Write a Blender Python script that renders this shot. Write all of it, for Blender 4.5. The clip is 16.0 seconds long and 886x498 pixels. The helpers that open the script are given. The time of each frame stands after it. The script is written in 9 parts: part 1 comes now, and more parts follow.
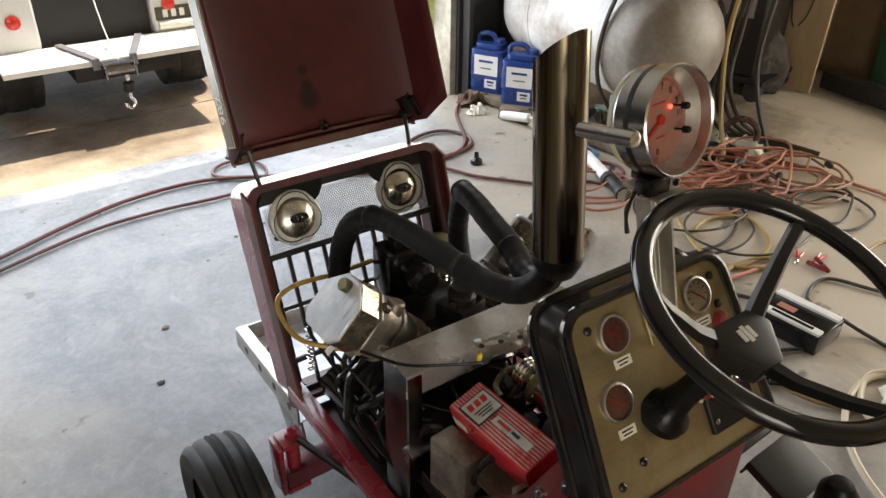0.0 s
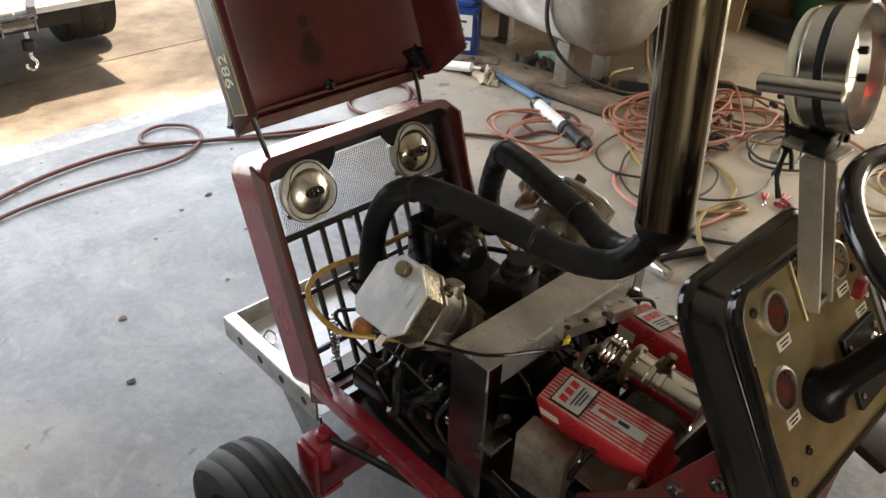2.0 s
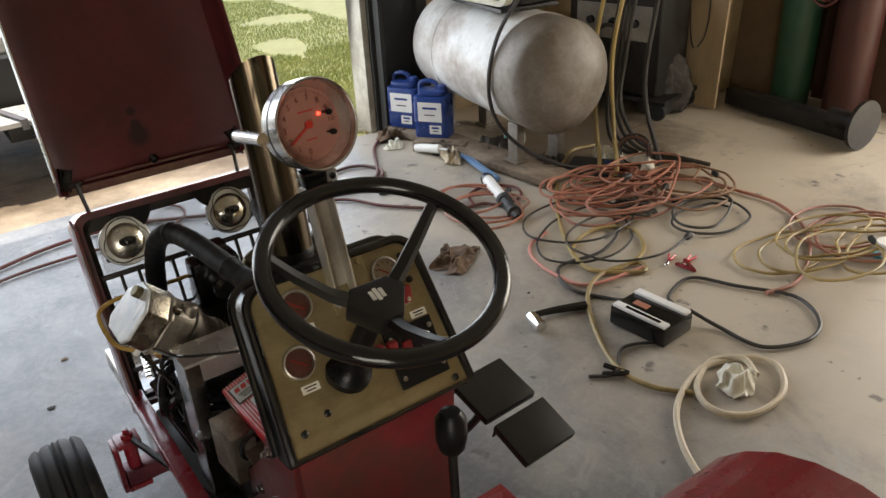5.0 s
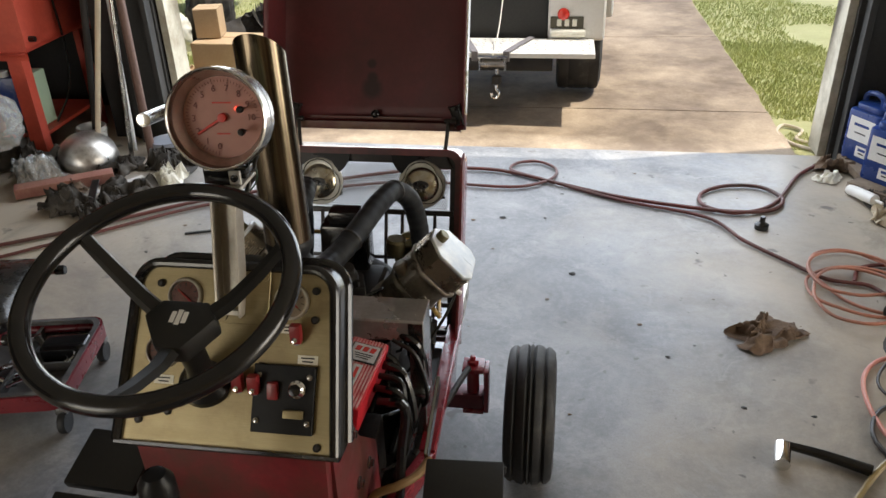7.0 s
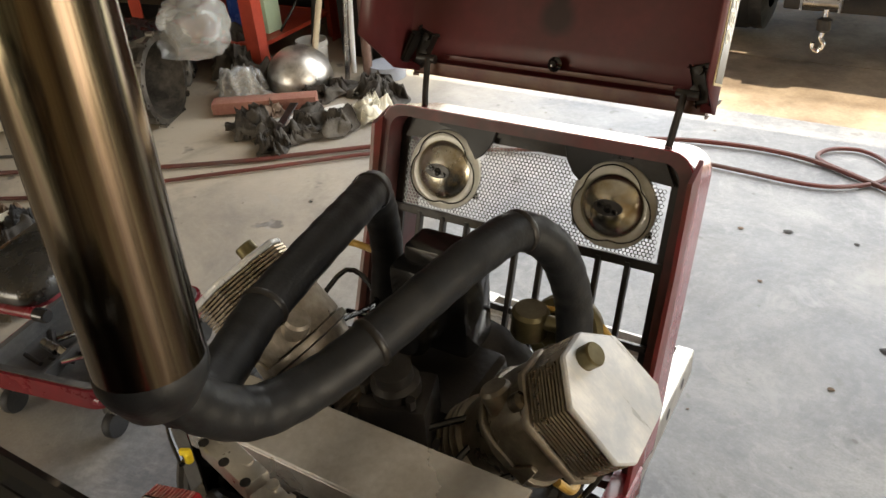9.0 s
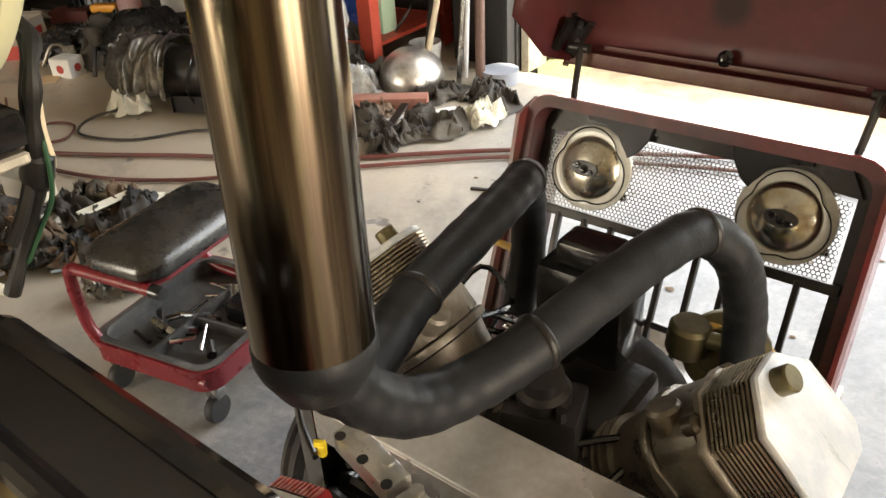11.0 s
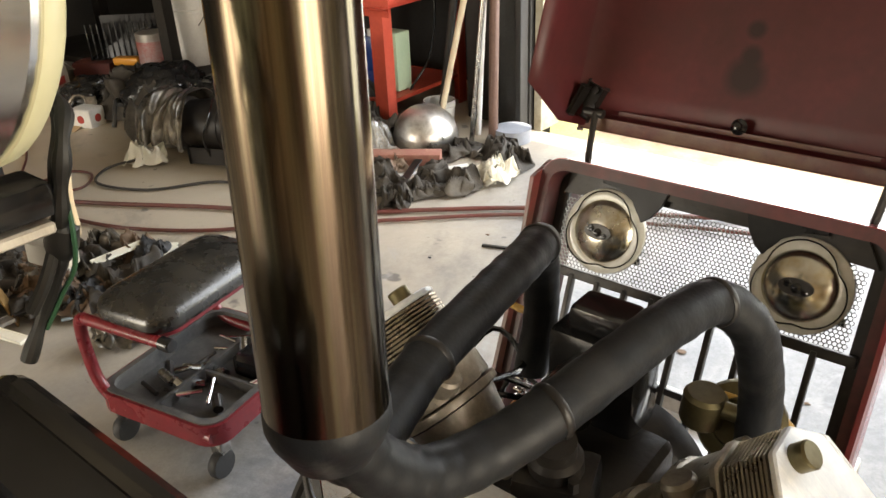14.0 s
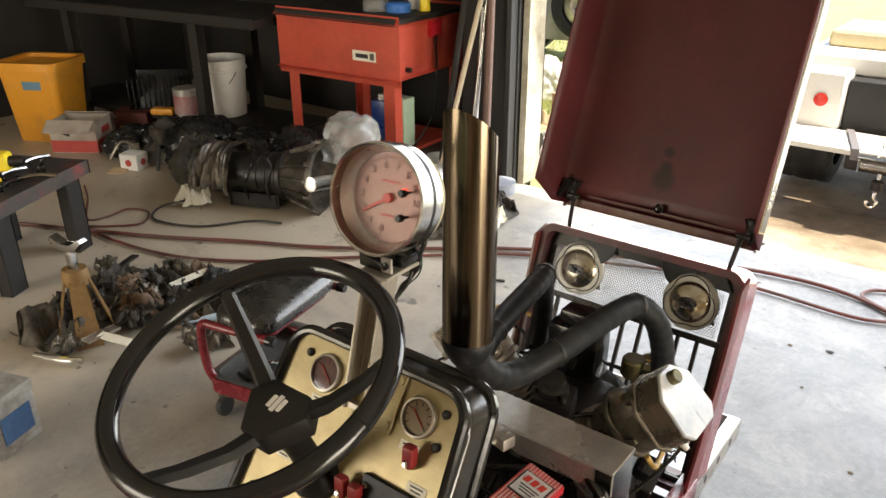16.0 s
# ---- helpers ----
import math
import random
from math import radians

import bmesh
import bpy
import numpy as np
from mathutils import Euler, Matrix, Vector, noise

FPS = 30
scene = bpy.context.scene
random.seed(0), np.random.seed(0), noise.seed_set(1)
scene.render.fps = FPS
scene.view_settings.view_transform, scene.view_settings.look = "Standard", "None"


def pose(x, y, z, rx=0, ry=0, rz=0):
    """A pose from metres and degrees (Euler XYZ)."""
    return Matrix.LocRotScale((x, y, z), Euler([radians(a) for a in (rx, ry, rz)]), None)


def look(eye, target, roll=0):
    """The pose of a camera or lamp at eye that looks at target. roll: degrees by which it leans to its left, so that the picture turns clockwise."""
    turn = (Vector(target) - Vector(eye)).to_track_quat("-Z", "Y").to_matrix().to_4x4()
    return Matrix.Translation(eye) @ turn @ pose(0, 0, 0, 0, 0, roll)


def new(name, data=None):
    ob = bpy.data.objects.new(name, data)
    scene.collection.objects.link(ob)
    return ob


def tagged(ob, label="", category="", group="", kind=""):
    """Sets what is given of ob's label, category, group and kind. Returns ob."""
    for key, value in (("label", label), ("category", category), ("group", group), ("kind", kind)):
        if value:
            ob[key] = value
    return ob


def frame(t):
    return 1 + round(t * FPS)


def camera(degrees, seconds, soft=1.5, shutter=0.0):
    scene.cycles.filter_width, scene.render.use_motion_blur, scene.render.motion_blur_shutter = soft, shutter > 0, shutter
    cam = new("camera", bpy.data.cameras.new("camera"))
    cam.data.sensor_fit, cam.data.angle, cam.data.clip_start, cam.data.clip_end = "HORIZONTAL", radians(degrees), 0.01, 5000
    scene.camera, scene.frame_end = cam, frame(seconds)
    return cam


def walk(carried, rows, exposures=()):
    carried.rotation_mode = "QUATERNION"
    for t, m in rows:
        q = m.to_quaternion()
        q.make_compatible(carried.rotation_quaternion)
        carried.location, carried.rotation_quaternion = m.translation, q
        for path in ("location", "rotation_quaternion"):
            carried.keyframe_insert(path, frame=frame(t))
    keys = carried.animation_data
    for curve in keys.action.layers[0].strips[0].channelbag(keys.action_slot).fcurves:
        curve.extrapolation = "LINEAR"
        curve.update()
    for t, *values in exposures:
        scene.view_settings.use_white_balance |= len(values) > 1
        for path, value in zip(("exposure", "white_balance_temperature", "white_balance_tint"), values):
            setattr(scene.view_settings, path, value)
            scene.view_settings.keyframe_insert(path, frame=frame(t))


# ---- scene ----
cam = camera(59.5, 16.0)
PATH = [
    (0, (-0.724, -1.395, 1.514), (0.268, 0.009, 0.492), 0.7),
    (0.5, (-0.793, -1.239, 1.504), (0.32, 0.064, 0.472), 1.0),
    (1, (-0.837, -1.154, 1.479), (0.343, 0.072, 0.429), 2.2),
    (1.5, (-0.872, -1.101, 1.477), (0.313, 0.077, 0.378), 2.7),
    (2, (-0.848, -1.093, 1.457), (0.317, 0.083, 0.335), 2.4),
    (2.5, (-0.768, -1.079, 1.463), (0.382, 0.079, 0.307), 1.7),
    (3, (-0.637, -1.08, 1.494), (0.443, 0.16, 0.355), 0.4),
    (3.5, (-0.605, -1.186, 1.511), (0.437, 0.135, 0.429), -3.1),
    (4, (-0.644, -1.402, 1.513), (0.509, -0.124, 0.495), -4.8),
    (4.2, (-0.649, -1.512, 1.531), (0.524, -0.221, 0.553), -4.4),
    (6.3, (0.224, -2.006, 1.523), (0.424, -0.267, 0.554), -1.8),
    (6.5, (0.323, -1.982, 1.531), (0.361, -0.233, 0.563), -2.0),
    (7, (0.46, -1.771, 1.512), (0.188, -0.04, 0.548), -1.7),
    (7.5, (0.547, -1.543, 1.507), (0.024, 0.131, 0.546), -1.0),
    (8, (0.61, -1.311, 1.496), (-0.219, 0.247, 0.556), -2.2),
    (8.5, (0.519, -1.085, 1.399), (-0.435, 0.379, 0.425), -3.2),
    (9, (0.429, -0.899, 1.246), (-0.481, 0.518, 0.167), -4.1),
    (9.5, (0.375, -0.882, 1.216), (-0.554, 0.493, 0.1), -4.1),
    (10, (0.347, -0.902, 1.207), (-0.683, 0.428, 0.125), -3.7),
    (12.5, (0.33, -0.896, 1.17), (-0.785, 0.414, 0.15), -3.6),
    (13, (0.329, -0.895, 1.162), (-0.79, 0.417, 0.148), -3.9),
    (13.5, (0.323, -0.895, 1.167), (-0.809, 0.43, 0.187), -3.3),
    (14, (0.327, -0.899, 1.2), (-0.823, 0.456, 0.284), -2.6),
    (14.5, (0.389, -0.989, 1.342), (-0.794, 0.386, 0.498), -2.6),
    (15, (0.556, -1.167, 1.444), (-0.63, 0.207, 0.603), -1.9),
    (15.5, (0.641, -1.31, 1.497), (-0.51, 0.086, 0.645), -0.2),
    (16, (0.602, -1.472, 1.506), (-0.507, -0.034, 0.668), -0.2),
]
walk(cam, [(t, look(eye, target, roll)) for t, eye, target, roll in PATH], exposures=[(0, 0.98, 6600, 10), (1.5, 1.01, 6750, 10), (3.5, 1.02, 6700, 10), (4, 0.90, 6700, 10), (6.3, 0.55, 6250, 10), (7, 0.6, 6450, 10), (7.5, 0.62, 6550, 10), (8.5, 1.1, 7000, 10), (9, 1.08, 7300, 10), (9.5, 1.26, 7350, 10), (10, 1.6, 7300, 10), (13.5, 1.8, 7200, 10), (14.5, 1.58, 7000, 10), (15, 1.57, 7000, 10), (16, 1.38, 7000, 10)])

# ---- world and light ----
world = bpy.data.worlds.new("sky")
scene.world = world
world.use_nodes = True
wn = world.node_tree
sky = wn.nodes.new("ShaderNodeTexSky")
sky.sky_type, sky.sun_disc = "NISHITA", False
SUN_EL, SUN_AZ = radians(66), radians(74)
sky.sun_elevation, sky.sun_rotation = SUN_EL, SUN_AZ
wn.links.new(sky.outputs[0], wn.nodes["Background"].inputs[0])
wn.nodes["Background"].inputs[1].default_value = 0.15

sun_dir = Vector((math.sin(SUN_AZ) * math.cos(SUN_EL), math.cos(SUN_AZ) * math.cos(SUN_EL), math.sin(SUN_EL)))
sun = new("sun", bpy.data.lights.new("sun", "SUN"))
sun.data.energy, sun.data.angle, sun.data.color = 3.6, radians(0.5), (1.0, 0.93, 0.82)
sun.matrix_world = look(sun_dir * 20, (0, 0, 0))

# daylight of the open garage door
door_light = new("door_light", bpy.data.lights.new("door_light", "AREA"))
door_light.data.shape, door_light.data.size, door_light.data.size_y = "RECTANGLE", 3.2, 2.2
door_light.data.energy, door_light.data.color = 50.0, (0.92, 0.96, 1.0)
door_light.matrix_world = look((0.1, 2.07, 1.22), (0.1, 0, 0.75))

# fill lamps added in unseen openings, the rear one inferred, the side one assumed
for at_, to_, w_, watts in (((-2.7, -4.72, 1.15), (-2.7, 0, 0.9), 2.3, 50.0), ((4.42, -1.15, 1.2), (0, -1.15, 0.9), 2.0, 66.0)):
    side_fill = new("side_fill", bpy.data.lights.new("side_fill", "AREA"))
    side_fill.data.shape, side_fill.data.size, side_fill.data.size_y = "RECTANGLE", w_, 2.0
    side_fill.data.energy, side_fill.data.color = watts, (1.0, 0.90, 0.76)
    side_fill.matrix_world = look(at_, to_)


# ---- materials ----
def surf(name, c1, c2=None, rough=0.5, metal=0.0, scale=8.0, bump=0.15, grain=90.0, stretch=(1, 1, 1), c3=None, spot=0.62,
         rough_var=0.12, coat=0.0, dirt_scale=2.5, bump_dist=0.004):
    """Two-scale noise surface: c1/c2 mottled by grain, c3 as larger stains."""
    m = bpy.data.materials.new(name)
    m.use_nodes = True
    nt = m.node_tree
    N, L = nt.nodes, nt.links
    bsdf = N["Principled BSDF"]
    tc = N.new("ShaderNodeTexCoord")
    mp = N.new("ShaderNodeMapping")
    mp.inputs["Scale"].default_value = stretch
    L.new(tc.outputs["Object"], mp.inputs[0])
    n1 = N.new("ShaderNodeTexNoise")
    n1.inputs["Scale"].default_value, n1.inputs["Detail"].default_value, n1.inputs["Roughness"].default_value = scale, 6, 0.62
    L.new(mp.outputs[0], n1.inputs["Vector"])
    n2 = N.new("ShaderNodeTexNoise")
    n2.inputs["Scale"].default_value, n2.inputs["Detail"].default_value = grain, 3
    L.new(mp.outputs[0], n2.inputs["Vector"])
    mixf = N.new("ShaderNodeMath")
    mixf.operation = "MULTIPLY_ADD"
    L.new(n2.outputs["Fac"], mixf.inputs[0])
    mixf.inputs[1].default_value = 0.45
    L.new(n1.outputs["Fac"], mixf.inputs[2])
    ramp = N.new("ShaderNodeMapRange")
    ramp.inputs["From Min"].default_value, ramp.inputs["From Max"].default_value = 0.5, 0.95
    L.new(mixf.outputs[0], ramp.inputs["Value"])
    mix = N.new("ShaderNodeMix")
    mix.data_type = "RGBA"
    mix.inputs["A"].default_value, mix.inputs["B"].default_value = (*c1, 1), (*(c2 or c1), 1)
    L.new(ramp.outputs[0], mix.inputs["Factor"])
    col = mix.outputs["Result"]
    if c3:
        n3 = N.new("ShaderNodeTexNoise")
        n3.inputs["Scale"].default_value, n3.inputs["Detail"].default_value, n3.inputs["Roughness"].default_value = dirt_scale, 7, 0.68
        L.new(tc.outputs["Object"], n3.inputs["Vector"])
        r3 = N.new("ShaderNodeMapRange")
        r3.inputs["From Min"].default_value, r3.inputs["From Max"].default_value = spot - 0.12, spot + 0.12
        L.new(n3.outputs["Fac"], r3.inputs["Value"])
        mx = N.new("ShaderNodeMix")
        mx.data_type = "RGBA"
        mx.inputs["B"].default_value = (*c3, 1)
        L.new(col, mx.inputs["A"])
        L.new(r3.outputs[0], mx.inputs["Factor"])
        col = mx.outputs["Result"]
    L.new(col, bsdf.inputs["Base Color"])
    rr = N.new("ShaderNodeMapRange")
    rr.inputs["To Min"].default_value, rr.inputs["To Max"].default_value = max(0.03, rough - rough_var), min(1, rough + rough_var)
    rr.inputs["From Min"].default_value, rr.inputs["From Max"].default_value = 0.3, 0.7
    L.new(n1.outputs["Fac"], rr.inputs["Value"])
    L.new(rr.outputs[0], bsdf.inputs["Roughness"])
    bsdf.inputs["Metallic"].default_value = metal
    bsdf.inputs["Coat Weight"].default_value = coat
    bsdf.inputs["Coat Roughness"].default_value = 0.12
    if bump:
        bp = N.new("ShaderNodeBump")
        bp.inputs["Strength"].default_value, bp.inputs["Distance"].default_value = bump, bump_dist
        L.new(mixf.outputs[0], bp.inputs["Height"])
        L.new(bp.outputs[0], bsdf.inputs["Normal"])
    return m


def glass(name, tint=(1, 1, 1), rough=0.02, ior=1.45):
    """Thin clear pane: mostly see-through with a gloss."""
    m = bpy.data.materials.new(name)
    m.use_nodes = True
    N, L = m.node_tree.nodes, m.node_tree.links
    out = N["Material Output"]
    tr = N.new("ShaderNodeBsdfTransparent")
    tr.inputs[0].default_value = (*tint, 1)
    gl = N.new("ShaderNodeBsdfGlossy")
    gl.inputs["Roughness"].default_value = rough
    fr = N.new("ShaderNodeFresnel")
    fr.inputs[0].default_value = ior
    mx = N.new("ShaderNodeMixShader")
    L.new(fr.outputs[0], mx.inputs[0])
    L.new(tr.outputs[0], mx.inputs[1])
    L.new(gl.outputs[0], mx.inputs[2])
    L.new(mx.outputs[0], out.inputs[0])
    return m


def glow(name, c, strength):
    m = bpy.data.materials.new(name)
    m.use_nodes = True
    b = m.node_tree.nodes["Principled BSDF"]
    b.inputs["Base Color"].default_value = (*c, 1)
    b.inputs["Emission Color"].default_value = (*c, 1)
    b.inputs["Emission Strength"].default_value = strength
    return m


def floor_material():
    """Trowelled concrete: grey, tan dust in drifts with side light painted in, dark oil spots of two sizes, faint
    scuffs.
    """
    m = bpy.data.materials.new("stained_concrete")
    m.use_nodes = True
    N, L = m.node_tree.nodes, m.node_tree.links
    bs = N["Principled BSDF"]
    tc = N.new("ShaderNodeTexCoord")

    def nz(scale, detail=5, rough=0.6, vec=None, dist=0.0):
        n = N.new("ShaderNodeTexNoise")
        n.inputs["Scale"].default_value, n.inputs["Detail"].default_value, n.inputs["Roughness"].default_value = scale, detail, rough
        n.inputs["Distortion"].default_value = dist
        L.new(vec or tc.outputs["Object"], n.inputs["Vector"])
        return n.outputs["Fac"]

    def rng(src, a, b, lo=0.0, hi=1.0):
        r = N.new("ShaderNodeMapRange")
        for k, v in (("From Min", a), ("From Max", b), ("To Min", lo), ("To Max", hi)):
            r.inputs[k].default_value = v
        L.new(src, r.inputs["Value"])
        return r.outputs[0]

    def mix(f, a, b):
        x = N.new("ShaderNodeMix")
        x.data_type = "RGBA"
        for s_, v in (("A", a), ("B", b)):
            if isinstance(v, tuple):
                x.inputs[s_].default_value = (*v, 1)
            else:
                L.new(v, x.inputs[s_])
        L.new(f, x.inputs["Factor"])
        return x.outputs["Result"]

    base = mix(rng(nz(2.0, 8, 0.76, None, 0.5), 0.40, 0.60), (0.122, 0.128, 0.142), (0.272, 0.272, 0.272))
    base = mix(rng(nz(160, 2), 0.3, 0.7, 0, 0.42), base, (0.13, 0.128, 0.125))
    base = mix(rng(nz(0.75, 7, 0.68, None, 0.7), 0.47, 0.60, 0, 0.45), base, (0.105, 0.110, 0.122))
    base = mix(rng(nz(5.5, 8, 0.74, None, 1.2), 0.54, 0.64, 0, 0.42), base, (0.34, 0.335, 0.325))
    base = mix(rng(nz(42, 5, 0.75), 0.45, 0.66, 0, 0.28), base, (0.32, 0.325, 0.33))
    base = mix(rng(nz(70, 3, 0.6), 0.66, 0.72, 0, 0.45), base, (0.08, 0.076, 0.07))
    # tan dust grows with |x|; its paleness also stands in for light there
    sep = N.new("ShaderNodeSeparateXYZ")
    L.new(tc.outputs["Object"], sep.inputs[0])
    ab = N.new("ShaderNodeMath")
    ab.operation = "ABSOLUTE"
    L.new(sep.outputs["X"], ab.inputs[0])
    am = N.new("ShaderNodeMath")
    am.operation = "MULTIPLY_ADD"
    am.inputs[1].default_value = 0.35
    L.new(ab.outputs[0], am.inputs[0])
    L.new(nz(0.9, 6, 0.65), am.inputs[2])
    base = mix(rng(am.outputs[0], 0.70, 1.15, 0, 0.85), base, (0.52, 0.45, 0.345))
    base = mix(rng(nz(1.1, 9, 0.72, None, 0.4), 0.55, 0.68, 0, 0.62), base, (0.115, 0.108, 0.10))
    base = mix(rng(nz(7.0, 3, 0.5), 0.68, 0.72, 0, 0.75), base, (0.09, 0.085, 0.08))
    base = mix(rng(nz(22.0, 2, 0.5), 0.71, 0.75, 0, 0.7), base, (0.075, 0.07, 0.065))
    base = mix(rng(nz(3.3, 6, 0.7, None, 0.8), 0.62, 0.72, 0, 0.55), base, (0.37, 0.375, 0.385))
    # brown patch by the compressor: floor dirt with the tank's shade painted in
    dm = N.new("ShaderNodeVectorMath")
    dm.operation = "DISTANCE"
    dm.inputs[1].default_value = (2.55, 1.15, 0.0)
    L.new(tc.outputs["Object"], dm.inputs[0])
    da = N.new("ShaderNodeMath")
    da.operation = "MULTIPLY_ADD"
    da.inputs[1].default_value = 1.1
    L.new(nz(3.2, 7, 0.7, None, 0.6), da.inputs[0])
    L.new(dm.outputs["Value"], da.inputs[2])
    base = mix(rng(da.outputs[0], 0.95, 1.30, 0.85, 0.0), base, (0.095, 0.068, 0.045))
    L.new(base, bs.inputs["Base Color"])
    L.new(rng(nz(1.7, 7, 0.7), 0.35, 0.65, 0.30, 0.58), bs.inputs["Roughness"])
    bp = N.new("ShaderNodeBump")
    bp.inputs["Strength"].default_value, bp.inputs["Distance"].default_value = 0.15, 0.004
    L.new(nz(28, 6, 0.7), bp.inputs["Height"])
    L.new(bp.outputs[0], bs.inputs["Normal"])
    return m


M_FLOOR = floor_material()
M_DRIVE = surf("driveway_concrete", (0.29, 0.215, 0.14), (0.46, 0.365, 0.255), 0.75, 0, 4.0, 0.3, 70, c3=(0.14, 0.098, 0.062), spot=0.50, dirt_scale=1.4)
M_EARTH = surf("sandy_earth", (0.28, 0.29, 0.12), (0.40, 0.39, 0.20), 0.9, 0, 5.0, 0.4, 60, c3=(0.36, 0.34, 0.18), spot=0.6, dirt_scale=3)
M_GRASS = surf("grass_blades", (0.34, 0.38, 0.11), (0.56, 0.57, 0.24), 0.7, 0, 3.0, 0, 30)
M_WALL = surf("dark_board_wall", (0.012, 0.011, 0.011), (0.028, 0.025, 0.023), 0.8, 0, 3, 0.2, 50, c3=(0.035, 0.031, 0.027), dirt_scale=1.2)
M_PLY = surf("plywood", (0.34, 0.25, 0.14), (0.46, 0.35, 0.21), 0.75, 0, 4, 0.15, 40, stretch=(1, 1, 0.15), c3=(0.25, 0.18, 0.1), dirt_scale=1.5)
# plywood copy for the right front wall, the corner's dimness put into its colour
M_PLYD = surf("darkened_plywood", (0.09, 0.066, 0.042), (0.15, 0.112, 0.072), 0.8, 0, 4, 0.15, 40, stretch=(1, 1, 0.15), c3=(0.06, 0.045, 0.03), dirt_scale=1.5)
M_JAMB = surf("old_white_paint", (0.40, 0.38, 0.30), (0.54, 0.51, 0.42), 0.6, 0, 6, 0.15, 60, c3=(0.22, 0.19, 0.13), spot=0.56, dirt_scale=4)
M_CEIL = surf("ceiling_board", (0.27, 0.245, 0.205), (0.36, 0.325, 0.275), 0.85, 0, 3, 0.1)
M_RED = surf("tractor_red_paint", (0.19, 0.012, 0.020), (0.26, 0.018, 0.028), 0.26, 0, 10, 0.05, 120, c3=(0.13, 0.012, 0.018), spot=0.60, dirt_scale=5, coat=0.5)
# whole hood in a darker maroon than the tractor red
M_HOOD = surf("dark_maroon_hood", (0.070, 0.013, 0.016), (0.105, 0.022, 0.025), 0.46, 0, 6, 0.08, 90, c3=(0.058, 0.016, 0.016), spot=0.52, dirt_scale=3.5)
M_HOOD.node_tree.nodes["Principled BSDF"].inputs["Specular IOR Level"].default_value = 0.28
hn, hl = M_HOOD.node_tree.nodes, M_HOOD.node_tree.links
src = hn["Principled BSDF"].inputs["Base Color"].links[0].from_socket
tcn = next(n for n in hn if n.type == "TEX_COORD")
for cen, rad in (((-0.013, 0.135, 0.916), 0.030), ((-0.014, 0.162, 0.972), 0.014), ((-0.012, 0.150, 0.94), 0.016)):
    vm = hn.new("ShaderNodeVectorMath")
    vm.operation = "DISTANCE"
    hl.new(tcn.outputs["Object"], vm.inputs[0])
    vm.inputs[1].default_value = cen
    mr = hn.new("ShaderNodeMapRange")
    mr.inputs["From Min"].default_value, mr.inputs["From Max"].default_value = rad * 0.55, rad * 1.1
    mr.inputs["To Min"].default_value, mr.inputs["To Max"].default_value = 0.92, 0.0
    hl.new(vm.outputs["Value"], mr.inputs["Value"])
    mm = hn.new("ShaderNodeMix")
    mm.data_type = "RGBA"
    mm.inputs["B"].default_value = (0.020, 0.009, 0.009, 1)
    hl.new(src, mm.inputs["A"])
    hl.new(mr.outputs[0], mm.inputs["Factor"])
    src = mm.outputs["Result"]
hl.new(src, hn["Principled BSDF"].inputs["Base Color"])
M_BLACK = surf("black_plastic", (0.006, 0.006, 0.007), (0.011, 0.011, 0.011), 0.15, 0, 12, 0.04, 150, c3=(0.022, 0.020, 0.018), spot=0.70, dirt_scale=6)
M_SATIN = surf("satin_black_plastic", (0.005, 0.005, 0.006), (0.010, 0.010, 0.010), 0.36, 0, 12, 0.06, 150)
M_SATIN.node_tree.nodes["Principled BSDF"].inputs["Specular IOR Level"].default_value = 0.2
M_PED = surf("grimy_red_paint", (0.13, 0.012, 0.018), (0.21, 0.022, 0.028), 0.4, 0, 7, 0.08, 110, c3=(0.085, 0.036, 0.026), spot=0.50, dirt_scale=6)
M_BLACKM = surf("grimy_black_metal", (0.007, 0.0065, 0.0065), (0.021, 0.018, 0.016), 0.42, 0.2, 14, 0.3, 110, c3=(0.050, 0.038, 0.028), spot=0.67, dirt_scale=9)
M_RUB = surf("rubber", (0.011, 0.011, 0.012), (0.022, 0.022, 0.022), 0.65, 0, 14, 0.15, 120, c3=(0.08, 0.075, 0.068), spot=0.62, dirt_scale=6)
M_WRAP = surf("black_header_wrap", (0.006, 0.007, 0.009), (0.014, 0.0155, 0.018), 0.50, 0, 25, 0.2, 220, c3=(0.032, 0.032, 0.032), spot=0.64, dirt_scale=9)
M_WRAP.node_tree.nodes["Principled BSDF"].inputs["Specular IOR Level"].default_value = 0.3


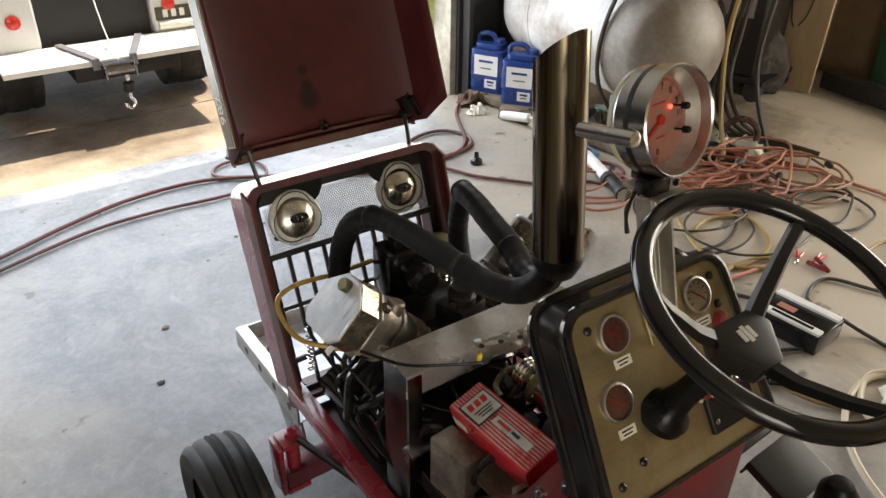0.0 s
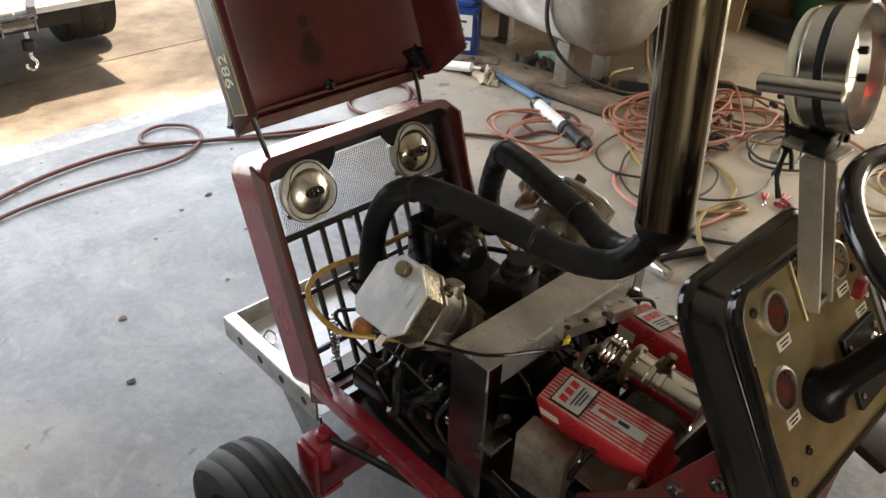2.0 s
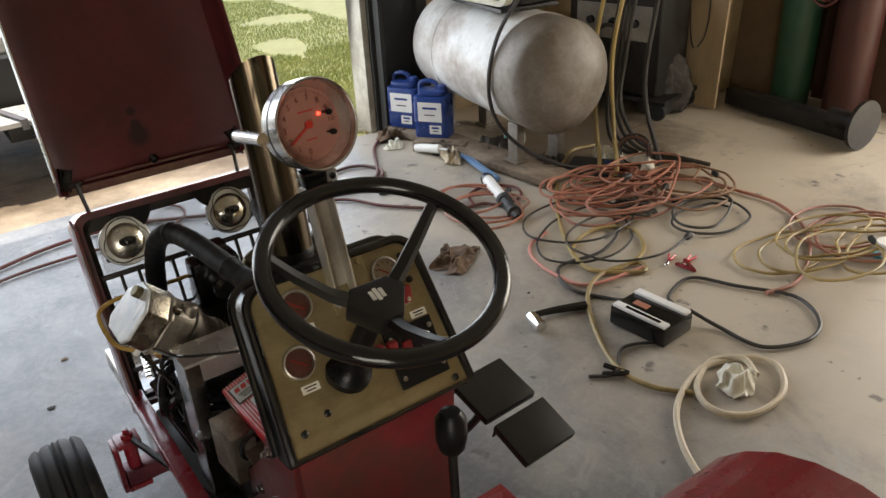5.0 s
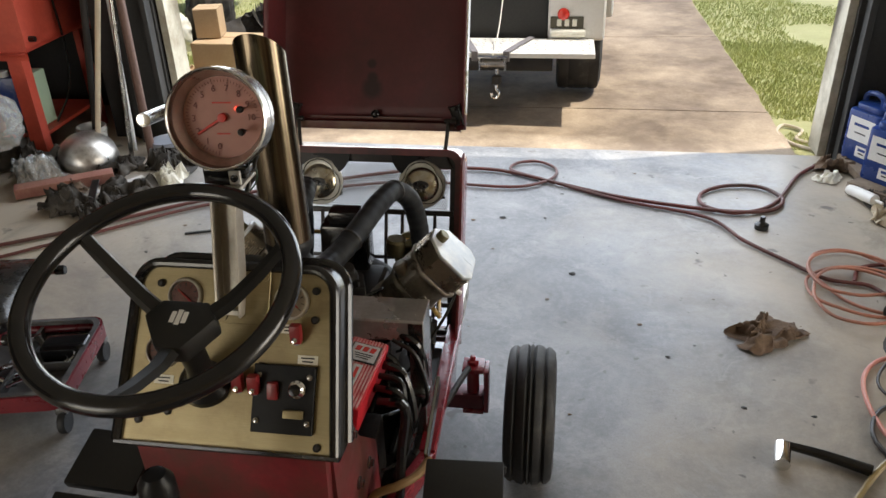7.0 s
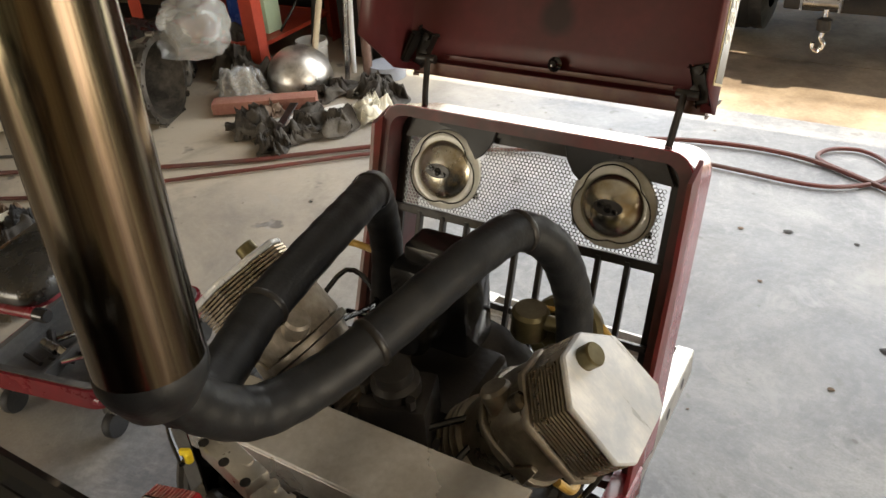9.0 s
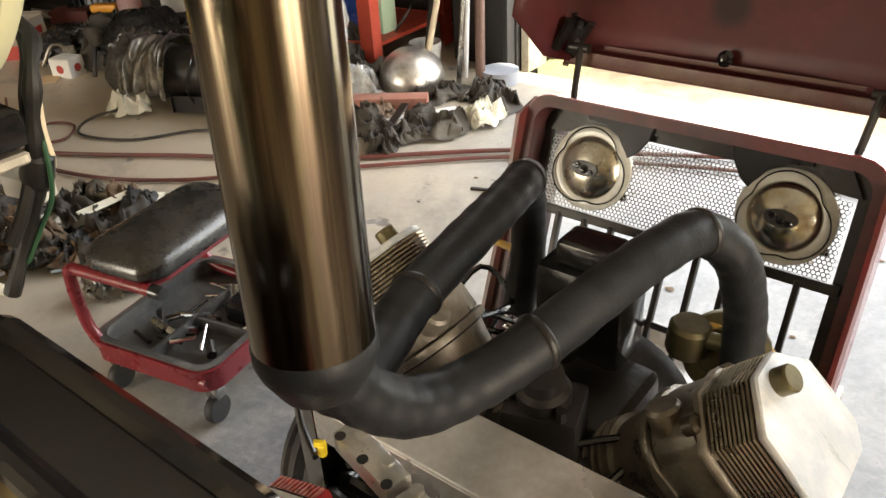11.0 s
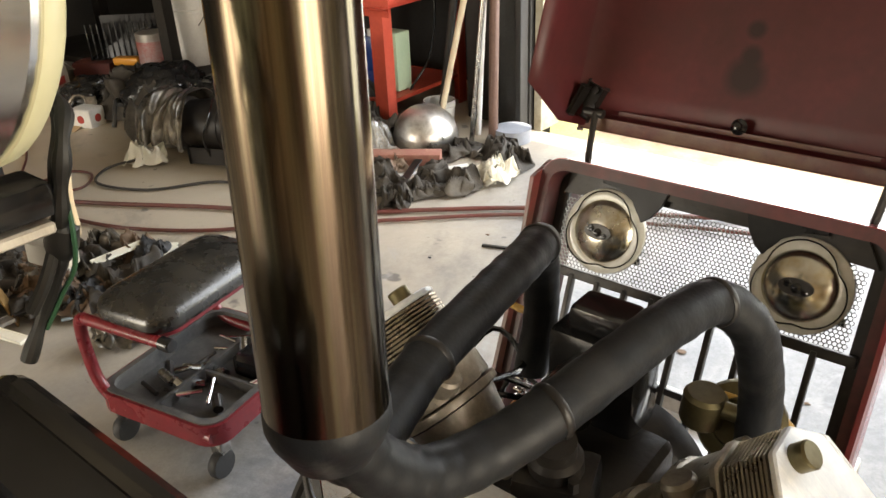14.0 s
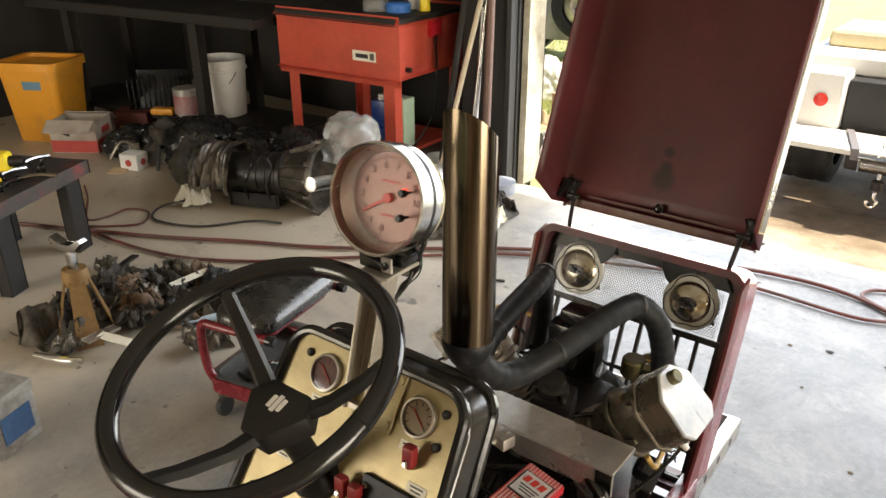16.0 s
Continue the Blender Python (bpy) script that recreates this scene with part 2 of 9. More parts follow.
def streaked_steel():
    """Brushed stainless: straight streaks along the tube, brown and red heat tints and painted reflections in bands, a
    few scuffs.
    """
    m = bpy.data.materials.new("brushed_stainless")
    m.use_nodes = True
    N, L = m.node_tree.nodes, m.node_tree.links
    bs = N["Principled BSDF"]
    tc = N.new("ShaderNodeTexCoord")

    def streak(across, down, detail):
        mp = N.new("ShaderNodeMapping")
        mp.inputs["Scale"].default_value = (across, across, down)
        L.new(tc.outputs["Object"], mp.inputs["Vector"])
        t = N.new("ShaderNodeTexNoise")
        t.inputs["Scale"].default_value, t.inputs["Detail"].default_value = 1.0, detail
        L.new(mp.outputs[0], t.inputs["Vector"])
        return t.outputs["Fac"]

    def ramp(src, stops):
        r = N.new("ShaderNodeValToRGB")
        while len(r.color_ramp.elements) < len(stops):
            r.color_ramp.elements.new(0.5)
        for e, (p, c) in zip(r.color_ramp.elements, stops):
            e.position, e.color = p, (*c, 1)
        L.new(src, r.inputs[0])
        return r.outputs[0]

    # broad bands: heat tint together with reflections put into the colour
    broad = ramp(streak(62, 0.25, 3), [(0.30, (0.068, 0.058, 0.043)), (0.43, (0.138, 0.121, 0.087)), (0.52, (0.096, 0.071, 0.055)), (0.60, (0.178, 0.155, 0.112)), (0.72, (0.26, 0.23, 0.167))])
    fine = streak(520, 0.8, 2)
    mx = N.new("ShaderNodeMix")
    mx.data_type, mx.blend_type = "RGBA", "MULTIPLY"
    mx.inputs["Factor"].default_value = 0.55
    L.new(broad, mx.inputs["A"])
    L.new(ramp(fine, [(0.3, (0.55, 0.53, 0.50)), (0.7, (1.25, 1.22, 1.18))]), mx.inputs["B"])
    L.new(mx.outputs["Result"], bs.inputs["Base Color"])
    bs.inputs["Metallic"].default_value = 1.0
    L.new(ramp(streak(140, 2.0, 3), [(0.35, (0.15, 0.15, 0.15)), (0.7, (0.25, 0.25, 0.25))]), bs.inputs["Roughness"])
    return m


M_STAIN = streaked_steel()
M_TACH = surf("spun_aluminium", (0.52, 0.515, 0.50), (0.68, 0.675, 0.66), 0.22, 1.0, 6, 0.02, 120, stretch=(1, 1, 12), rough_var=0.06)
M_ALU = surf("cast_aluminium", (0.55, 0.53, 0.49), (0.72, 0.70, 0.66), 0.38, 0.9, 14, 0.15, 120, c3=(0.30, 0.27, 0.23), spot=0.62, dirt_scale=9)
M_ALUD = surf("dirty_aluminium", (0.26, 0.23, 0.19), (0.46, 0.42, 0.36), 0.5, 0.75, 16, 0.3, 120, c3=(0.12, 0.10, 0.08), spot=0.55, dirt_scale=10)
# bluish-white streaks put cloudy reflections into the metal's colour
M_ALUF = surf("machined_aluminium", (0.56, 0.59, 0.63), (0.82, 0.83, 0.84), 0.36, 0.25, 9, 0.08, 90, stretch=(1, 6, 1), c3=(0.50, 0.55, 0.62), spot=0.56, dirt_scale=16)
M_POST = surf("dull_aluminium_strip", (0.36, 0.335, 0.29), (0.50, 0.47, 0.41), 0.42, 0.5, 10, 0.1, 120, stretch=(6, 6, 1), c3=(0.28, 0.25, 0.21), spot=0.58, dirt_scale=8)
M_CASTG = surf("grey_cast_alloy", (0.13, 0.115, 0.09), (0.27, 0.24, 0.19), 0.36, 0.6, 16, 0.3, 110, c3=(0.06, 0.05, 0.04), spot=0.57, dirt_scale=10)
M_RIB = surf("browned_alloy", (0.50, 0.43, 0.32), (0.66, 0.58, 0.45), 0.26, 0.95, 14, 0.1, 120, c3=(0.22, 0.17, 0.12), spot=0.6, dirt_scale=9)
M_OLIVE = surf("olive_brass", (0.10, 0.085, 0.045), (0.18, 0.155, 0.085), 0.4, 0.8, 14, 0.1, 120, c3=(0.09, 0.07, 0.03), spot=0.6, dirt_scale=9)
M_HEAD = surf("stained_cast_metal", (0.09, 0.074, 0.052), (0.20, 0.168, 0.12), 0.30, 0.7, 16, 0.3, 110, c3=(0.025, 0.021, 0.018), spot=0.55, dirt_scale=10)
M_MESH = surf("galvanised_mesh", (0.10, 0.098, 0.092), (0.18, 0.178, 0.17), 0.45, 0.6, 20, 0)
M_LINER = surf("dark_maroon_inside", (0.055, 0.014, 0.015), (0.10, 0.022, 0.024), 0.5, 0, 8, 0.1, 90, c3=(0.02, 0.014, 0.013), spot=0.58, dirt_scale=6)
M_STEEL = surf("bare_steel_plate", (0.26, 0.256, 0.25), (0.42, 0.415, 0.40), 0.24, 1.0, 5, 0.03, 120, c3=(0.18, 0.165, 0.15), spot=0.62, dirt_scale=5)
M_POLISH = surf("polished_alloy", (0.58, 0.55, 0.49), (0.78, 0.76, 0.71), 0.17, 1.0, 9, 0.05, 120, c3=(0.40, 0.33, 0.22), spot=0.60, dirt_scale=14)
M_CHROME = surf("chrome", (0.75, 0.75, 0.75), (0.85, 0.85, 0.85), 0.12, 1, 10, 0, rough_var=0.05)
M_PANEL = surf("brushed_dash_panel", (0.275, 0.225, 0.120), (0.385, 0.32, 0.180), 0.44, 0.7, 5, 0.05, 160, stretch=(0.3, 8, 8), c3=(0.20, 0.15, 0.08), spot=0.62, dirt_scale=7)
M_POD = surf("dusty_gloss_black", (0.006, 0.006, 0.007), (0.014, 0.0135, 0.013), 0.20, 0, 10, 0.05, 90, c3=(0.045, 0.040, 0.033), spot=0.64, dirt_scale=5, coat=0.3)
M_POD.node_tree.nodes["Principled BSDF"].inputs["Specular IOR Level"].default_value = 0.55
M_MSDR = surf("red_cast_box", (0.44, 0.012, 0.022), (0.56, 0.02, 0.03), 0.35, 0, 18, 0.1, 150, coat=0.2)
M_GUARD = surf("dark_red_guard", (0.16, 0.010, 0.012), (0.24, 0.016, 0.018), 0.4, 0, 18, 0.05)
M_BRIDGE = surf("rubbed_steel_plate", (0.52, 0.51, 0.495), (0.72, 0.71, 0.69), 0.30, 0.7, 5, 0.08, 120, c3=(0.30, 0.27, 0.23), spot=0.60, dirt_scale=5)
M_WHITE = surf("white_plastic", (0.70, 0.69, 0.66), (0.82, 0.81, 0.78), 0.45, 0, 8, 0.05, c3=(0.5, 0.48, 0.43), spot=0.68)
M_BATT = surf("grey_white_plastic", (0.42, 0.42, 0.40), (0.54, 0.53, 0.50), 0.4, 0, 8, 0.05, c3=(0.28, 0.26, 0.23), spot=0.6)
M_LABEL = surf("aged_label", (0.72, 0.69, 0.58), (0.80, 0.78, 0.68), 0.5, 0, 20, 0, 100)
M_CAP = surf("cream_moulding", (0.50, 0.48, 0.31), (0.58, 0.56, 0.38), 0.4, 0, 12, 0.03)
M_AMBER = surf("amber_tube", (0.36, 0.22, 0.05), (0.45, 0.29, 0.08), 0.3, 0, 10, 0.05)
M_GOLD = surf("gold_pinstripe", (0.42, 0.34, 0.16), (0.55, 0.46, 0.25), 0.4, 0, 12, 0)
M_YEL = surf("yellow_plastic", (0.85, 0.62, 0.02), (0.9, 0.7, 0.05), 0.4)
M_REDH = surf("red_hose_rubber", (0.10, 0.022, 0.018), (0.15, 0.038, 0.030), 0.5, 0, 6, 0.1, 60, c3=(0.075, 0.042, 0.034), spot=0.55)
M_ORG = surf("orange_cord", (0.32, 0.115, 0.07), (0.46, 0.20, 0.13), 0.5, 0, 6, 0, c3=(0.22, 0.12, 0.09), spot=0.55)
M_YCORD = surf("yellow_cord", (0.30, 0.215, 0.075), (0.44, 0.33, 0.13), 0.45, 0, 6, 0, c3=(0.17, 0.13, 0.06), spot=0.58)
M_KCORD = surf("black_cord", (0.02, 0.018, 0.017), (0.05, 0.045, 0.04), 0.5)
M_BEIGE = surf("beige_hose", (0.50, 0.42, 0.30), (0.60, 0.52, 0.38), 0.55, 0, 6, 0.1)
M_BATTD = surf("grimy_battery_case", (0.24, 0.23, 0.21), (0.36, 0.35, 0.32), 0.5, 0, 6, 0.1, 60, c3=(0.12, 0.10, 0.08), spot=0.52, dirt_scale=8)
M_CARD2 = surf("damp_cardboard", (0.22, 0.14, 0.075), (0.32, 0.21, 0.12), 0.85, 0, 5, 0.2)
M_WASH = surf("parts_washer_red", (0.50, 0.070, 0.042), (0.60, 0.105, 0.064), 0.4, 0, 5, 0.06, 70, c3=(0.34, 0.05, 0.035), spot=0.6)
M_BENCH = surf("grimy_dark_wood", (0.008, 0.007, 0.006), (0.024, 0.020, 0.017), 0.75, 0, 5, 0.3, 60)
M_WOOD = surf("weathered_plank", (0.33, 0.26, 0.19), (0.47, 0.38, 0.29), 0.8, 0, 5, 0.3, 60, stretch=(6, 0.6, 6), c3=(0.2, 0.14, 0.1), spot=0.6)
M_OLDWOOD = surf("old_brown_plank", (0.17, 0.125, 0.085), (0.30, 0.235, 0.17), 0.8, 0, 5, 0.4, 60, stretch=(6, 0.6, 6), c3=(0.09, 0.06, 0.04), spot=0.54, dirt_scale=5)
M_CARD = surf("cardboard", (0.47, 0.33, 0.19), (0.56, 0.41, 0.25), 0.85, 0, 5, 0.1)
M_TANK = surf("grey_tank_paint", (0.58, 0.58, 0.56), (0.72, 0.715, 0.69), 0.42, 0.0, 4, 0.15, 50, c3=(0.26, 0.21, 0.165), spot=0.56, dirt_scale=2.6)
# darker and browner than the tank, for its near end and feet
M_TANKD = surf("dark_tank_end", (0.16, 0.14, 0.115), (0.28, 0.255, 0.22), 0.5, 0.0, 4, 0.15, 50, c3=(0.11, 0.085, 0.06), spot=0.52, dirt_scale=3)
M_JUG = surf("blue_jug", (0.012, 0.035, 0.16), (0.02, 0.055, 0.23), 0.3, 0, 8, 0.05)
M_CLOTH = surf("oily_cloth", (0.018, 0.0155, 0.013), (0.070, 0.060, 0.048), 0.88, 0, 9, 0.3, 160, c3=(0.17, 0.155, 0.13), spot=0.63, dirt_scale=4)
M_RAG = surf("brown_rag", (0.11, 0.07, 0.045), (0.19, 0.13, 0.085), 0.9, 0, 20, 0.4, 130, c3=(0.06, 0.04, 0.03), spot=0.6, dirt_scale=12)
M_COAT = surf("silvery_dark_sheet", (0.06, 0.053, 0.043), (0.26, 0.23, 0.18), 0.32, 0.45, 9, 0.2, 90, c3=(0.03, 0.03, 0.03), spot=0.52, dirt_scale=7)
M_POLY = surf("black_poly_film", (0.010, 0.010, 0.011), (0.02, 0.02, 0.02), 0.25, 0, 12, 0.1, 60)
M_BIN = surf("yellow_bin_plastic", (0.70, 0.29, 0.02), (0.78, 0.36, 0.04), 0.45, 0, 5, 0.05, c3=(0.42, 0.20, 0.04), spot=0.58)
M_CREEP = surf("creeper_red_steel", (0.14, 0.010, 0.016), (0.22, 0.018, 0.026), 0.3, 0, 12, 0.08, c3=(0.10, 0.015, 0.02), spot=0.62)
M_SEAT = surf("worn_black_vinyl", (0.012, 0.012, 0.011), (0.026, 0.024, 0.021), 0.27, 0, 20, 0.05, 160, c3=(0.045, 0.04, 0.032), spot=0.62, dirt_scale=8)
M_SEAT.node_tree.nodes["Principled BSDF"].inputs["Specular IOR Level"].default_value = 0.75
M_BRASS = surf("lamp_reflector", (0.50, 0.49, 0.45), (0.68, 0.67, 0.62), 0.27, 1, 6, 0.05, rough_var=0.14, c3=(0.40, 0.32, 0.18), spot=0.56, dirt_scale=26)
M_RUST = surf("rusty_yellow_steel", (0.22, 0.125, 0.04), (0.34, 0.21, 0.075), 0.6, 0.2, 10, 0.3, c3=(0.10, 0.05, 0.02), spot=0.52)
M_CART = surf("white_cart_body", (0.72, 0.70, 0.66), (0.8, 0.79, 0.75), 0.35, 0, 4, 0.03)
M_DARK = surf("dark_void_metal", (0.02, 0.02, 0.02), (0.04, 0.04, 0.038), 0.7)
M_REDDOT = surf("red_lens", (0.6, 0.03, 0.02), (0.7, 0.05, 0.03), 0.25)
M_GREENP = surf("green_cylinder_paint", (0.018, 0.06, 0.03), (0.03, 0.09, 0.045), 0.45, 0, 6, 0.1, c3=(0.03, 0.035, 0.025), spot=0.6)
M_MAROON = surf("maroon_cylinder_paint", (0.06, 0.02, 0.016), (0.09, 0.03, 0.022), 0.5, 0, 6, 0.1)
M_GLASS = glass("clear_glass")
M_THIN = glass("coated_glass", (1, 1, 1), 0.03, 1.18)
M_BAG = glass("plastic_bag", (0.88, 0.89, 0.88), 0.25)
bn, bl_ = M_BAG.node_tree.nodes, M_BAG.node_tree.links
bd, bx_ = bn.new("ShaderNodeBsdfPrincipled"), bn.new("ShaderNodeMixShader")
bd.inputs["Base Color"].default_value, bd.inputs["Roughness"].default_value = (0.72, 0.72, 0.70, 1), 0.22
bx_.inputs[0].default_value = 0.25
last = bn["Material Output"].inputs[0].links[0].from_socket
bl_.new(last, bx_.inputs[1])
bl_.new(bd.outputs[0], bx_.inputs[2])
bl_.new(bx_.outputs[0], bn["Material Output"].inputs[0])
M_LED = glow("red_led", (1.0, 0.06, 0.03), 2.5)
M_DIAL = surf("pale_pink_dial", (0.33, 0.145, 0.115), (0.39, 0.19, 0.15), 0.45, 0, 4, 0)
M_DIALR = surf("red_print", (0.50, 0.03, 0.02), None, 0.5)
M_DIALK = surf("dark_red_print", (0.13, 0.03, 0.024), None, 0.5)
M_HUB = surf("dull_black_moulding", (0.004, 0.004, 0.004), (0.009, 0.009, 0.008), 0.42, 0, 14, 0.08, 160)
M_BLACKP = surf("black_print", (0.02, 0.02, 0.02), None, 0.5, bump=0)


# ---- mesh helpers ----
def link(name, bm, mat, smooth=True):
    me = bpy.data.meshes.new(name)
    bmesh.ops.recalc_face_normals(bm, faces=bm.faces)
    bm.to_mesh(me)
    bm.free()
    mats = mat if isinstance(mat, (list, tuple)) else [mat]
    for m in mats:
        me.materials.append(m)
    if smooth:
        me.shade_smooth()
        if name not in ("shop_cloth", "shop_rag", "draped_sheet", "plastic_bag", "plastic_sheet", "rubbish_bag", "paper_sheet", "steel_bowl"):
            me.set_sharp_from_angle(angle=radians(35))
    return new(name, me)


def thing(name, label, category, at=(0, 0, 0), turn=0.0, group="", kind=""):
    ob = new(name)
    ob.empty_display_size = 0.05
    ob.matrix_world = pose(*at, 0, 0, turn)
    return tagged(ob, label, category, group, kind)


def part(name, bm, mat, parent, label="", smooth=True):
    ob = link(name, bm, mat, smooth)
    ob.parent = parent
    if label:
        tagged(ob, label)
    return ob


def single(name, bm, mat, label, category, group="", kind="", smooth=True):
    return tagged(link(name, bm, mat, smooth), label, category, group, kind)


def B():
    return bmesh.new()


def box(bm, size, at=(0, 0, 0), m=None, bevel=0.0, seg=2, taper=1.0):
    """A box of that size round at; m turns it about its middle; taper narrows its top."""
    M = Matrix.Translation(at) @ (m if m is not None else Matrix())
    vs = bmesh.ops.create_cube(bm, size=1.0)["verts"]
    for v in vs:
        k = taper if v.co.z > 0 else 1.0
        v.co = M @ Vector((v.co.x * size[0] * k, v.co.y * size[1] * k, v.co.z * size[2]))
    if bevel:
        es = list({e for v in vs for e in v.link_edges})
        bmesh.ops.bevel(bm, geom=es, offset=bevel, segments=seg, affect="EDGES", profile=0.6)
    return bm


def lathe(bm, profile, m=None, n=32, closed=True):
    """Turns (radius, height) pairs about z."""
    M = m if m is not None else Matrix()
    rings = []
    for r, z in profile:
        rings.append([bm.verts.new(M @ Vector((r * math.cos(2 * math.pi * k / n), r * math.sin(2 * math.pi * k / n), z))) for k in range(n)])
    for a, b in zip(rings, rings[1:]):
        for k in range(n):
            bm.faces.new((a[k], a[(k + 1) % n], b[(k + 1) % n], b[k]))
    if closed:
        if profile[0][0] > 1e-6:
            bm.faces.new(rings[0][::-1])
        if profile[-1][0] > 1e-6:
            bm.faces.new(rings[-1])
    bmesh.ops.remove_doubles(bm, verts=[v for g in (rings[0], rings[-1]) for v in g], dist=1e-6)
    return bm


def along(a, b):
    """A frame at a whose z points to b."""
    a, b = Vector(a), Vector(b)
    return Matrix.Translation(a) @ (b - a).to_track_quat("Z", "Y").to_matrix().to_4x4()


def rod(bm, a, b, r, n=14, r2=None):
    L_ = (Vector(b) - Vector(a)).length
    r2 = r if r2 is None else r2
    return lathe(bm, [(r, 0), (r2, L_)], along(a, b), n)


def spline(pts, steps=6):
    """A smooth line through the points."""
    P = [Vector(p) for p in pts]
    P = [2 * P[0] - P[1]] + P + [2 * P[-1] - P[-2]]
    out = []
    for i in range(1, len(P) - 2):
        a, b, c, d = P[i - 1:i + 3]
        for s in range(steps):
            t = s / steps
            out.append(0.5 * (2 * b + (c - a) * t + (2 * a - 5 * b + 4 * c - d) * t * t + (3 * b - a - 3 * c + d) * t ** 3))
    out.append(P[-2])
    return out


def tube(bm, pts, r, n=8, steps=6, caps=True):
    """A round tube along a smooth line; r may be a function of 0..1."""
    line = spline(pts, steps) if steps else [Vector(p) for p in pts]
    t0 = (line[1] - line[0]).normalized()
    up = t0.orthogonal().normalized()
    rings = []
    for i, p in enumerate(line):
        t = (line[min(i + 1, len(line) - 1)] - line[max(i - 1, 0)]).normalized()
        up = (up - t * up.dot(t)).normalized()
        side = t.cross(up)
        rad = r(i / (len(line) - 1)) if callable(r) else r
        rings.append([bm.verts.new(p + rad * (math.cos(2 * math.pi * k / n) * up + math.sin(2 * math.pi * k / n) * side)) for k in range(n)])
    for a, b in zip(rings, rings[1:]):
        for k in range(n):
            bm.faces.new((a[k], a[(k + 1) % n], b[(k + 1) % n], b[k]))
    if caps:
        bm.faces.new(rings[0][::-1])
        bm.faces.new(rings[-1])
    return bm


def prism(bm, poly, depth, m=None, bevel=0.0, seg=2, caps=False):
    """A flat outline (x, y) pushed to depth along z."""
    M = m if m is not None else Matrix()
    lo = [bm.verts.new(M @ Vector((x, y, 0))) for x, y in poly]
    hi = [bm.verts.new(M @ Vector((x, y, depth))) for x, y in poly]
    fs = [bm.faces.new(lo[::-1]), bm.faces.new(hi)]
    n = len(poly)
    for k in range(n):
        fs.append(bm.faces.new((lo[k], lo[(k + 1) % n], hi[(k + 1) % n], hi[k])))
    if bevel:
        bmesh.ops.bevel(bm, geom=list({e for f in (fs[:2] if caps else fs) for e in f.edges}), offset=bevel, segments=seg, affect="EDGES", profile=0.6)
    return bm


def ring_prism(bm, outer, inner, depth, m=None):
    """A frame between two outlines with as many points each."""
    M = m if m is not None else Matrix()
    n = len(outer)
    V_ = [[bm.verts.new(M @ Vector((x, y, z))) for x, y in o] for z in (0, depth) for o in (outer, inner)]
    ol, il, oh, ih = V_
    for k in range(n):
        j = (k + 1) % n
        bm.faces.new((ol[k], il[k], il[j], ol[j]))
        bm.faces.new((oh[k], oh[j], ih[j], ih[k]))
        bm.faces.new((ol[k], ol[j], oh[j], oh[k]))
        bm.faces.new((il[k], ih[k], ih[j], il[j]))
    return bm


def rounded(w, h, r, n=6):
    """The outline of a rectangle with round corners."""
    pts = []
    for cx, cy, a0 in ((w / 2 - r, h / 2 - r, 0), (-w / 2 + r, h / 2 - r, 90), (-w / 2 + r, -h / 2 + r, 180), (w / 2 - r, -h / 2 + r, 270)):
        for k in range(n + 1):
            a = radians(a0 + 90 * k / n)
            pts.append((cx + r * math.cos(a), cy + r * math.sin(a)))
    return pts


def crumple(w, d, h, seed, res=44, fold=3.0):
    """A thrown-down cloth: irregular folds that branch and lean over one another, ragged outline."""
    bm = B()
    rnd = random.Random(seed)
    off = Vector((rnd.uniform(0, 50), rnd.uniform(0, 50), 0))
    size = min(w, d)
    a0 = rnd.uniform(0, 6.28)
    ca, sa = math.cos(a0), math.sin(a0)
    amp = min(h, 0.30 * size)
    grid = {}
    for i in range(res + 1):
        for j in range(res + 1):
            u, v = 2 * i / res - 1, 2 * j / res - 1
            k = 1.0 - 0.16 * min(u * u, v * v)
            u, v = u * k, v * k
            n1 = noise.noise(Vector((u * 1.4, v * 1.4, 0)) + off)
            n2 = noise.noise(Vector((u * 1.4, v * 1.4, 9)) + off)
            n3 = noise.noise(Vector((u * 4.5, v * 4.5, 5)) + off)
            qu, qv = u + 0.55 * n2 + 0.10 * n3, v + 0.55 * n1 - 0.10 * n3
            p = Vector((fold * 0.50 * (qu * ca + qv * sa), fold * 0.24 * (qv * ca - qu * sa), 2.0)) + off
            f1, f2 = noise.noise(p), noise.noise(p * 2.3 + Vector((7, 3, 1)))
            lean = noise.noise(p + Vector((0.35, 0, 0))) - f1
            rim = min(1.0, max(0.0, (1.02 - max(abs(u), abs(v))) * 2.6))
            z = h * ((0.26 if h < 0.3 * size else 0.56) + 0.45 * n1) * rim ** 0.7
            z += amp * (0.95 * math.exp(-(f1 / 0.15) ** 2) + 0.22 * math.exp(-(f2 / 0.16) ** 2) - 0.15) * (0.12 + 0.88 * rim) + amp * 0.04 * n3
            r_ = 0.80 + 0.42 * n2 + 0.10 * n3
            grid[i, j] = bm.verts.new((u * w / 2 * r_ + ca * lean * amp * 1.4 + n1 * size * 0.10, v * d / 2 * r_ + sa * lean * amp * 1.4 + n3 * size * 0.05, max(0.003 + 0.002 * (n3 + 1), z)))
    for i in range(res):
        for j in range(res):
            bm.faces.new((grid[i, j], grid[i + 1, j], grid[i + 1, j + 1], grid[i, j + 1]))
    return bm


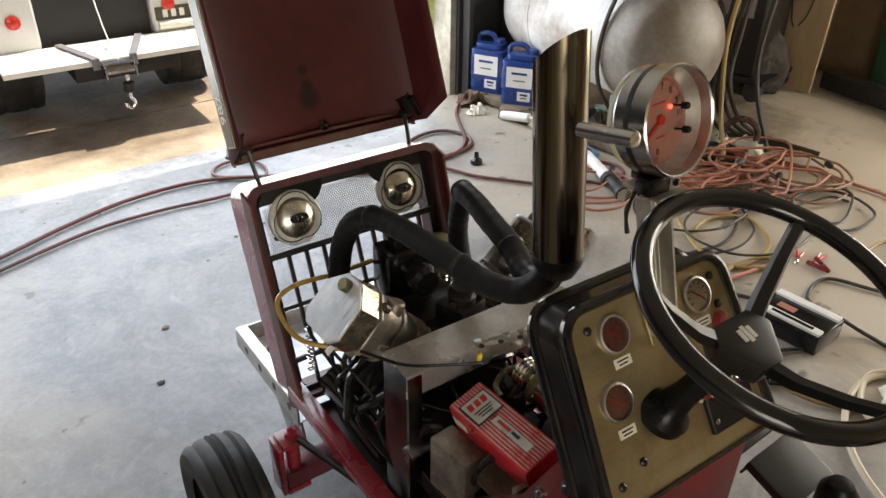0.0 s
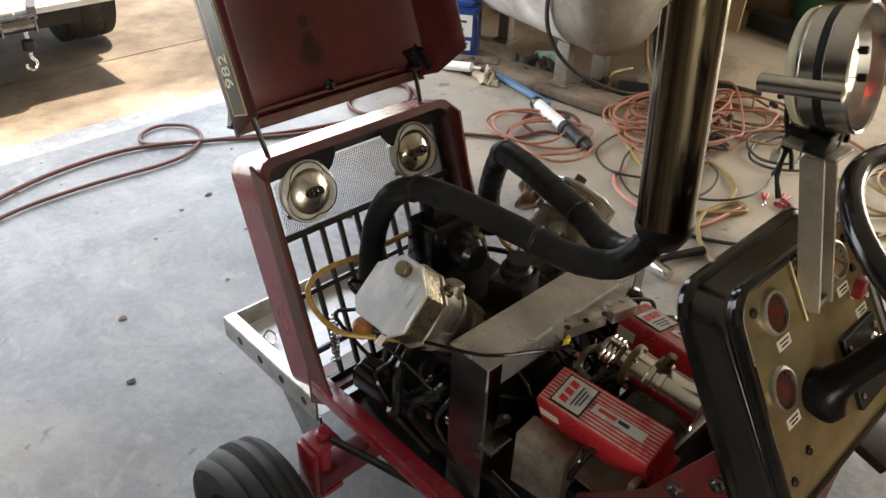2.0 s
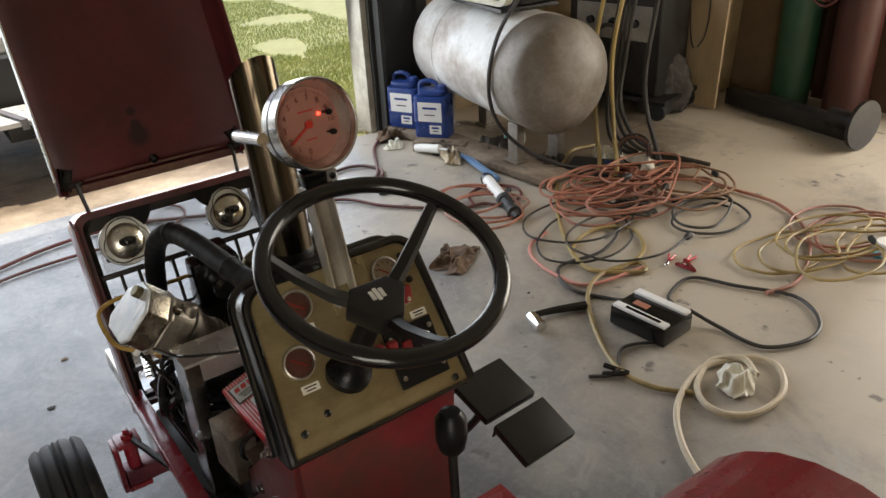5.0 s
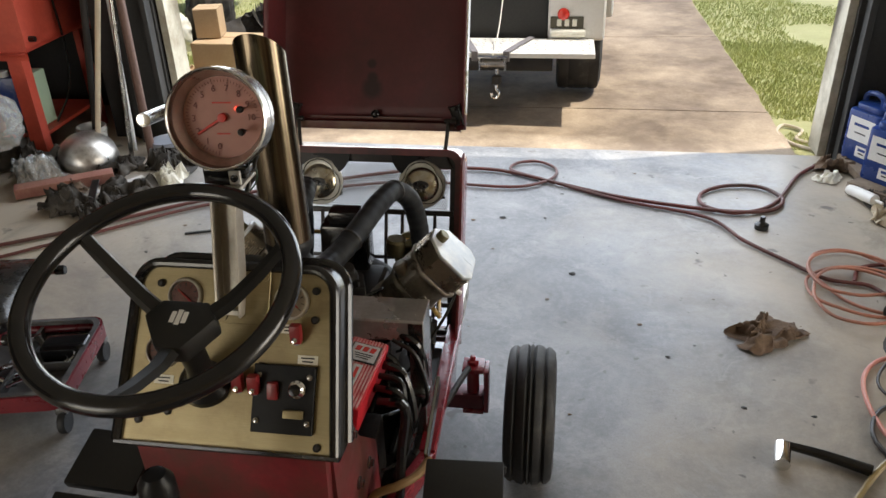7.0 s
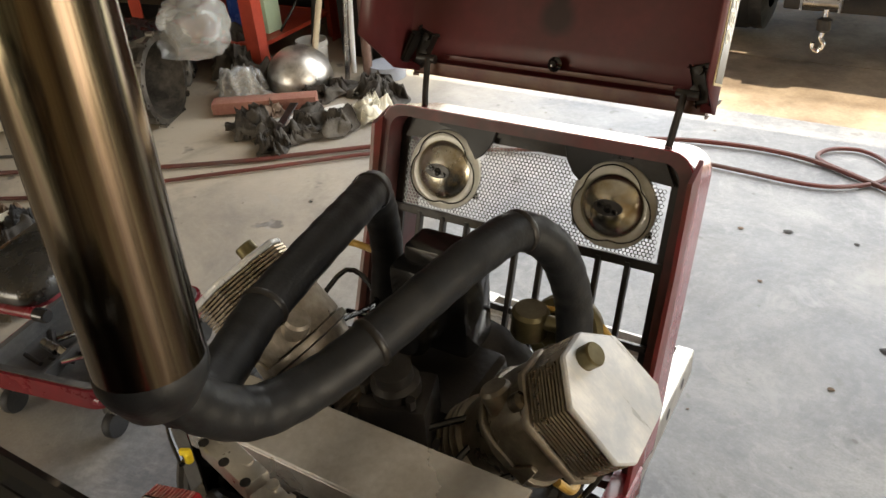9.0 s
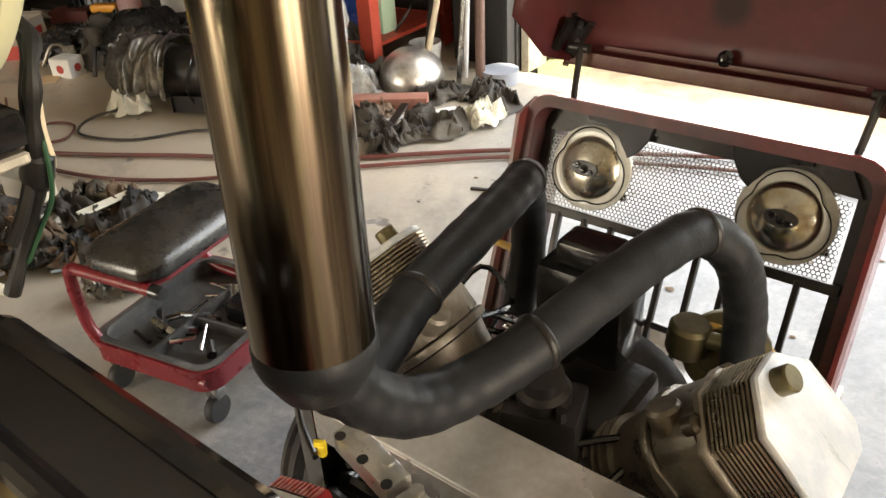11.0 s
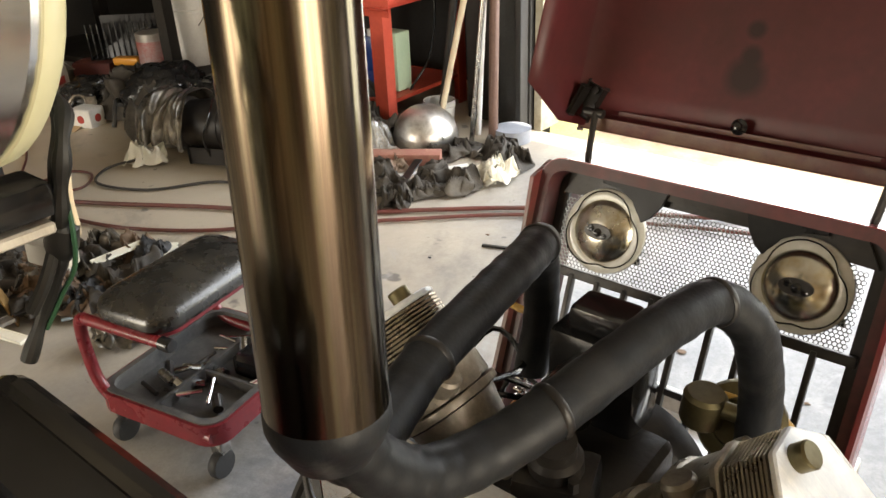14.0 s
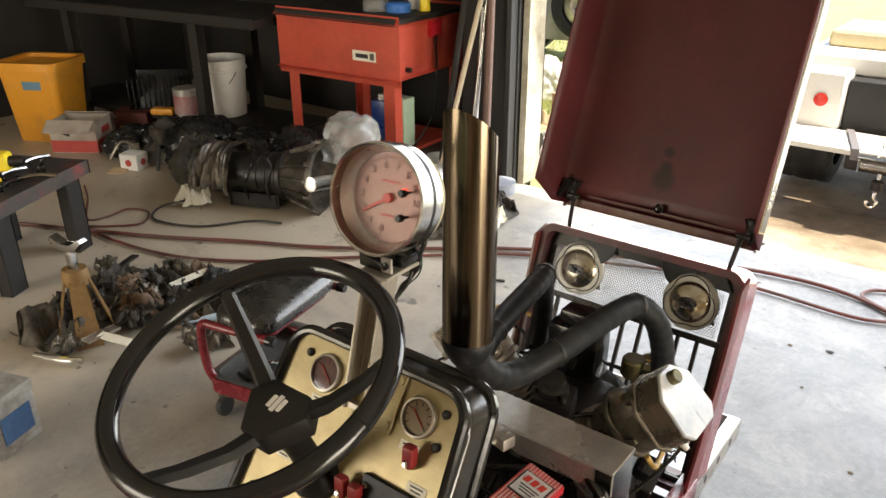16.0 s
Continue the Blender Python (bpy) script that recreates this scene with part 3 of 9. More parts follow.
def sack(w, d, h, seed, fine=1.0):
    """A slumped, crumpled bundle: flat facets and sharp creases at three scales, uneven outline."""
    bm = B()
    rnd = random.Random(seed)
    off = Vector((rnd.uniform(0, 40), rnd.uniform(0, 40), rnd.uniform(0, 40)))
    bmesh.ops.create_icosphere(bm, subdivisions=5, radius=1.0)
    for v in bm.verts:
        p = v.co.copy()
        q = p + 0.35 * Vector((noise.noise(p * 1.7 + off), noise.noise(p * 1.7 + off * 2), noise.noise(p * 1.7 - off)))
        k = 0.92 + 0.34 * noise.noise(q * 1.2 + off)
        k += 0.20 * (0.45 - abs(noise.noise(q * 2.4 + off))) + fine * (0.17 * (0.4 - abs(noise.noise(q * 5.2 - off))) + 0.10 * (0.4 - abs(noise.noise(q * 11 + off))))
        z = (p.z * k * 0.62 + 0.36) * h
        v.co = Vector((p.x * k * w / 2, p.y * k * d / 2, max(0.002 + 0.006 * abs(noise.noise(p * 3)), z)))
    return bm


def drape(m, radius, length, seed, hang=1.0):
    """Crinkled sheet thrown over a lying cylinder: narrow folds run down both flanks, ragged hem."""
    bm = B()
    off = Vector((seed * 3.1, seed * 1.7, 0))
    nu, nv, g = 64, 60, {}
    for i in range(nu + 1):
        for j in range(nv + 1):
            u, t = i / nu, 2 * j / nv - 1
            n1, n2 = noise.noise(Vector((u * 3, t * 1.2, 0)) + off), noise.noise(Vector((u * 11, t * 2.0, 4)) + off)
            warp = u + 0.22 * noise.noise(Vector((u * 2.5, t * 1.4, 7)) + off) + 0.05 * noise.noise(Vector((u * 6, t * 5, 3)) + off) + 0.17 * t * math.sin(7 * u + seed)
            fold = 1.5 * max(-0.6, 1 - 3.4 * abs(noise.noise(Vector((warp * 4, t * 0.7, 2)) + off))) + 0.6 * (1 - 3.2 * abs(noise.noise(Vector((warp * 9, t * 2.6, 5)) + off)))
            a = t * (1.85 * hang + 0.22 * n1)
            r = radius + 0.012 + 0.016 * (fold + 0.6) * (0.15 + abs(t)) + 0.020 * n2 + 0.03 * n1 + 0.030 * max(0.0, abs(t) - 0.55)
            x = (u - 0.5) * length * (1 + 0.10 * abs(t) * n1) + 0.008 * n2
            p = m @ Vector((r * math.sin(a), r * math.cos(a), x))
            p.z = max(0.003 + 0.004 * abs(fold), p.z)
            g[i, j] = bm.verts.new(p)
    for i in range(nu):
        for j in range(nv):
            bm.faces.new((g[i, j], g[i + 1, j], g[i + 1, j + 1], g[i, j + 1]))
    return bm


def words(name, text, size, m, mat, parent, depth=0.0006):
    cu = bpy.data.curves.new(name, "FONT")
    cu.body, cu.size, cu.extrude, cu.align_x, cu.align_y = text, size, depth, "CENTER", "CENTER"
    cu.resolution_u = 3
    tmp = bpy.data.objects.new(name, cu)
    scene.collection.objects.link(tmp)
    me = bpy.data.meshes.new_from_object(tmp.evaluated_get(bpy.context.evaluated_depsgraph_get()))
    bpy.data.objects.remove(tmp)
    me.materials.clear()
    me.materials.append(mat)
    me.transform(m)
    ob = new(name, me)
    if parent:
        ob.parent = parent
    return ob


def setting(name, bm, mat, label, category, smooth=False):
    return single(name, bm, mat, label, category, kind="structure", smooth=smooth)



# ---- the garage ----
XL, XR, YB, YF, H = -5.4, 4.3, -4.6, 2.08, 2.9
DL, DR, DH = -1.56, 1.76, 2.35
bm = B()
g = {}
nx, ny = 98, 68
for i in range(nx + 1):
    for j in range(ny + 1):
        x, y = XL + (XR - XL) * i / nx, YB + (YF - YB) * j / ny
        g[i, j] = bm.verts.new((x, y, 0.004 * noise.noise(Vector((x * 0.5, y * 0.5, 0)))*0.4))
for i in range(nx):
    for j in range(ny):
        bm.faces.new((g[i, j], g[i + 1, j], g[i + 1, j + 1], g[i, j + 1]))
edge = [e for e in bm.edges if e.is_boundary]
ret = bmesh.ops.extrude_edge_only(bm, edges=edge)
for v in ret["geom"]:
    if isinstance(v, bmesh.types.BMVert):
        v.co.z -= 0.15
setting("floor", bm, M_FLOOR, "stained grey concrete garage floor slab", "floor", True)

# ground outside, one sheet out to the horizon, falling gently away from the slab
bm = B()
rows = [-900, -200, -60, -25, -12, -8, -5.5, -4.58, 2.085, 2.4, 2.8, 3.3, 4, 5, 6.5, 9, 14, 25, 60, 200, 900]
cols = [-900, -200, -60, -25, -14, -9, -6.5, -5, -4, -3, -2.2, -1.5, -0.8, 0, 0.8, 1.62, 2.2, 3, 4, 6, 9, 14, 25, 60, 200, 900]
g = {(i, j): bm.verts.new((x, y, -0.035 - 0.004 * min(abs(y) - 2, 30) + (0.01 * noise.noise(Vector((x, y, 0))) if 2.2 < y < 20 else (-0.08 if -4.7 < y < 2.2 else 0))))
     for i, x in enumerate(cols) for j, y in enumerate(rows)}
for i in range(len(cols) - 1):
    for j in range(len(rows) - 1):
        bm.faces.new((g[i, j], g[i + 1, j], g[i + 1, j + 1], g[i, j + 1]))
setting("ground", bm, M_EARTH, "sandy ground with thin sunlit grass outside", "ground", True)

driveway = thing("road_driveway", "worn brown concrete driveway slabs with dark oil stains", "driveway", kind="structure")
for y0, y1 in ((2.083, 2.78), (2.79, 4.6), (4.61, 9.0)):
    bm = B()
    nxd, nyd = 30, 12
    gg = {}
    for i in range(nxd + 1):
        for j in range(nyd + 1):
            x, y = -1.35 + (1.68 + 1.35) * i / nxd, y0 + (y1 - y0) * j / nyd
            wob = 0.03 * noise.noise(Vector((y * 3, 5, 0))) if i in (0, nxd) else 0
            gg[i, j] = bm.verts.new((x + wob, y, -0.012 - 0.004 * (y - 2) + 0.006 * noise.noise(Vector((x * 1.5, y * 1.5, 2)))))
    for i in range(nxd):
        for j in range(nyd):
            bm.faces.new((gg[i, j], gg[i + 1, j], gg[i + 1, j + 1], gg[i, j + 1]))
    r = bmesh.ops.extrude_face_region(bm, geom=bm.faces[:])
    for v in r["geom"]:
        if isinstance(v, bmesh.types.BMVert):
            v.co.z -= 0.08
    part("slab", bm, M_DRIVE, driveway)


def blades(name, areas, count, seed, hgt, label):
    rnd = random.Random(seed)
    verts, faces = [], []
    for _ in range(count):
        x0, x1, y0, y1 = rnd.choice(areas)
        x, y = rnd.uniform(x0, x1), rnd.uniform(y0, y1)
        if noise.noise(Vector((x * 1.4, y * 1.4, 4))) < -0.34:
            continue
        z = -0.04 - 0.004 * (y - 2)
        a, hh, w = rnd.uniform(0, 6.28), hgt * rnd.uniform(0.5, 1.3), rnd.uniform(0.003, 0.006)
        dx, dy, k = math.cos(a), math.sin(a), rnd.uniform(0.1, 0.7)
        b = len(verts)
        verts += [(x - dy * w, y + dx * w, z), (x + dy * w, y - dx * w, z), (x + dx * hh * k * 0.4, y + dy * hh * k * 0.4, z + hh * 0.6), (x + dx * hh * k, y + dy * hh * k, z + hh)]
        faces += [(b, b + 1, b + 2), (b, b + 2, b + 3)]
    me = bpy.data.meshes.new(name)
    me.from_pydata(verts, [], faces)
    me.materials.append(M_GRASS)
    return tagged(new(name, me), label, "grass", kind="stuff")


blades("grass", [(1.70, 3.2, 2.25, 4.5), (1.70, 3.5, 4.0, 8.0), (-4.5, -1.5, 3.2, 8.0), (-3.2, -1.6, 2.6, 4.5)], 110000, 3, 0.035, "short sunlit green lawn grass beside the driveway")


def wall(name, x0, x1, y0, y1, z0, z1, mat, label):
    return setting(name, box(B(), (x1 - x0, y1 - y0, z1 - z0), ((x0 + x1) / 2, (y0 + y1) / 2, (z0 + z1) / 2)), mat, label, "wall")


T = 0.14
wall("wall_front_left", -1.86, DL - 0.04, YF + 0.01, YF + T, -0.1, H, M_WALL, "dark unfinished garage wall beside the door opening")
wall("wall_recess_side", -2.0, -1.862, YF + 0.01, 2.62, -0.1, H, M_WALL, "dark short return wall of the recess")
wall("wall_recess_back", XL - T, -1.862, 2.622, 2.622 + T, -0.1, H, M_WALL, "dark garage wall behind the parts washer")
setting("floor_recess", box(B(), (-2.0 - XL, 0.54, 0.12), ((XL - 2.0) / 2, YF + 0.272, -0.061)), M_FLOOR, "stained grey concrete floor strip", "floor")
wall("wall_front_right", DR + 0.04, XR, YF + 0.01, YF + T, -0.1, H, M_PLY, "bare plywood garage wall beside the door opening")
wall("wall_header", DL - 0.04, DR + 0.04, YF + 0.01, YF + T, DH + 0.04, H, M_WALL, "dark header above the garage door opening")
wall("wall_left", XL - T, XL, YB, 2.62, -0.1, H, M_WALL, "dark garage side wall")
# unseen side and back walls, with gaps left for the added fill lamps
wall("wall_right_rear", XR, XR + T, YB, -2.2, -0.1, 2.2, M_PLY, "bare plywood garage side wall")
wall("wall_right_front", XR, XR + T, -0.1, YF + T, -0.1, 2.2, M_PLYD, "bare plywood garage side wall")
wall("wall_right_header", XR, XR + T, YB, YF + T, 2.201, H, M_PLY, "plywood header over the added, unseen side opening")
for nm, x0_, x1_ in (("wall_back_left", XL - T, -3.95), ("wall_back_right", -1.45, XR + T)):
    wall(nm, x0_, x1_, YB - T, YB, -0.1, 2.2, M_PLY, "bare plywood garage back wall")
wall("wall_back_header", XL - T, XR + T, YB - T, YB, 2.201, H, M_PLY, "plywood header over the added, unseen rear opening")
setting("ceiling_recess", box(B(), (-1.86 - XL + T, 0.55, 0.1), ((XL - T - 1.86) / 2, YF + T + 0.276, H + 0.051)), M_CEIL, "plain board ceiling of the recess", "ceiling")
setting("ceiling", box(B(), (XR - XL + 2 * T, YF - YB + 2 * T, 0.1), ((XL + XR) / 2, (YB + YF) / 2, H + 0.051)), M_CEIL, "plain board garage ceiling", "ceiling")
for nm, x in (("trim_jamb_left", DL - 0.02), ("trim_jamb_right", DR + 0.02)):
    setting(nm, box(B(), (0.04, T + 0.02, DH + 0.04), (x, YF + 0.005 + T / 2, (DH + 0.04) / 2), bevel=0.003), M_JAMB, "worn cream painted door jamb", "door jamb")
setting("trim_head", box(B(), (DR - DL, T + 0.02, 0.04), ((DL + DR) / 2, YF + 0.005 + T / 2, DH + 0.02), bevel=0.003), M_JAMB, "worn cream painted door head trim", "door trim")
# dark track boards inside the jambs
for nm, x in (("trim_track_left", DL - 0.17), ("trim_track_right", DR + 0.24)):
    bm = B()
    wd = 0.24 if "left" in nm else 0.4
    box(bm, (wd, 0.03, DH), (x, YF - 0.012, DH / 2), bevel=0.004)
    box(bm, (0.03, 0.06, DH), (x + (wd / 2 if "left" in nm else -wd / 2) * 0.8, YF - 0.06, DH / 2), bevel=0.004)
    box(bm, (0.012, 0.05, DH), (x + (-wd / 4 if "left" in nm else wd / 4), YF - 0.055, DH / 2))
    setting(nm, bm, M_DARK, "black steel door track boards beside the opening", "door track")


# ---- the tractor ----
tractor = thing("garden_tractor", "red pulling garden tractor with raised hood and exposed engine", "tractor")


def sub(name, bm, mat, parent=None, label="", smooth=True):
    return part(name, bm, mat, parent or tractor, label, smooth)


LEAN_G = 0.36          # the grille leans forward by this much per metre of height


GM = Matrix.Translation((0, 0, 0.71)) @ Matrix.Rotation(math.atan(-LEAN_G), 4, "X") @ Matrix.Rotation(radians(90), 4, "X")  # x right, y up in the plane, z to the rear

# shell: red frame with flared sides and top
bm = B()
W2 = 0.238
outline = lambda w, top, bot, r: [(x, y + (top + bot) / 2) for x, y in rounded(2 * w, top - bot, r, 5)]
ring_prism(bm, outline(W2, 0.09, -0.40, 0.035), outline(W2 - 0.014, 0.076, -0.39, 0.026), 0.110, GM @ Matrix.Translation((0, 0, -0.080)))
shell = sub("grille_housing", bm, M_RED, None, "maroon painted grille housing")
bm = B()
ring_prism(bm, outline(W2 - 0.014, 0.077, -0.39, 0.026), outline(W2 - 0.034, 0.052, -0.375, 0.012), 0.006, GM @ Matrix.Translation((0, 0, -0.012)))
sub("inner_flange", bm, M_BLACKM, shell)
# inner skin in a darker maroon than the housing's outside
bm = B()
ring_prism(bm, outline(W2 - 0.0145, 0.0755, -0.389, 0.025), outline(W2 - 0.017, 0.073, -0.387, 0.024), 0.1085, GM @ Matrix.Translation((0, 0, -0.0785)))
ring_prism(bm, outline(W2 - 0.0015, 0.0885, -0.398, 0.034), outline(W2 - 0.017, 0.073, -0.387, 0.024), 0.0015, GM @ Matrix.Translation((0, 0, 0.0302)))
sub("inner_liner", bm, M_LINER, shell, "dark maroon inside of the housing")
# lower rear wings of the housing
for s in (-1, 1):
    bm = B()
    prism(bm, [(0.02, 0.79), (-0.030, 0.78), (-0.065, 0.66), (-0.150, 0.45), (-0.20, 0.36), (-0.12, 0.31), (-0.115, 0.40)], 0.006,
          Matrix(((0, 0, 1, s * (W2 + 0.003) - (0.006 if s > 0 else 0)), (1, 0, 0, 0), (0, 1, 0, 0), (0, 0, 0, 1))))
    sub("side_wing", bm, M_PED, shell)


def mesh_screen():
    """Perforated sheet: a hexagon net of holes round the headlights."""
    a = 0.0033
    verts, faces, ix = [], [], {}

    def v(x, y):
        k = (round(x * 20000), round(y * 20000))
        if k not in ix:
            ix[k] = len(verts)
            verts.append((x, y, 0.0))
        return ix[k]
    w, hgt = 0.404, 0.118
    px_, py_ = a * math.sqrt(3), a * 1.5
    rows_ = int(hgt / py_)
    for j in range(rows_):
        for i in range(int(w / px_)):
            cx, cy = -w / 2 + px_ * (i + 0.5 * (j % 2)) + px_ / 2, -0.062 + j * py_
            if abs(abs(cx) - 0.133) < 0.058 and math.hypot(abs(cx) - 0.133, cy) < 0.052:
                continue
            if cy > 0.026 and 0.068 < abs(cx) < 0.12:
                continue
            if cy > 0.036 and abs(cx) > 0.185:
                continue
            out = [v(cx + a * math.sin(math.pi * k / 3), cy + a * math.cos(math.pi * k / 3)) for k in range(6)]
            inn = []
            for k in range(6):
                verts.append((cx + 0.78 * a * math.sin(math.pi * k / 3), cy + 0.78 * a * math.cos(math.pi * k / 3), 0.0))
                inn.append(len(verts) - 1)
            for k in range(6):
                faces.append((out[k], out[(k + 1) % 6], inn[(k + 1) % 6], inn[k]))
    me = bpy.data.meshes.new("perforated_screen")
    me.from_pydata(verts, [], faces)
    me.transform(GM)
    me.materials.append(M_MESH)
    ob = new("perforated_screen", me)
    ob.parent = shell
    so = ob.modifiers.new("thick", "SOLIDIFY")
    so.thickness = 0.0012
    return tagged(ob, "perforated silver metal screen")


mesh_screen()
# black lamp brackets between the screen's middle and the lamps
for s in (-1, 1):
    bm = B()
    pl = [(s * x, y) for x, y in ((0.052, 0.075), (0.058, 0.052), (0.070, 0.034), (0.083, 0.024), (0.100, 0.052), (0.122, 0.064), (0.150, 0.066), (0.150, 0.075))]
    prism(bm, pl if s > 0 else pl[::-1], 0.005, GM @ Matrix.Translation((0, 0, 0.0025)), 0.001, 1)
    sub("lamp_bracket", bm, M_SATIN, shell, "black lamp mounting bracket")
bm = B()
prism(bm, [(-0.21, 0.04), (-0.19, 0.074), (0.19, 0.074), (0.21, 0.04), (0.068, 0.048), (0.06, 0.062), (-0.06, 0.062), (-0.068, 0.048)], 0.006, GM @ Matrix.Translation((0, 0, -0.004)))
sub("upper_bracket", bm, M_BLACKM, shell)

M_RIM = surf("frosted_glass_rim", (0.40, 0.40, 0.36), (0.58, 0.58, 0.54), 0.16, 0.0, 20, 0.05)
# headlights seen from behind: silvered bowl, glass rim, terminals, wire clips
for s in (-1, 1):
    hm = GM @ Matrix.Translation((s * 0.133, 0, 0.0))
    lamp = part("headlight", lathe(B(), [(0.0, 0.025), (0.012, 0.0248), (0.02, 0.023), (0.033, 0.0175), (0.043, 0.010), (0.0470, 0.004), (0.0475, -0.004)], hm, 40, False), M_BRASS, tractor,
                "tarnished silvered back of a sealed headlamp")
    part("rim", lathe(B(), [(0.0470, -0.006), (0.0585, -0.008), (0.0612, -0.001), (0.0600, 0.005), (0.0560, 0.008), (0.0500, 0.0090), (0.0445, 0.0075)], hm, 40, False), M_RIM, lamp)
    part("lens", lathe(B(), [(0.052, -0.006), (0.036, -0.012), (0.0, -0.015)], hm, 40, False), M_GLASS, lamp)
    for tx, ty, tr in ((-0.010, 0.003, 0.7), (0.001, -0.001, 0.9), (0.011, -0.004, 0.6)):
        bm = B()
        lathe(bm, [(0.0065 * tr, 0.020), (0.007 * tr, 0.0265), (0.004 * tr, 0.028), (0.0, 0.028)], hm @ Matrix.Translation((tx, ty, 0)), 14)
        box(bm, (0.004, 0.0015, 0.010), (0, 0, 0), hm @ Matrix.Translation((tx, ty, 0.031)))
        part("terminal", bm, M_BLACK, lamp)
    part("socket_seat", lathe(B(), [(0.0155, 0.0236), (0.0150, 0.0262), (0.0, 0.0268)], hm @ Matrix.Diagonal((1.35, 0.72, 1, 1)), 24, False), M_BLACKM, lamp, "sooty seat round the terminals")
    ang = [100, 215, 330]
    pts = []
    for k in range(25):
        a = radians(95 + 360 * k / 24)
        tri = 0.047 + 0.010 * abs(math.cos(1.5 * (a - radians(95))))
        pts.append(hm @ Vector((tri * math.cos(a), tri * math.sin(a), 0.012)))
    part("wire_clip", tube(B(), pts, 0.0011, 6, 2), M_BLACK, lamp)
    for a in ang:
        p = hm @ Vector((0.060 * math.cos(radians(a)), 0.060 * math.sin(radians(a)), -0.004))
        part("clip_tab", box(B(), (0.012, 0.010, 0.006), p, GM.to_3x3().to_4x4(), 0.001), M_BLACK, lamp)

# lower grille: cross rails and upright bars
bm = B()
for zz, hh in ((-0.072, 0.014), (-0.19, 0.010), (-0.31, 0.012), (-0.385, 0.02)):
    box(bm, (0.43, hh, 0.010), (0, 0, 0), GM @ Matrix.Translation((0, zz, 0.0)), 0.002)
sub("grille_rail", bm, M_BLACKM, shell)
bar = None
for k in range(9):
    x = -0.168 + 0.042 * k
    if bar is None:
        bar = part("grille_bar", box(B(), (0.008, 0.312, 0.012), (0, 0, 0), GM @ Matrix.Translation((0, -0.228, 0.001)), 0.002), M_BLACKM, shell)
        bar.location.x = x
    else:
        b2 = bar.copy()
        scene.collection.objects.link(b2)
        b2.location.x = x

# hood, tipped forward on its hinge: a pan with side skirts, seen from inside
HB = Vector((0, 0.070, 0.832))
hz = Vector((0, 0.371, 0.928)).normalized()
hx = Vector((1, 0, 0))
hy = hz.cross(hx) * -1   # outward (forward)
if hy.y < 0:
    hy = -hy
hood_len = 0.82
HM = Matrix(((hx.x, hz.x, hy.x, HB.x), (hx.y, hz.y, hy.y, HB.y), (hx.z, hz.z, hy.z, HB.z), (0, 0, 0, 1)))
bm = B()
prof = [(-0.242, -0.128), (-0.240, -0.09), (-0.239, -0.03), (-0.232, -0.006), (-0.205, 0.012), (-0.1, 0.028), (0, 0.032), (0.1, 0.028), (0.205, 0.012), (0.232, -0.006), (0.239, -0.03), (0.240, -0.09), (0.242, -0.128)]
prev = None
for k in range(15):
    t = k / 14
    rr = []
    for x, d in prof:
        st = max(0.0, -d - 0.03) * 0.42
        rr.append(bm.verts.new(HM @ Vector((x, st + (hood_len - st) * t, d))))
    if prev:
        for a in range(len(prof) - 1):
            bm.faces.new((prev[a], prev[a + 1], rr[a + 1], rr[a]))
    prev = rr
hood = part("hood", bm, M_HOOD, tractor, "dark red underside of the raised hood")
so = hood.modifiers.new("thick", "SOLIDIFY")
so.thickness, so.offset = 0.003, 1
# stiffening lip along the hinge edge
M_LIP = surf("rusty_maroon_edge", (0.055, 0.016, 0.015), (0.10, 0.030, 0.025), 0.5, 0, 12, 0.2, 120, c3=(0.12, 0.075, 0.045), spot=0.58, dirt_scale=14)
bm = B()
box(bm, (0.448, 0.020, 0.010), (0, 0, 0), HM @ Matrix.Translation((0, 0.006, 0.010)), 0.004)
box(bm, (0.43, 0.007, 0.006), (0, 0, 0), HM @ Matrix.Translation((0, 0.026, 0.020)), 0.002)
part("hinge_lip", bm, M_LIP, hood, "rust-edged maroon lip of the hood")
part("hood_knob", lathe(B(), [(0.010, 0), (0.011, 0.005), (0.006, 0.009), (0.005, 0.014), (0.0, 0.016)], HM @ Matrix.Translation((0, 0.036, 0.022)) @ Matrix.Rotation(radians(180), 4, "X"), 16), M_BLACK, hood)
for s in (-1, 1):
    bm = B()
    box(bm, (0.028, 0.050, 0.008), (0, 0, 0), HM @ Matrix.Translation((s * 0.215, 0.036, 0.004)) @ Matrix.Rotation(s * 0.35, 4, "Z"), 0.004)
    box(bm, (0.006, 0.044, 0.022), (0, 0, 0), HM @ Matrix.Translation((s * 0.226, 0.034, -0.008)) @ Matrix.Rotation(s * 0.35, 4, "Z"), 0.003)
    lathe(bm, [(0.0, -0.001), (0.0065, 0), (0.0065, 0.030), (0.0, 0.031)], HM @ along((s * 0.184, 0.020, -0.006), (s * 0.24, 0.020, -0.006)), 14)
    for dy_ in (0.028, 0.052):
        lathe(bm, [(0.006, 0), (0.006, 0.005), (0, 0.006)], HM @ Matrix.Translation((s * 0.206, dy_, -0.001)) @ Matrix.Rotation(radians(180), 4, "X"), 6)
    part("hinge_bracket", bm, M_BLACKM, hood, "greasy black hinge bracket")
    part("hinge_arm", tube(B(), [HM @ Vector((s * 0.195, 0.02, -0.01)), Vector((s * 0.19, 0.045, 0.80)), Vector((s * 0.185, 0.035, 0.765))], 0.005, 8, 4), M_BLACKM, hood)
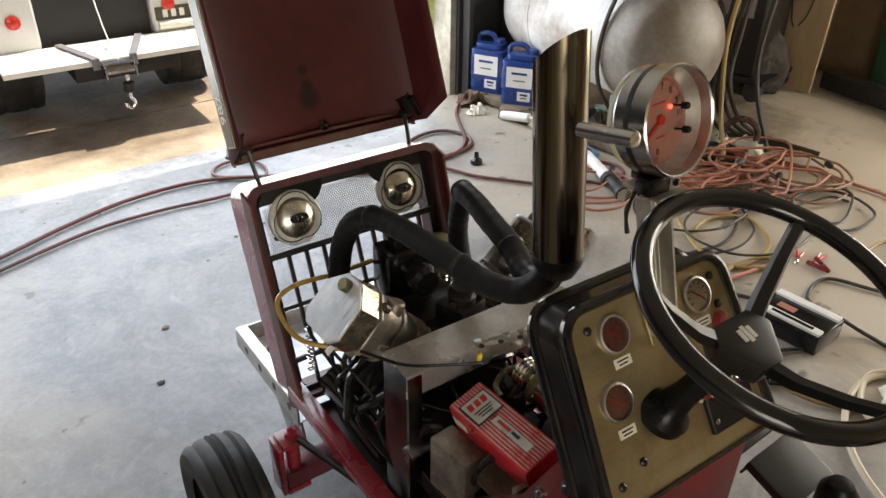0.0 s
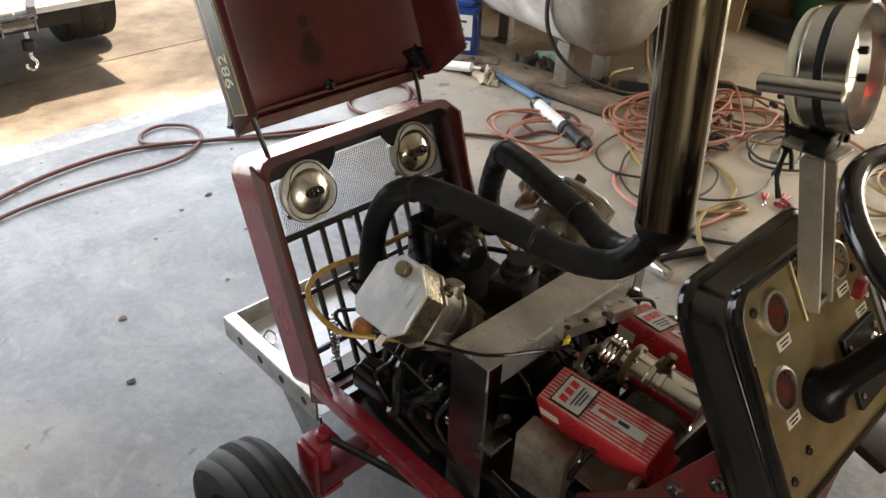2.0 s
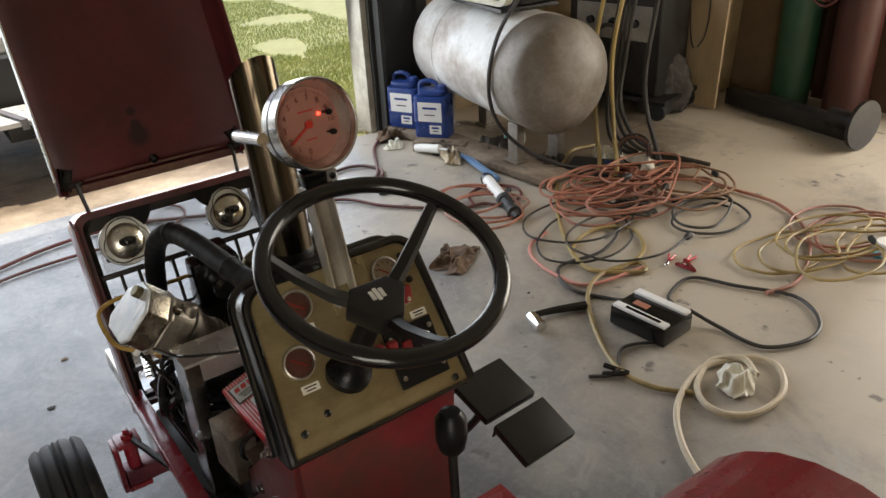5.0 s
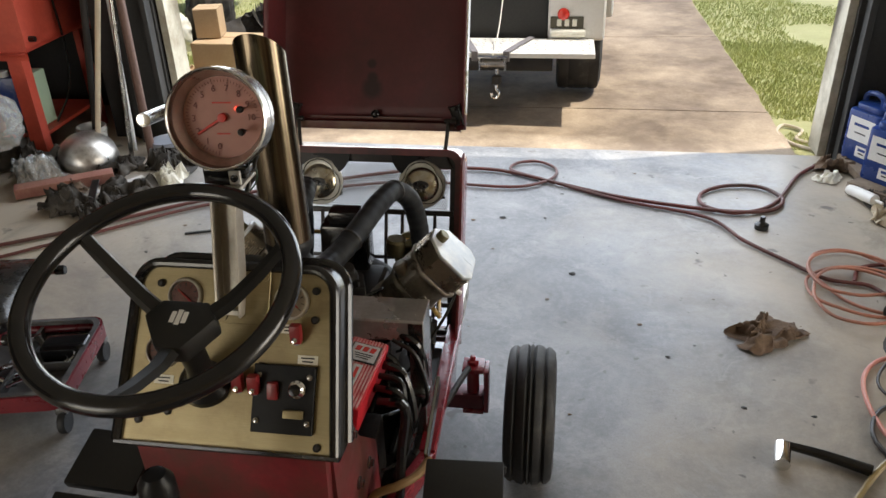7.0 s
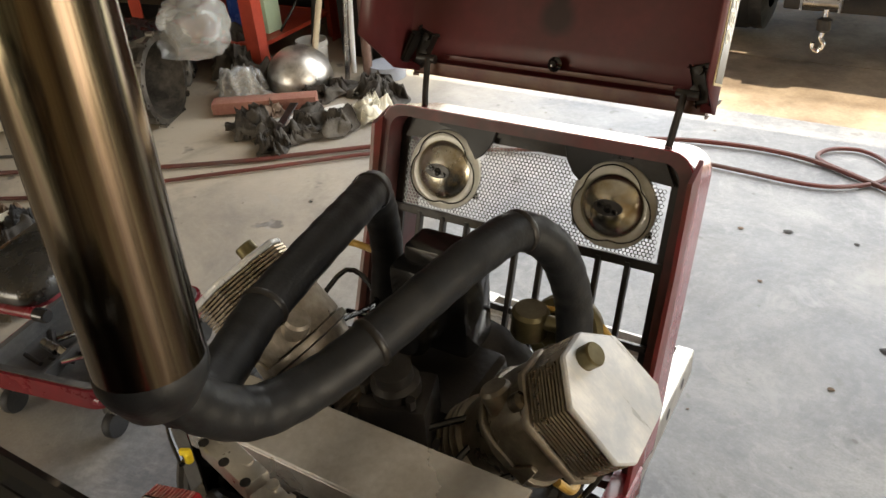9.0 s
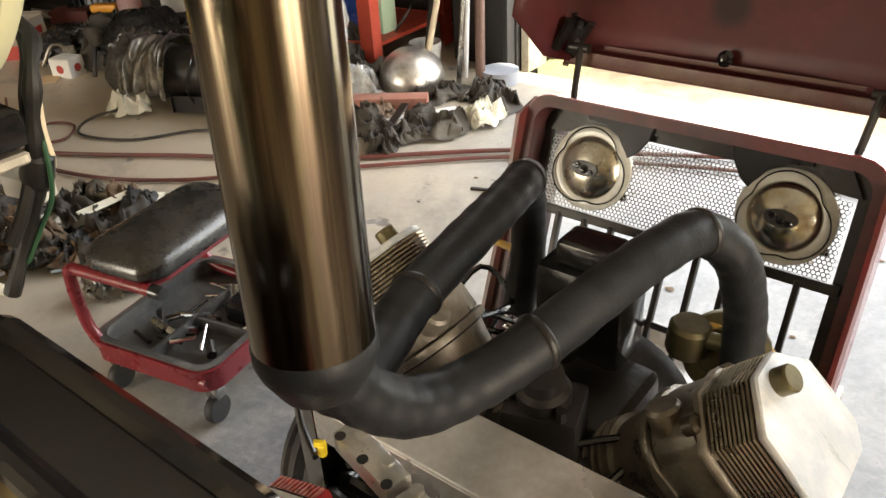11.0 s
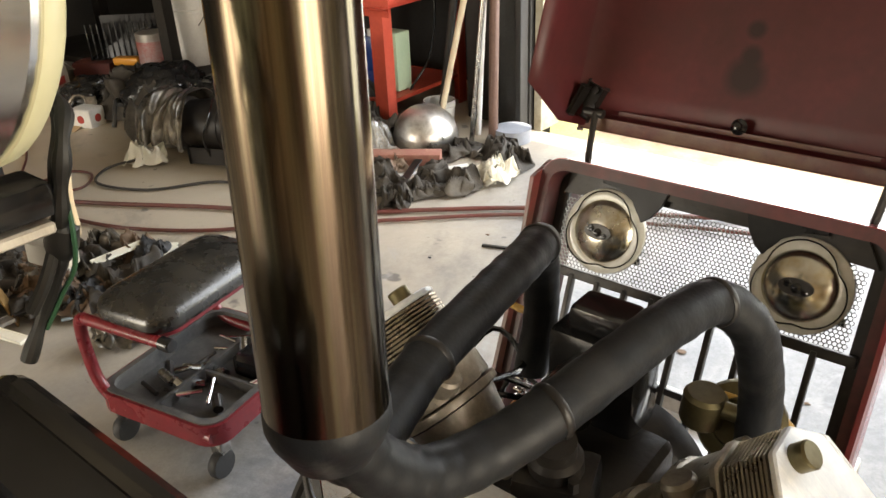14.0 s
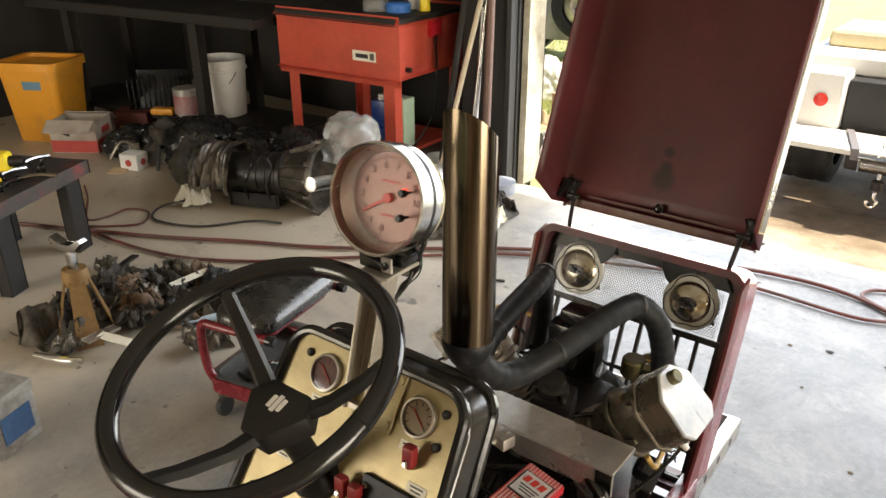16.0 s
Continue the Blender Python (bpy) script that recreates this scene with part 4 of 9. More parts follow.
# outer side stripe with the model number
for s in (-1, 1):
    part("stripe", box(B(), (0.0012, hood_len - 0.06, 0.050), (0, 0, 0), HM @ Matrix.Translation((s * 0.2438, hood_len / 2 + 0.005, -0.066))), M_GOLD, hood, "cream bordered side stripe")
    st = part("stripe_field", box(B(), (0.0012, hood_len - 0.066, 0.041), (0, 0, 0), HM @ Matrix.Translation((s * 0.2446, hood_len / 2 + 0.005, -0.066))), surf("faded_black_decal", (0.03, 0.034, 0.026), (0.075, 0.075, 0.055), 0.35, 0, 5), hood)
    tmx = HM @ Matrix.Translation((s * 0.2454, 0.112, -0.066)) @ Matrix(((0, 0, s, 0), (1, 0, 0, 0), (0, -s, 0, 0), (0, 0, 0, 1)))
    words("model_number", "982", 0.040, tmx, M_LABEL, hood, 0.0004)

# stack and collector
SC = Vector((0.0185, -0.654, 0.893))
ST = Vector((0.005, -0.6325, 1.245))
bm = B()
n = 48
R = 0.0395
sm = along(SC, ST)
rings = []
L_ = (ST - SC).length
for rad in (R, R - 0.003):
    for z, cut in ((0, False), (L_ * 0.5, False), (L_, True)):
        ring = []
        for k in range(n):
            a = 2 * math.pi * k / n
            d = sm @ Vector((rad * math.cos(a), rad * math.sin(a), 0)) - SC
            zz = z - (0.034 + (d.y / R) * 0.034 if cut else 0)
            ring.append(bm.verts.new((rad * math.cos(a), rad * math.sin(a), zz)))
        rings.append(ring)
for a, b in ((0, 1), (1, 2), (3, 4), (4, 5)):
    for k in range(n):
        bm.faces.new((rings[a][k], rings[a][(k + 1) % n], rings[b][(k + 1) % n], rings[b][k]))
for k in range(n):
    bm.faces.new((rings[2][k], rings[2][(k + 1) % n], rings[5][(k + 1) % n], rings[5][k]))
stack = part("exhaust_tube", bm, M_STAIN, tractor, "brushed stainless exhaust stack with slash-cut top")
stack.matrix_local = sm
part("stack_collar", lathe(B(), [(0.010, -0.046), (0.027, -0.034), (0.0375, -0.016), (0.0405, -0.007), (0.0405, 0.003), (0.0395, 0.005), (0.0, 0.005)], None, 36), M_WRAP, stack)

# exhaust pipes in black wrap
pipeR = [(0.165, -0.21, 0.60), (0.160, -0.20, 0.67), (0.155, -0.209, 0.724), (0.145, -0.232, 0.779), (0.12, -0.265, 0.813), (0.105, -0.329, 0.818), (0.092, -0.39, 0.812), (0.075, -0.478, 0.802), (0.055, -0.537, 0.792), (0.040, -0.592, 0.801), (0.028, -0.628, 0.832), (0.019, -0.650, 0.874)]
pipeL = [(-0.135, -0.185, 0.58), (-0.125, -0.180, 0.66), (-0.118, -0.190, 0.73), (-0.106, -0.215, 0.785), (-0.084, -0.251, 0.808), (-0.070, -0.31, 0.813), (-0.060, -0.38, 0.812), (-0.046, -0.485, 0.806), (-0.034, -0.54, 0.798), (-0.012, -0.60, 0.805), (0.006, -0.632, 0.834), (0.017, -0.650, 0.874)]
for pts in (pipeL, pipeR):
    pp = part("exhaust_pipe", tube(B(), pts, lambda t: 0.0225 + 0.0004 * math.sin(t * 160), 20, 10), M_WRAP, tractor, "black wrapped exhaust header pipe")
    for f in (7, 4):
        a, b = Vector(pts[f]), Vector(pts[f + 1])
        d = (b - a).normalized()
        part("wrap_clamp", lathe(B(), [(0.0235, -0.004), (0.0248, -0.002), (0.0248, 0.002), (0.0235, 0.004)], along(a, a + d), 24, False), M_BLACKM, pp)


# engine: two finned cylinders in a vee
def cylinder_bank(s):
    """One bank: s = -1 or 1 for the side it leans to."""
    ax = Vector((s * 0.707, 0, 0.707))
    dn = Vector((s * 0.707, 0, -0.707))
    sc, nc = (-0.325, 0.694) if s > 0 else (-0.350, 0.668)
    c0 = Vector((s * 0.707 * (sc + nc), -0.355, 0.707 * (nc - sc)))
    M = Matrix(((dn.x, 0, ax.x, c0.x), (dn.y, 1, ax.y, c0.y), (dn.z, 0, ax.z, c0.z), (0, 0, 0, 1)))   # x down the face, y fore-aft, z outward
    face = [(-0.060, -0.020), (-0.026, -0.058), (0.042, -0.060), (0.060, -0.040), (0.060, 0.040), (0.042, 0.060), (-0.026, 0.058), (-0.060, 0.020)]
    cover = part("valve_cover", prism(B(), face, 0.008, M @ Matrix.Translation((0, 0, -0.008)), 0.002, 1), M_ALUF, tractor, "machined aluminium ribbed valve cover")
    bm = B()
    for k in range(10):
        prism(bm, [(x * 0.995, y * 0.995) for x, y in face], 0.0026, M @ Matrix.Translation((0, 0, -0.012 - 0.0046 * k)))
    part("ribs", bm, M_RIB, cover)
    # black core paints the shade in the grooves between the ribs
    part("groove_shade_core", prism(B(), [(x * 0.86, y * 0.86) for x, y in face], 0.050, M @ Matrix.Translation((0, 0, -0.0565))), M_BLACKM, cover)
    part("cover_bolt", lathe(B(), [(0.0125, 0), (0.0125, 0.014), (0.011, 0.016), (0, 0.016)], M @ Matrix.Translation((-0.040, 0, -0.001)), 20), M_OLIVE, cover)
    bm = B()
    prism(bm, [(x * 1.05, y * 1.06) for x, y in face], 0.010, M @ Matrix.Translation((0, 0, -0.067)), 0.002, 1)
    for fx, fy in ((-0.02, 0.052), (-0.02, -0.052), (0.045, 0.05), (0.045, -0.05)):
        lathe(bm, [(0.006, 0), (0.006, 0.006), (0, 0.006)], M @ Matrix.Translation((fx, fy, -0.058)), 6)
    part("gasket_flange", bm, M_ALUD, cover)
    bm = B()
    prism(bm, rounded(0.114, 0.110, 0.040, 6), 0.052, M @ Matrix.Translation((0, 0, -0.119)), 0.006, 2)
    prism(bm, rounded(0.122, 0.116, 0.044, 6), 0.010, M @ Matrix.Translation((0, 0, -0.130)), 0.003, 2)
    lathe(bm, [(0.0, -0.03), (0.017, -0.03), (0.017, 0.012), (0.014, 0.016), (0.0, 0.016)], M @ Matrix.Translation((-0.052, -0.028, -0.100)) @ Matrix.Rotation(radians(-70), 4, "Y"), 18)
    prism(bm, [(-0.012, 0), (0.012, 0), (0.004, 0.030), (-0.004, 0.030)], 0.006, M @ Matrix.Translation((0.02, -0.053, -0.128)) @ Matrix.Rotation(radians(90), 4, "X"), 0.001, 1)
    # right head and barrel take a darker alloy, their weaker light painted in
    hd = part("cylinder_head", bm, M_CASTG if s > 0 else M_ALUD, tractor, "stained cast cylinder head")
    for fx, fy in ((-0.045, 0.04), (-0.045, -0.04), (0.05, 0.0)):
        part("head_boss", lathe(B(), [(0.010, 0), (0.010, 0.012), (0.006, 0.016), (0, 0.016)], M @ Matrix.Translation((fx, fy, -0.075)), 12), M_HEAD, hd)
    prf = [(0.0, -0.25), (0.043, -0.25), (0.043, -0.236)]
    for k in range(4):
        z0 = -0.226 + 0.012 * k
        prf += [(0.048, z0), (0.054, z0 + 0.002), (0.054, z0 + 0.005), (0.048, z0 + 0.007)]
    prf += [(0.050, -0.172), (0.053, -0.150), (0.057, -0.132), (0.0, -0.130)]
    part("cylinder_barrel", lathe(B(), prf, M, 32), M_CASTG if s > 0 else M_ALUD, tractor, "smooth stained cast barrel")
    # spark plug lead
    bm = B()
    tube(bm, [M @ Vector((0.055, 0.03, -0.09)), M @ Vector((0.085, 0.04, -0.09)), M @ Vector((0.10, -0.02, -0.14)), Vector((s * 0.15, -0.48, 0.45))], 0.0035, 8, 6)
    part("plug_lead", bm, M_BLACK, tractor)
    bm = B()
    lathe(bm, [(0.009, 0), (0.009, 0.022), (0.006, 0.026), (0.006, 0.045), (0, 0.047)], M @ Matrix.Translation((0.05, 0.03, -0.09)) @ Matrix.Rotation(radians(80), 4, "Y"), 14)
    part("spark_plug_boot", bm, M_WHITE, tractor)


for s in (-1, 1):
    cylinder_bank(s)

# crankcase, carburettor and shrouds between the banks
bm = B()
box(bm, (0.26, 0.24, 0.20), (0, -0.32, 0.45), None, 0.03, 3)
box(bm, (0.18, 0.14, 0.10), (0, -0.30, 0.56), None, 0.02, 3)
lathe(bm, [(0.10, 0), (0.11, 0.02), (0.11, 0.05), (0.09, 0.06), (0, 0.06)], along((0, -0.2, 0.47), (0, -0.1, 0.47)), 36)
part("crankcase", bm, M_BLACKM, tractor)
bm = B()
box(bm, (0.11, 0.07, 0.12), (-0.005, -0.235, 0.66), None, 0.012)
box(bm, (0.07, 0.05, 0.03), (-0.005, -0.235, 0.735), None, 0.008)
lathe(bm, [(0.03, 0), (0.034, 0.01), (0.034, 0.05), (0.025, 0.06), (0, 0.06)], along((-0.005, -0.27, 0.67), (-0.005, -0.4, 0.67)), 24)
part("ignition_shroud", bm, M_BLACK, tractor)
bm = B()
box(bm, (0.08, 0.07, 0.07), (0.03, -0.39, 0.62), Matrix.Rotation(0.3, 4, "Z"), 0.01)
lathe(bm, [(0.028, 0), (0.028, 0.03), (0.022, 0.035), (0.022, 0.05), (0, 0.05)], along((0.03, -0.39, 0.64), (0.03, -0.40, 0.72)), 20)
box(bm, (0.12, 0.09, 0.008), (0.02, -0.40, 0.59), Matrix.Rotation(0.3, 4, "Z"), 0.002)
for k in range(4):
    lathe(bm, [(0.006, 0), (0.006, 0.012), (0, 0.012)], Matrix.Translation((0.0 + 0.02 * k, -0.41, 0.655)), 6)
part("carburettor", bm, M_BLACKM, tractor)
bm = B()
lathe(bm, [(0.022, 0), (0.024, 0.004), (0.024, 0.035), (0.02, 0.04), (0, 0.04)], along((0.10, -0.20, 0.62), (0.105, -0.20, 0.68)), 24)
lathe(bm, [(0.010, 0), (0.010, 0.05), (0, 0.05)], along((0.12, -0.20, 0.645), (0.2, -0.2, 0.65)), 14)
lathe(bm, [(0.020, -0.030), (0.046, -0.028), (0.050, -0.022), (0.050, -0.006), (0.046, 0.0), (0.030, 0.002), (0.026, 0.012), (0.0, 0.012)], along((0.135, -0.175, 0.615), (0.135, -0.215, 0.64)), 32)
part("fuel_regulator", bm, M_OLIVE, tractor)
part("oil_filler_cap", lathe(B(), [(0.018, 0), (0.02, 0.006), (0.02, 0.024), (0.014, 0.032), (0, 0.033)], Matrix.Translation((-0.15, -0.18, 0.48)), 20), surf("orange_cap", (0.35, 0.13, 0.03), (0.45, 0.2, 0.06), 0.4), tractor)
# fuel line looping out on each side
for pts_ in ([(-0.02, -0.17, 0.655), (-0.129, -0.165, 0.650), (-0.21, -0.156, 0.648), (-0.256, -0.166, 0.636), (-0.260, -0.191, 0.600), (-0.246, -0.245, 0.578), (-0.185, -0.29, 0.560), (-0.13, -0.31, 0.53)],
             [(0.10, -0.17, 0.64), (0.17, -0.15, 0.625), (0.205, -0.17, 0.59), (0.205, -0.22, 0.55), (0.215, -0.30, 0.535), (0.222, -0.345, 0.545), (0.215, -0.375, 0.585)]):
    part("fuel_line", tube(B(), pts_, 0.0052, 10, 8), M_AMBER, tractor, "amber clear fuel hose")
rnd = random.Random(11)
for k in range(22):
    x0, y0 = rnd.uniform(-0.16, 0.16), rnd.uniform(-0.5, -0.2)
    pts = [(x0, y0, rnd.uniform(0.45, 0.6))]
    for j in range(4):
        p = pts[-1]
        pts.append((max(-0.19, min(0.19, p[0] + rnd.uniform(-0.09, 0.09))), max(-0.72, min(-0.15, p[1] + rnd.uniform(-0.14, 0.1))), max(0.38, min(0.66, p[2] + rnd.uniform(-0.08, 0.06)))))
    part("wire", tube(B(), pts, rnd.choice([0.003, 0.004, 0.006]), 7, 5), M_BLACK, tractor)

part("belly_pan", box(B(), (0.40, 0.62, 0.05), (0, -0.47, 0.30), None, 0.01), M_BLACKM, tractor, "greasy black engine cradle")
part("oil_sump", box(B(), (0.14, 0.20, 0.10), (-0.10, -0.30, 0.37), None, 0.015), M_BLACKM, tractor)
part("starter_housing", box(B(), (0.12, 0.26, 0.12), (0.11, -0.33, 0.38), None, 0.02), M_BLACKM, tractor)
part("drive_cover", box(B(), (0.30, 0.18, 0.14), (0.0, -0.70, 0.42), None, 0.015), M_BLACKM, tractor)
# firewall bridge of bare steel plate
bm = B()
box(bm, (0.41, 0.084, 0.005), (0.017, -0.492, 0.655), None, 0.0015, 1)
box(bm, (0.41, 0.004, 0.045), (0.017, -0.533, 0.632), None, 0.001, 1)
part("bridge_plate", bm, M_BRIDGE, tractor, "bare steel bridge plate with rubbed sheen")
for s in (-1, 1):
    bm = B()
    box(bm, (0.005, 0.078, 0.36), (0.017 + s * 0.202, -0.495, 0.473), None, 0.001, 1)
    box(bm, (0.030, 0.004, 0.36), (0.017 + s * 0.189, -0.534, 0.473), None, 0.001, 1)
    box(bm, (0.05, 0.03, 0.008), (0.017 + s * 0.19, -0.55, 0.50), None, 0.002)
    part("bridge_leg", bm, M_STEEL, tractor)
part("throttle_cable", tube(B(), [(-0.22, -0.30, 0.60), (-0.21, -0.42, 0.650), (-0.185, -0.52, 0.676), (-0.13, -0.57, 0.684), (-0.078, -0.60, 0.685)], 0.003, 8, 6), M_BLACK, tractor)

# ignition boxes
def ignition_box(p, yaw, tilt, roll_):
    M = pose(*p, tilt, roll_, yaw) @ Matrix.Translation((0, 0, -0.016))
    L1, Wd, Hh = 0.195, 0.072, 0.066
    b = part("ignition_box", box(B(), (Wd, L1, Hh), (0, 0, Hh / 2), None, 0.004, 2), M_MSDR, tractor, "red finned ignition control box with white lettering plate")
    b.matrix_local = M
    for k in range(11):
        x = -Wd / 2 + 0.006 + k * (Wd - 0.012) / 10
        f = part("fin", box(B(), (0.0028, L1 * 0.97, 0.003), (x, 0, Hh + 0.001), None), surf_fin, b)
    plate = part("name_plate", box(B(), (0.056, 0.055, 0.0015), (0, 0.050, Hh + 0.0034), None, 0.0005, 1), M_BLACKM, b, "dark plate with red and white print")
    part("plate_field", box(B(), (0.050, 0.049, 0.0008), (0, 0.050, Hh + 0.0045)), M_LABELG, plate)
    for j in range(3):
        part("brand_bar", prism(B(), [(-0.006, -0.007), (0.004, -0.007), (0.006, 0.007), (-0.004, 0.007)], 0.0006, Matrix.Translation((-0.014 + 0.014 * j, 0.060, Hh + 0.0051))), M_DIALR, plate)
    for j in range(3):
        part("print_bar", box(B(), (0.036 - 0.006 * j, 0.0022, 0.0006), (0, 0.045 - 0.006 * j, Hh + 0.0054)), M_BLACKP, plate)
    p2 = part("model_plate", box(B(), (0.017, 0.088, 0.0015), (0, -0.028, Hh + 0.0034), None, 0.0005, 1), M_LABELG, b)
    part("print_bar", box(B(), (0.006, 0.03, 0.0006), (0.001, -0.008, Hh + 0.0045)), M_DIALR, p2)
    part("print_bar", box(B(), (0.006, 0.018, 0.0006), (0.001, -0.036, Hh + 0.0045)), M_BLACKP, p2)
    part("side_label", box(B(), (0.0008, 0.034, 0.018), (-Wd / 2 - 0.0006, 0.075, Hh * 0.55)), M_LABEL, b)
    part("flange", box(B(), (Wd * 0.96, 0.012, 0.004), (0, -L1 / 2 - 0.005, 0.003), None, 0.001, 1), M_MSDR, b)
    part("grommet", lathe(B(), [(0.007, 0), (0.007, 0.008), (0, 0.008)], pose(-Wd / 2, -0.005, 0.02, 0, -90, 0), 12), M_BLACK, b)
    part("harness", tube(B(), [(-Wd / 2 - 0.004, -0.005, 0.02), (-Wd / 2 - 0.03, 0.0, 0.01), (-Wd / 2 - 0.04, 0.015, -0.03), (-Wd / 2 - 0.02, 0.04, -0.08), (-0.02, 0.08, -0.14)], 0.005, 8, 5), M_BLACK, b)
    return b


surf_fin = surf("worn_fin_tops", (0.62, 0.10, 0.10), (0.72, 0.52, 0.50), 0.35, 0.2, 30, 0.05)
M_LABELG = surf("silver_label", (0.50, 0.50, 0.50), (0.62, 0.62, 0.61), 0.35, 0.2, 20, 0)
ignition_box((-0.092, -0.692, 0.584), 2, -2, -18)
ignition_box((0.112, -0.675, 0.590), -4, 0, 10)
bm = B()
box(bm, (0.05, 0.09, 0.11), (-0.150, -0.635, 0.51), Matrix.Rotation(0.1, 4, "Z"), 0.003)
box(bm, (0.20, 0.012, 0.02), (-0.05, -0.78, 0.58), None, 0.002)
box(bm, (0.16, 0.10, 0.004), (-0.07, -0.72, 0.525), None, 0.001, 1)
part("box_bracket", bm, M_ALUD, tractor, "folded aluminium mounting bracket")

# fuel pump and linkage block behind the bridge
bm = B()
box(bm, (0.085, 0.026, 0.022), (-0.03, -0.578, 0.69), Matrix.Rotation(-0.25, 4, "Z"), 0.002)
box(bm, (0.05, 0.026, 0.022), (0.045, -0.60, 0.69), Matrix.Rotation(-0.25, 4, "Z"), 0.002)
for x in (-0.05, -0.01, 0.03, 0.055):
    lathe(bm, [(0.006, 0), (0.006, 0.004), (0, 0.004)], Matrix.Translation((x, -0.58 - 0.25 * x, 0.70)), 12)
lb = part("linkage_block", bm, M_ALU, tractor, "machined aluminium linkage block")
for x in (-0.065, -0.03, 0.005):
    part("bolt_hole", lathe(B(), [(0.0052, 0), (0.0052, 0.0012), (0, 0.0012)], Matrix.Translation((x, -0.588 - 0.25 * (x + 0.03) + 0.0, 0.7008)), 14), M_BLACKM, lb)
bm = B()
pa, pb = Vector((-0.005, -0.612, 0.650)), Vector((0.012, -0.760, 0.630))
lathe(bm, [(0.018, 0), (0.026, 0.006), (0.026, 0.03), (0.020, 0.036), (0.020, 0.05), (0.030, 0.055), (0.030, 0.082), (0.033, 0.084), (0.033, 0.092), (0.0305, 0.094), (0.031, 0.135), (0.035, 0.160), (0.040, 0.172), (0.0385, 0.174), (0.030, 0.150), (0.0, 0.145)], along(pa, pb), 36)
for k in range(3):
    lathe(bm, [(0.0275, 0.008 + 0.008 * k), (0.0285, 0.010 + 0.008 * k), (0.0275, 0.012 + 0.008 * k)], along(pa, pb), 26, False)
fp = part("fuel_pump", bm, M_POLISH, tractor, "polished aluminium pump body with flared mouth")
fm = along(pa, pb)
part("pump_flange", lathe(B(), [(0.034, 0.046), (0.036, 0.048), (0.036, 0.055), (0.034, 0.057), (0.0, 0.057)], fm, 28), M_OLIVE, fp)
for a in range(6):
    part("flange_bolt", lathe(B(), [(0.0045, 0.057), (0.0045, 0.061), (0.003, 0.063), (0, 0.063)], fm @ Matrix.Rotation(a * 1.047, 4, "Z") @ Matrix.Translation((0.0305, 0, 0)), 6), M_STEEL, fp)
part("hex_fitting", lathe(B(), [(0.014, 0), (0.014, 0.016), (0.009, 0.018), (0.009, 0.034), (0.006, 0.036), (0, 0.036)], fm @ Matrix.Translation((0.0, 0.0, 0.09)) @ Matrix.Rotation(-1.35, 4, "X") @ Matrix.Translation((0, 0, 0.026)), 6), M_OLIVE, fp)
part("bracket_arm", box(B(), (0.012, 0.055, 0.006), (0, 0, 0), fm @ Matrix.Translation((0.018, -0.024, 0.030)) @ Matrix.Rotation(0.6, 4, "Z"), 0.002), M_OLIVE, fp)
part("bracket_arm", box(B(), (0.010, 0.042, 0.006), (0, 0, 0), fm @ Matrix.Translation((-0.020, -0.022, 0.018)) @ Matrix.Rotation(-0.5, 4, "Z"), 0.002), M_OLIVE, fp)
part("hose_clamp", lathe(B(), [(0.0318, 0.100), (0.0332, 0.101), (0.0332, 0.109), (0.0318, 0.110)], fm, 28, False), M_CHROME, fp)
part("pump_lead", tube(B(), [fm @ Vector((0.0, -0.030, 0.14)), fm @ Vector((0.01, -0.050, 0.155)), fm @ Vector((0.03, -0.045, 0.185)), fm @ Vector((0.04, 0.0, 0.20))], 0.0028, 8, 5), M_BLACK, fp)
part("fuel_tail", tube(B(), [fm @ Vector((0.0, 0.0, -0.002)), fm @ Vector((-0.01, -0.02, -0.02)), fm @ Vector((-0.04, -0.03, -0.012)), fm @ Vector((-0.06, -0.02, 0.02))], 0.0055, 10, 5), M_OLIVE, fp)
bm = B()
lathe(bm, [(0.0045, 0), (0.0045, 0.014), (0.003, 0.016), (0, 0.016)], along((-0.080, -0.590, 0.680), (-0.076, -0.592, 0.70)), 10)
box(bm, (0.011, 0.005, 0.007), (-0.0785, -0.5925, 0.695), Matrix.Rotation(0.5, 4, "Z"), 0.0015)
part("yellow_tie", bm, M_YEL, tractor)

# dash pod and panel
PC = Vector((0.003, -0.908, 0.823))     # panel middle
pu = Vector((0, 0.545, 0.839)).normalized()   # up the panel
pn = Vector((1, 0, 0)).cross(pu)
if pn.y > 0:
    pn = -pn
PM = Matrix(((1, pu.x, pn.x, PC.x), (0, pu.y, pn.y, PC.y), (0, pu.z, pn.z, PC.z), (0, 0, 0, 1)))   # x right, y up, z to the driver
def trap(wt, wb, ht, hb, r):
    """Dash outline: wide foot, round upper corners."""
    pts = []
    for s_ in (1, -1):
        for k in range(7):
            a = radians(15 * k)
            a = a if s_ > 0 else math.pi / 2 - a
            pts.append((s_ * (wt / 2 - r + r * math.cos(a)), ht - r + r * math.sin(a)))
    return pts + [(-wb / 2, hb), (wb / 2, hb)]


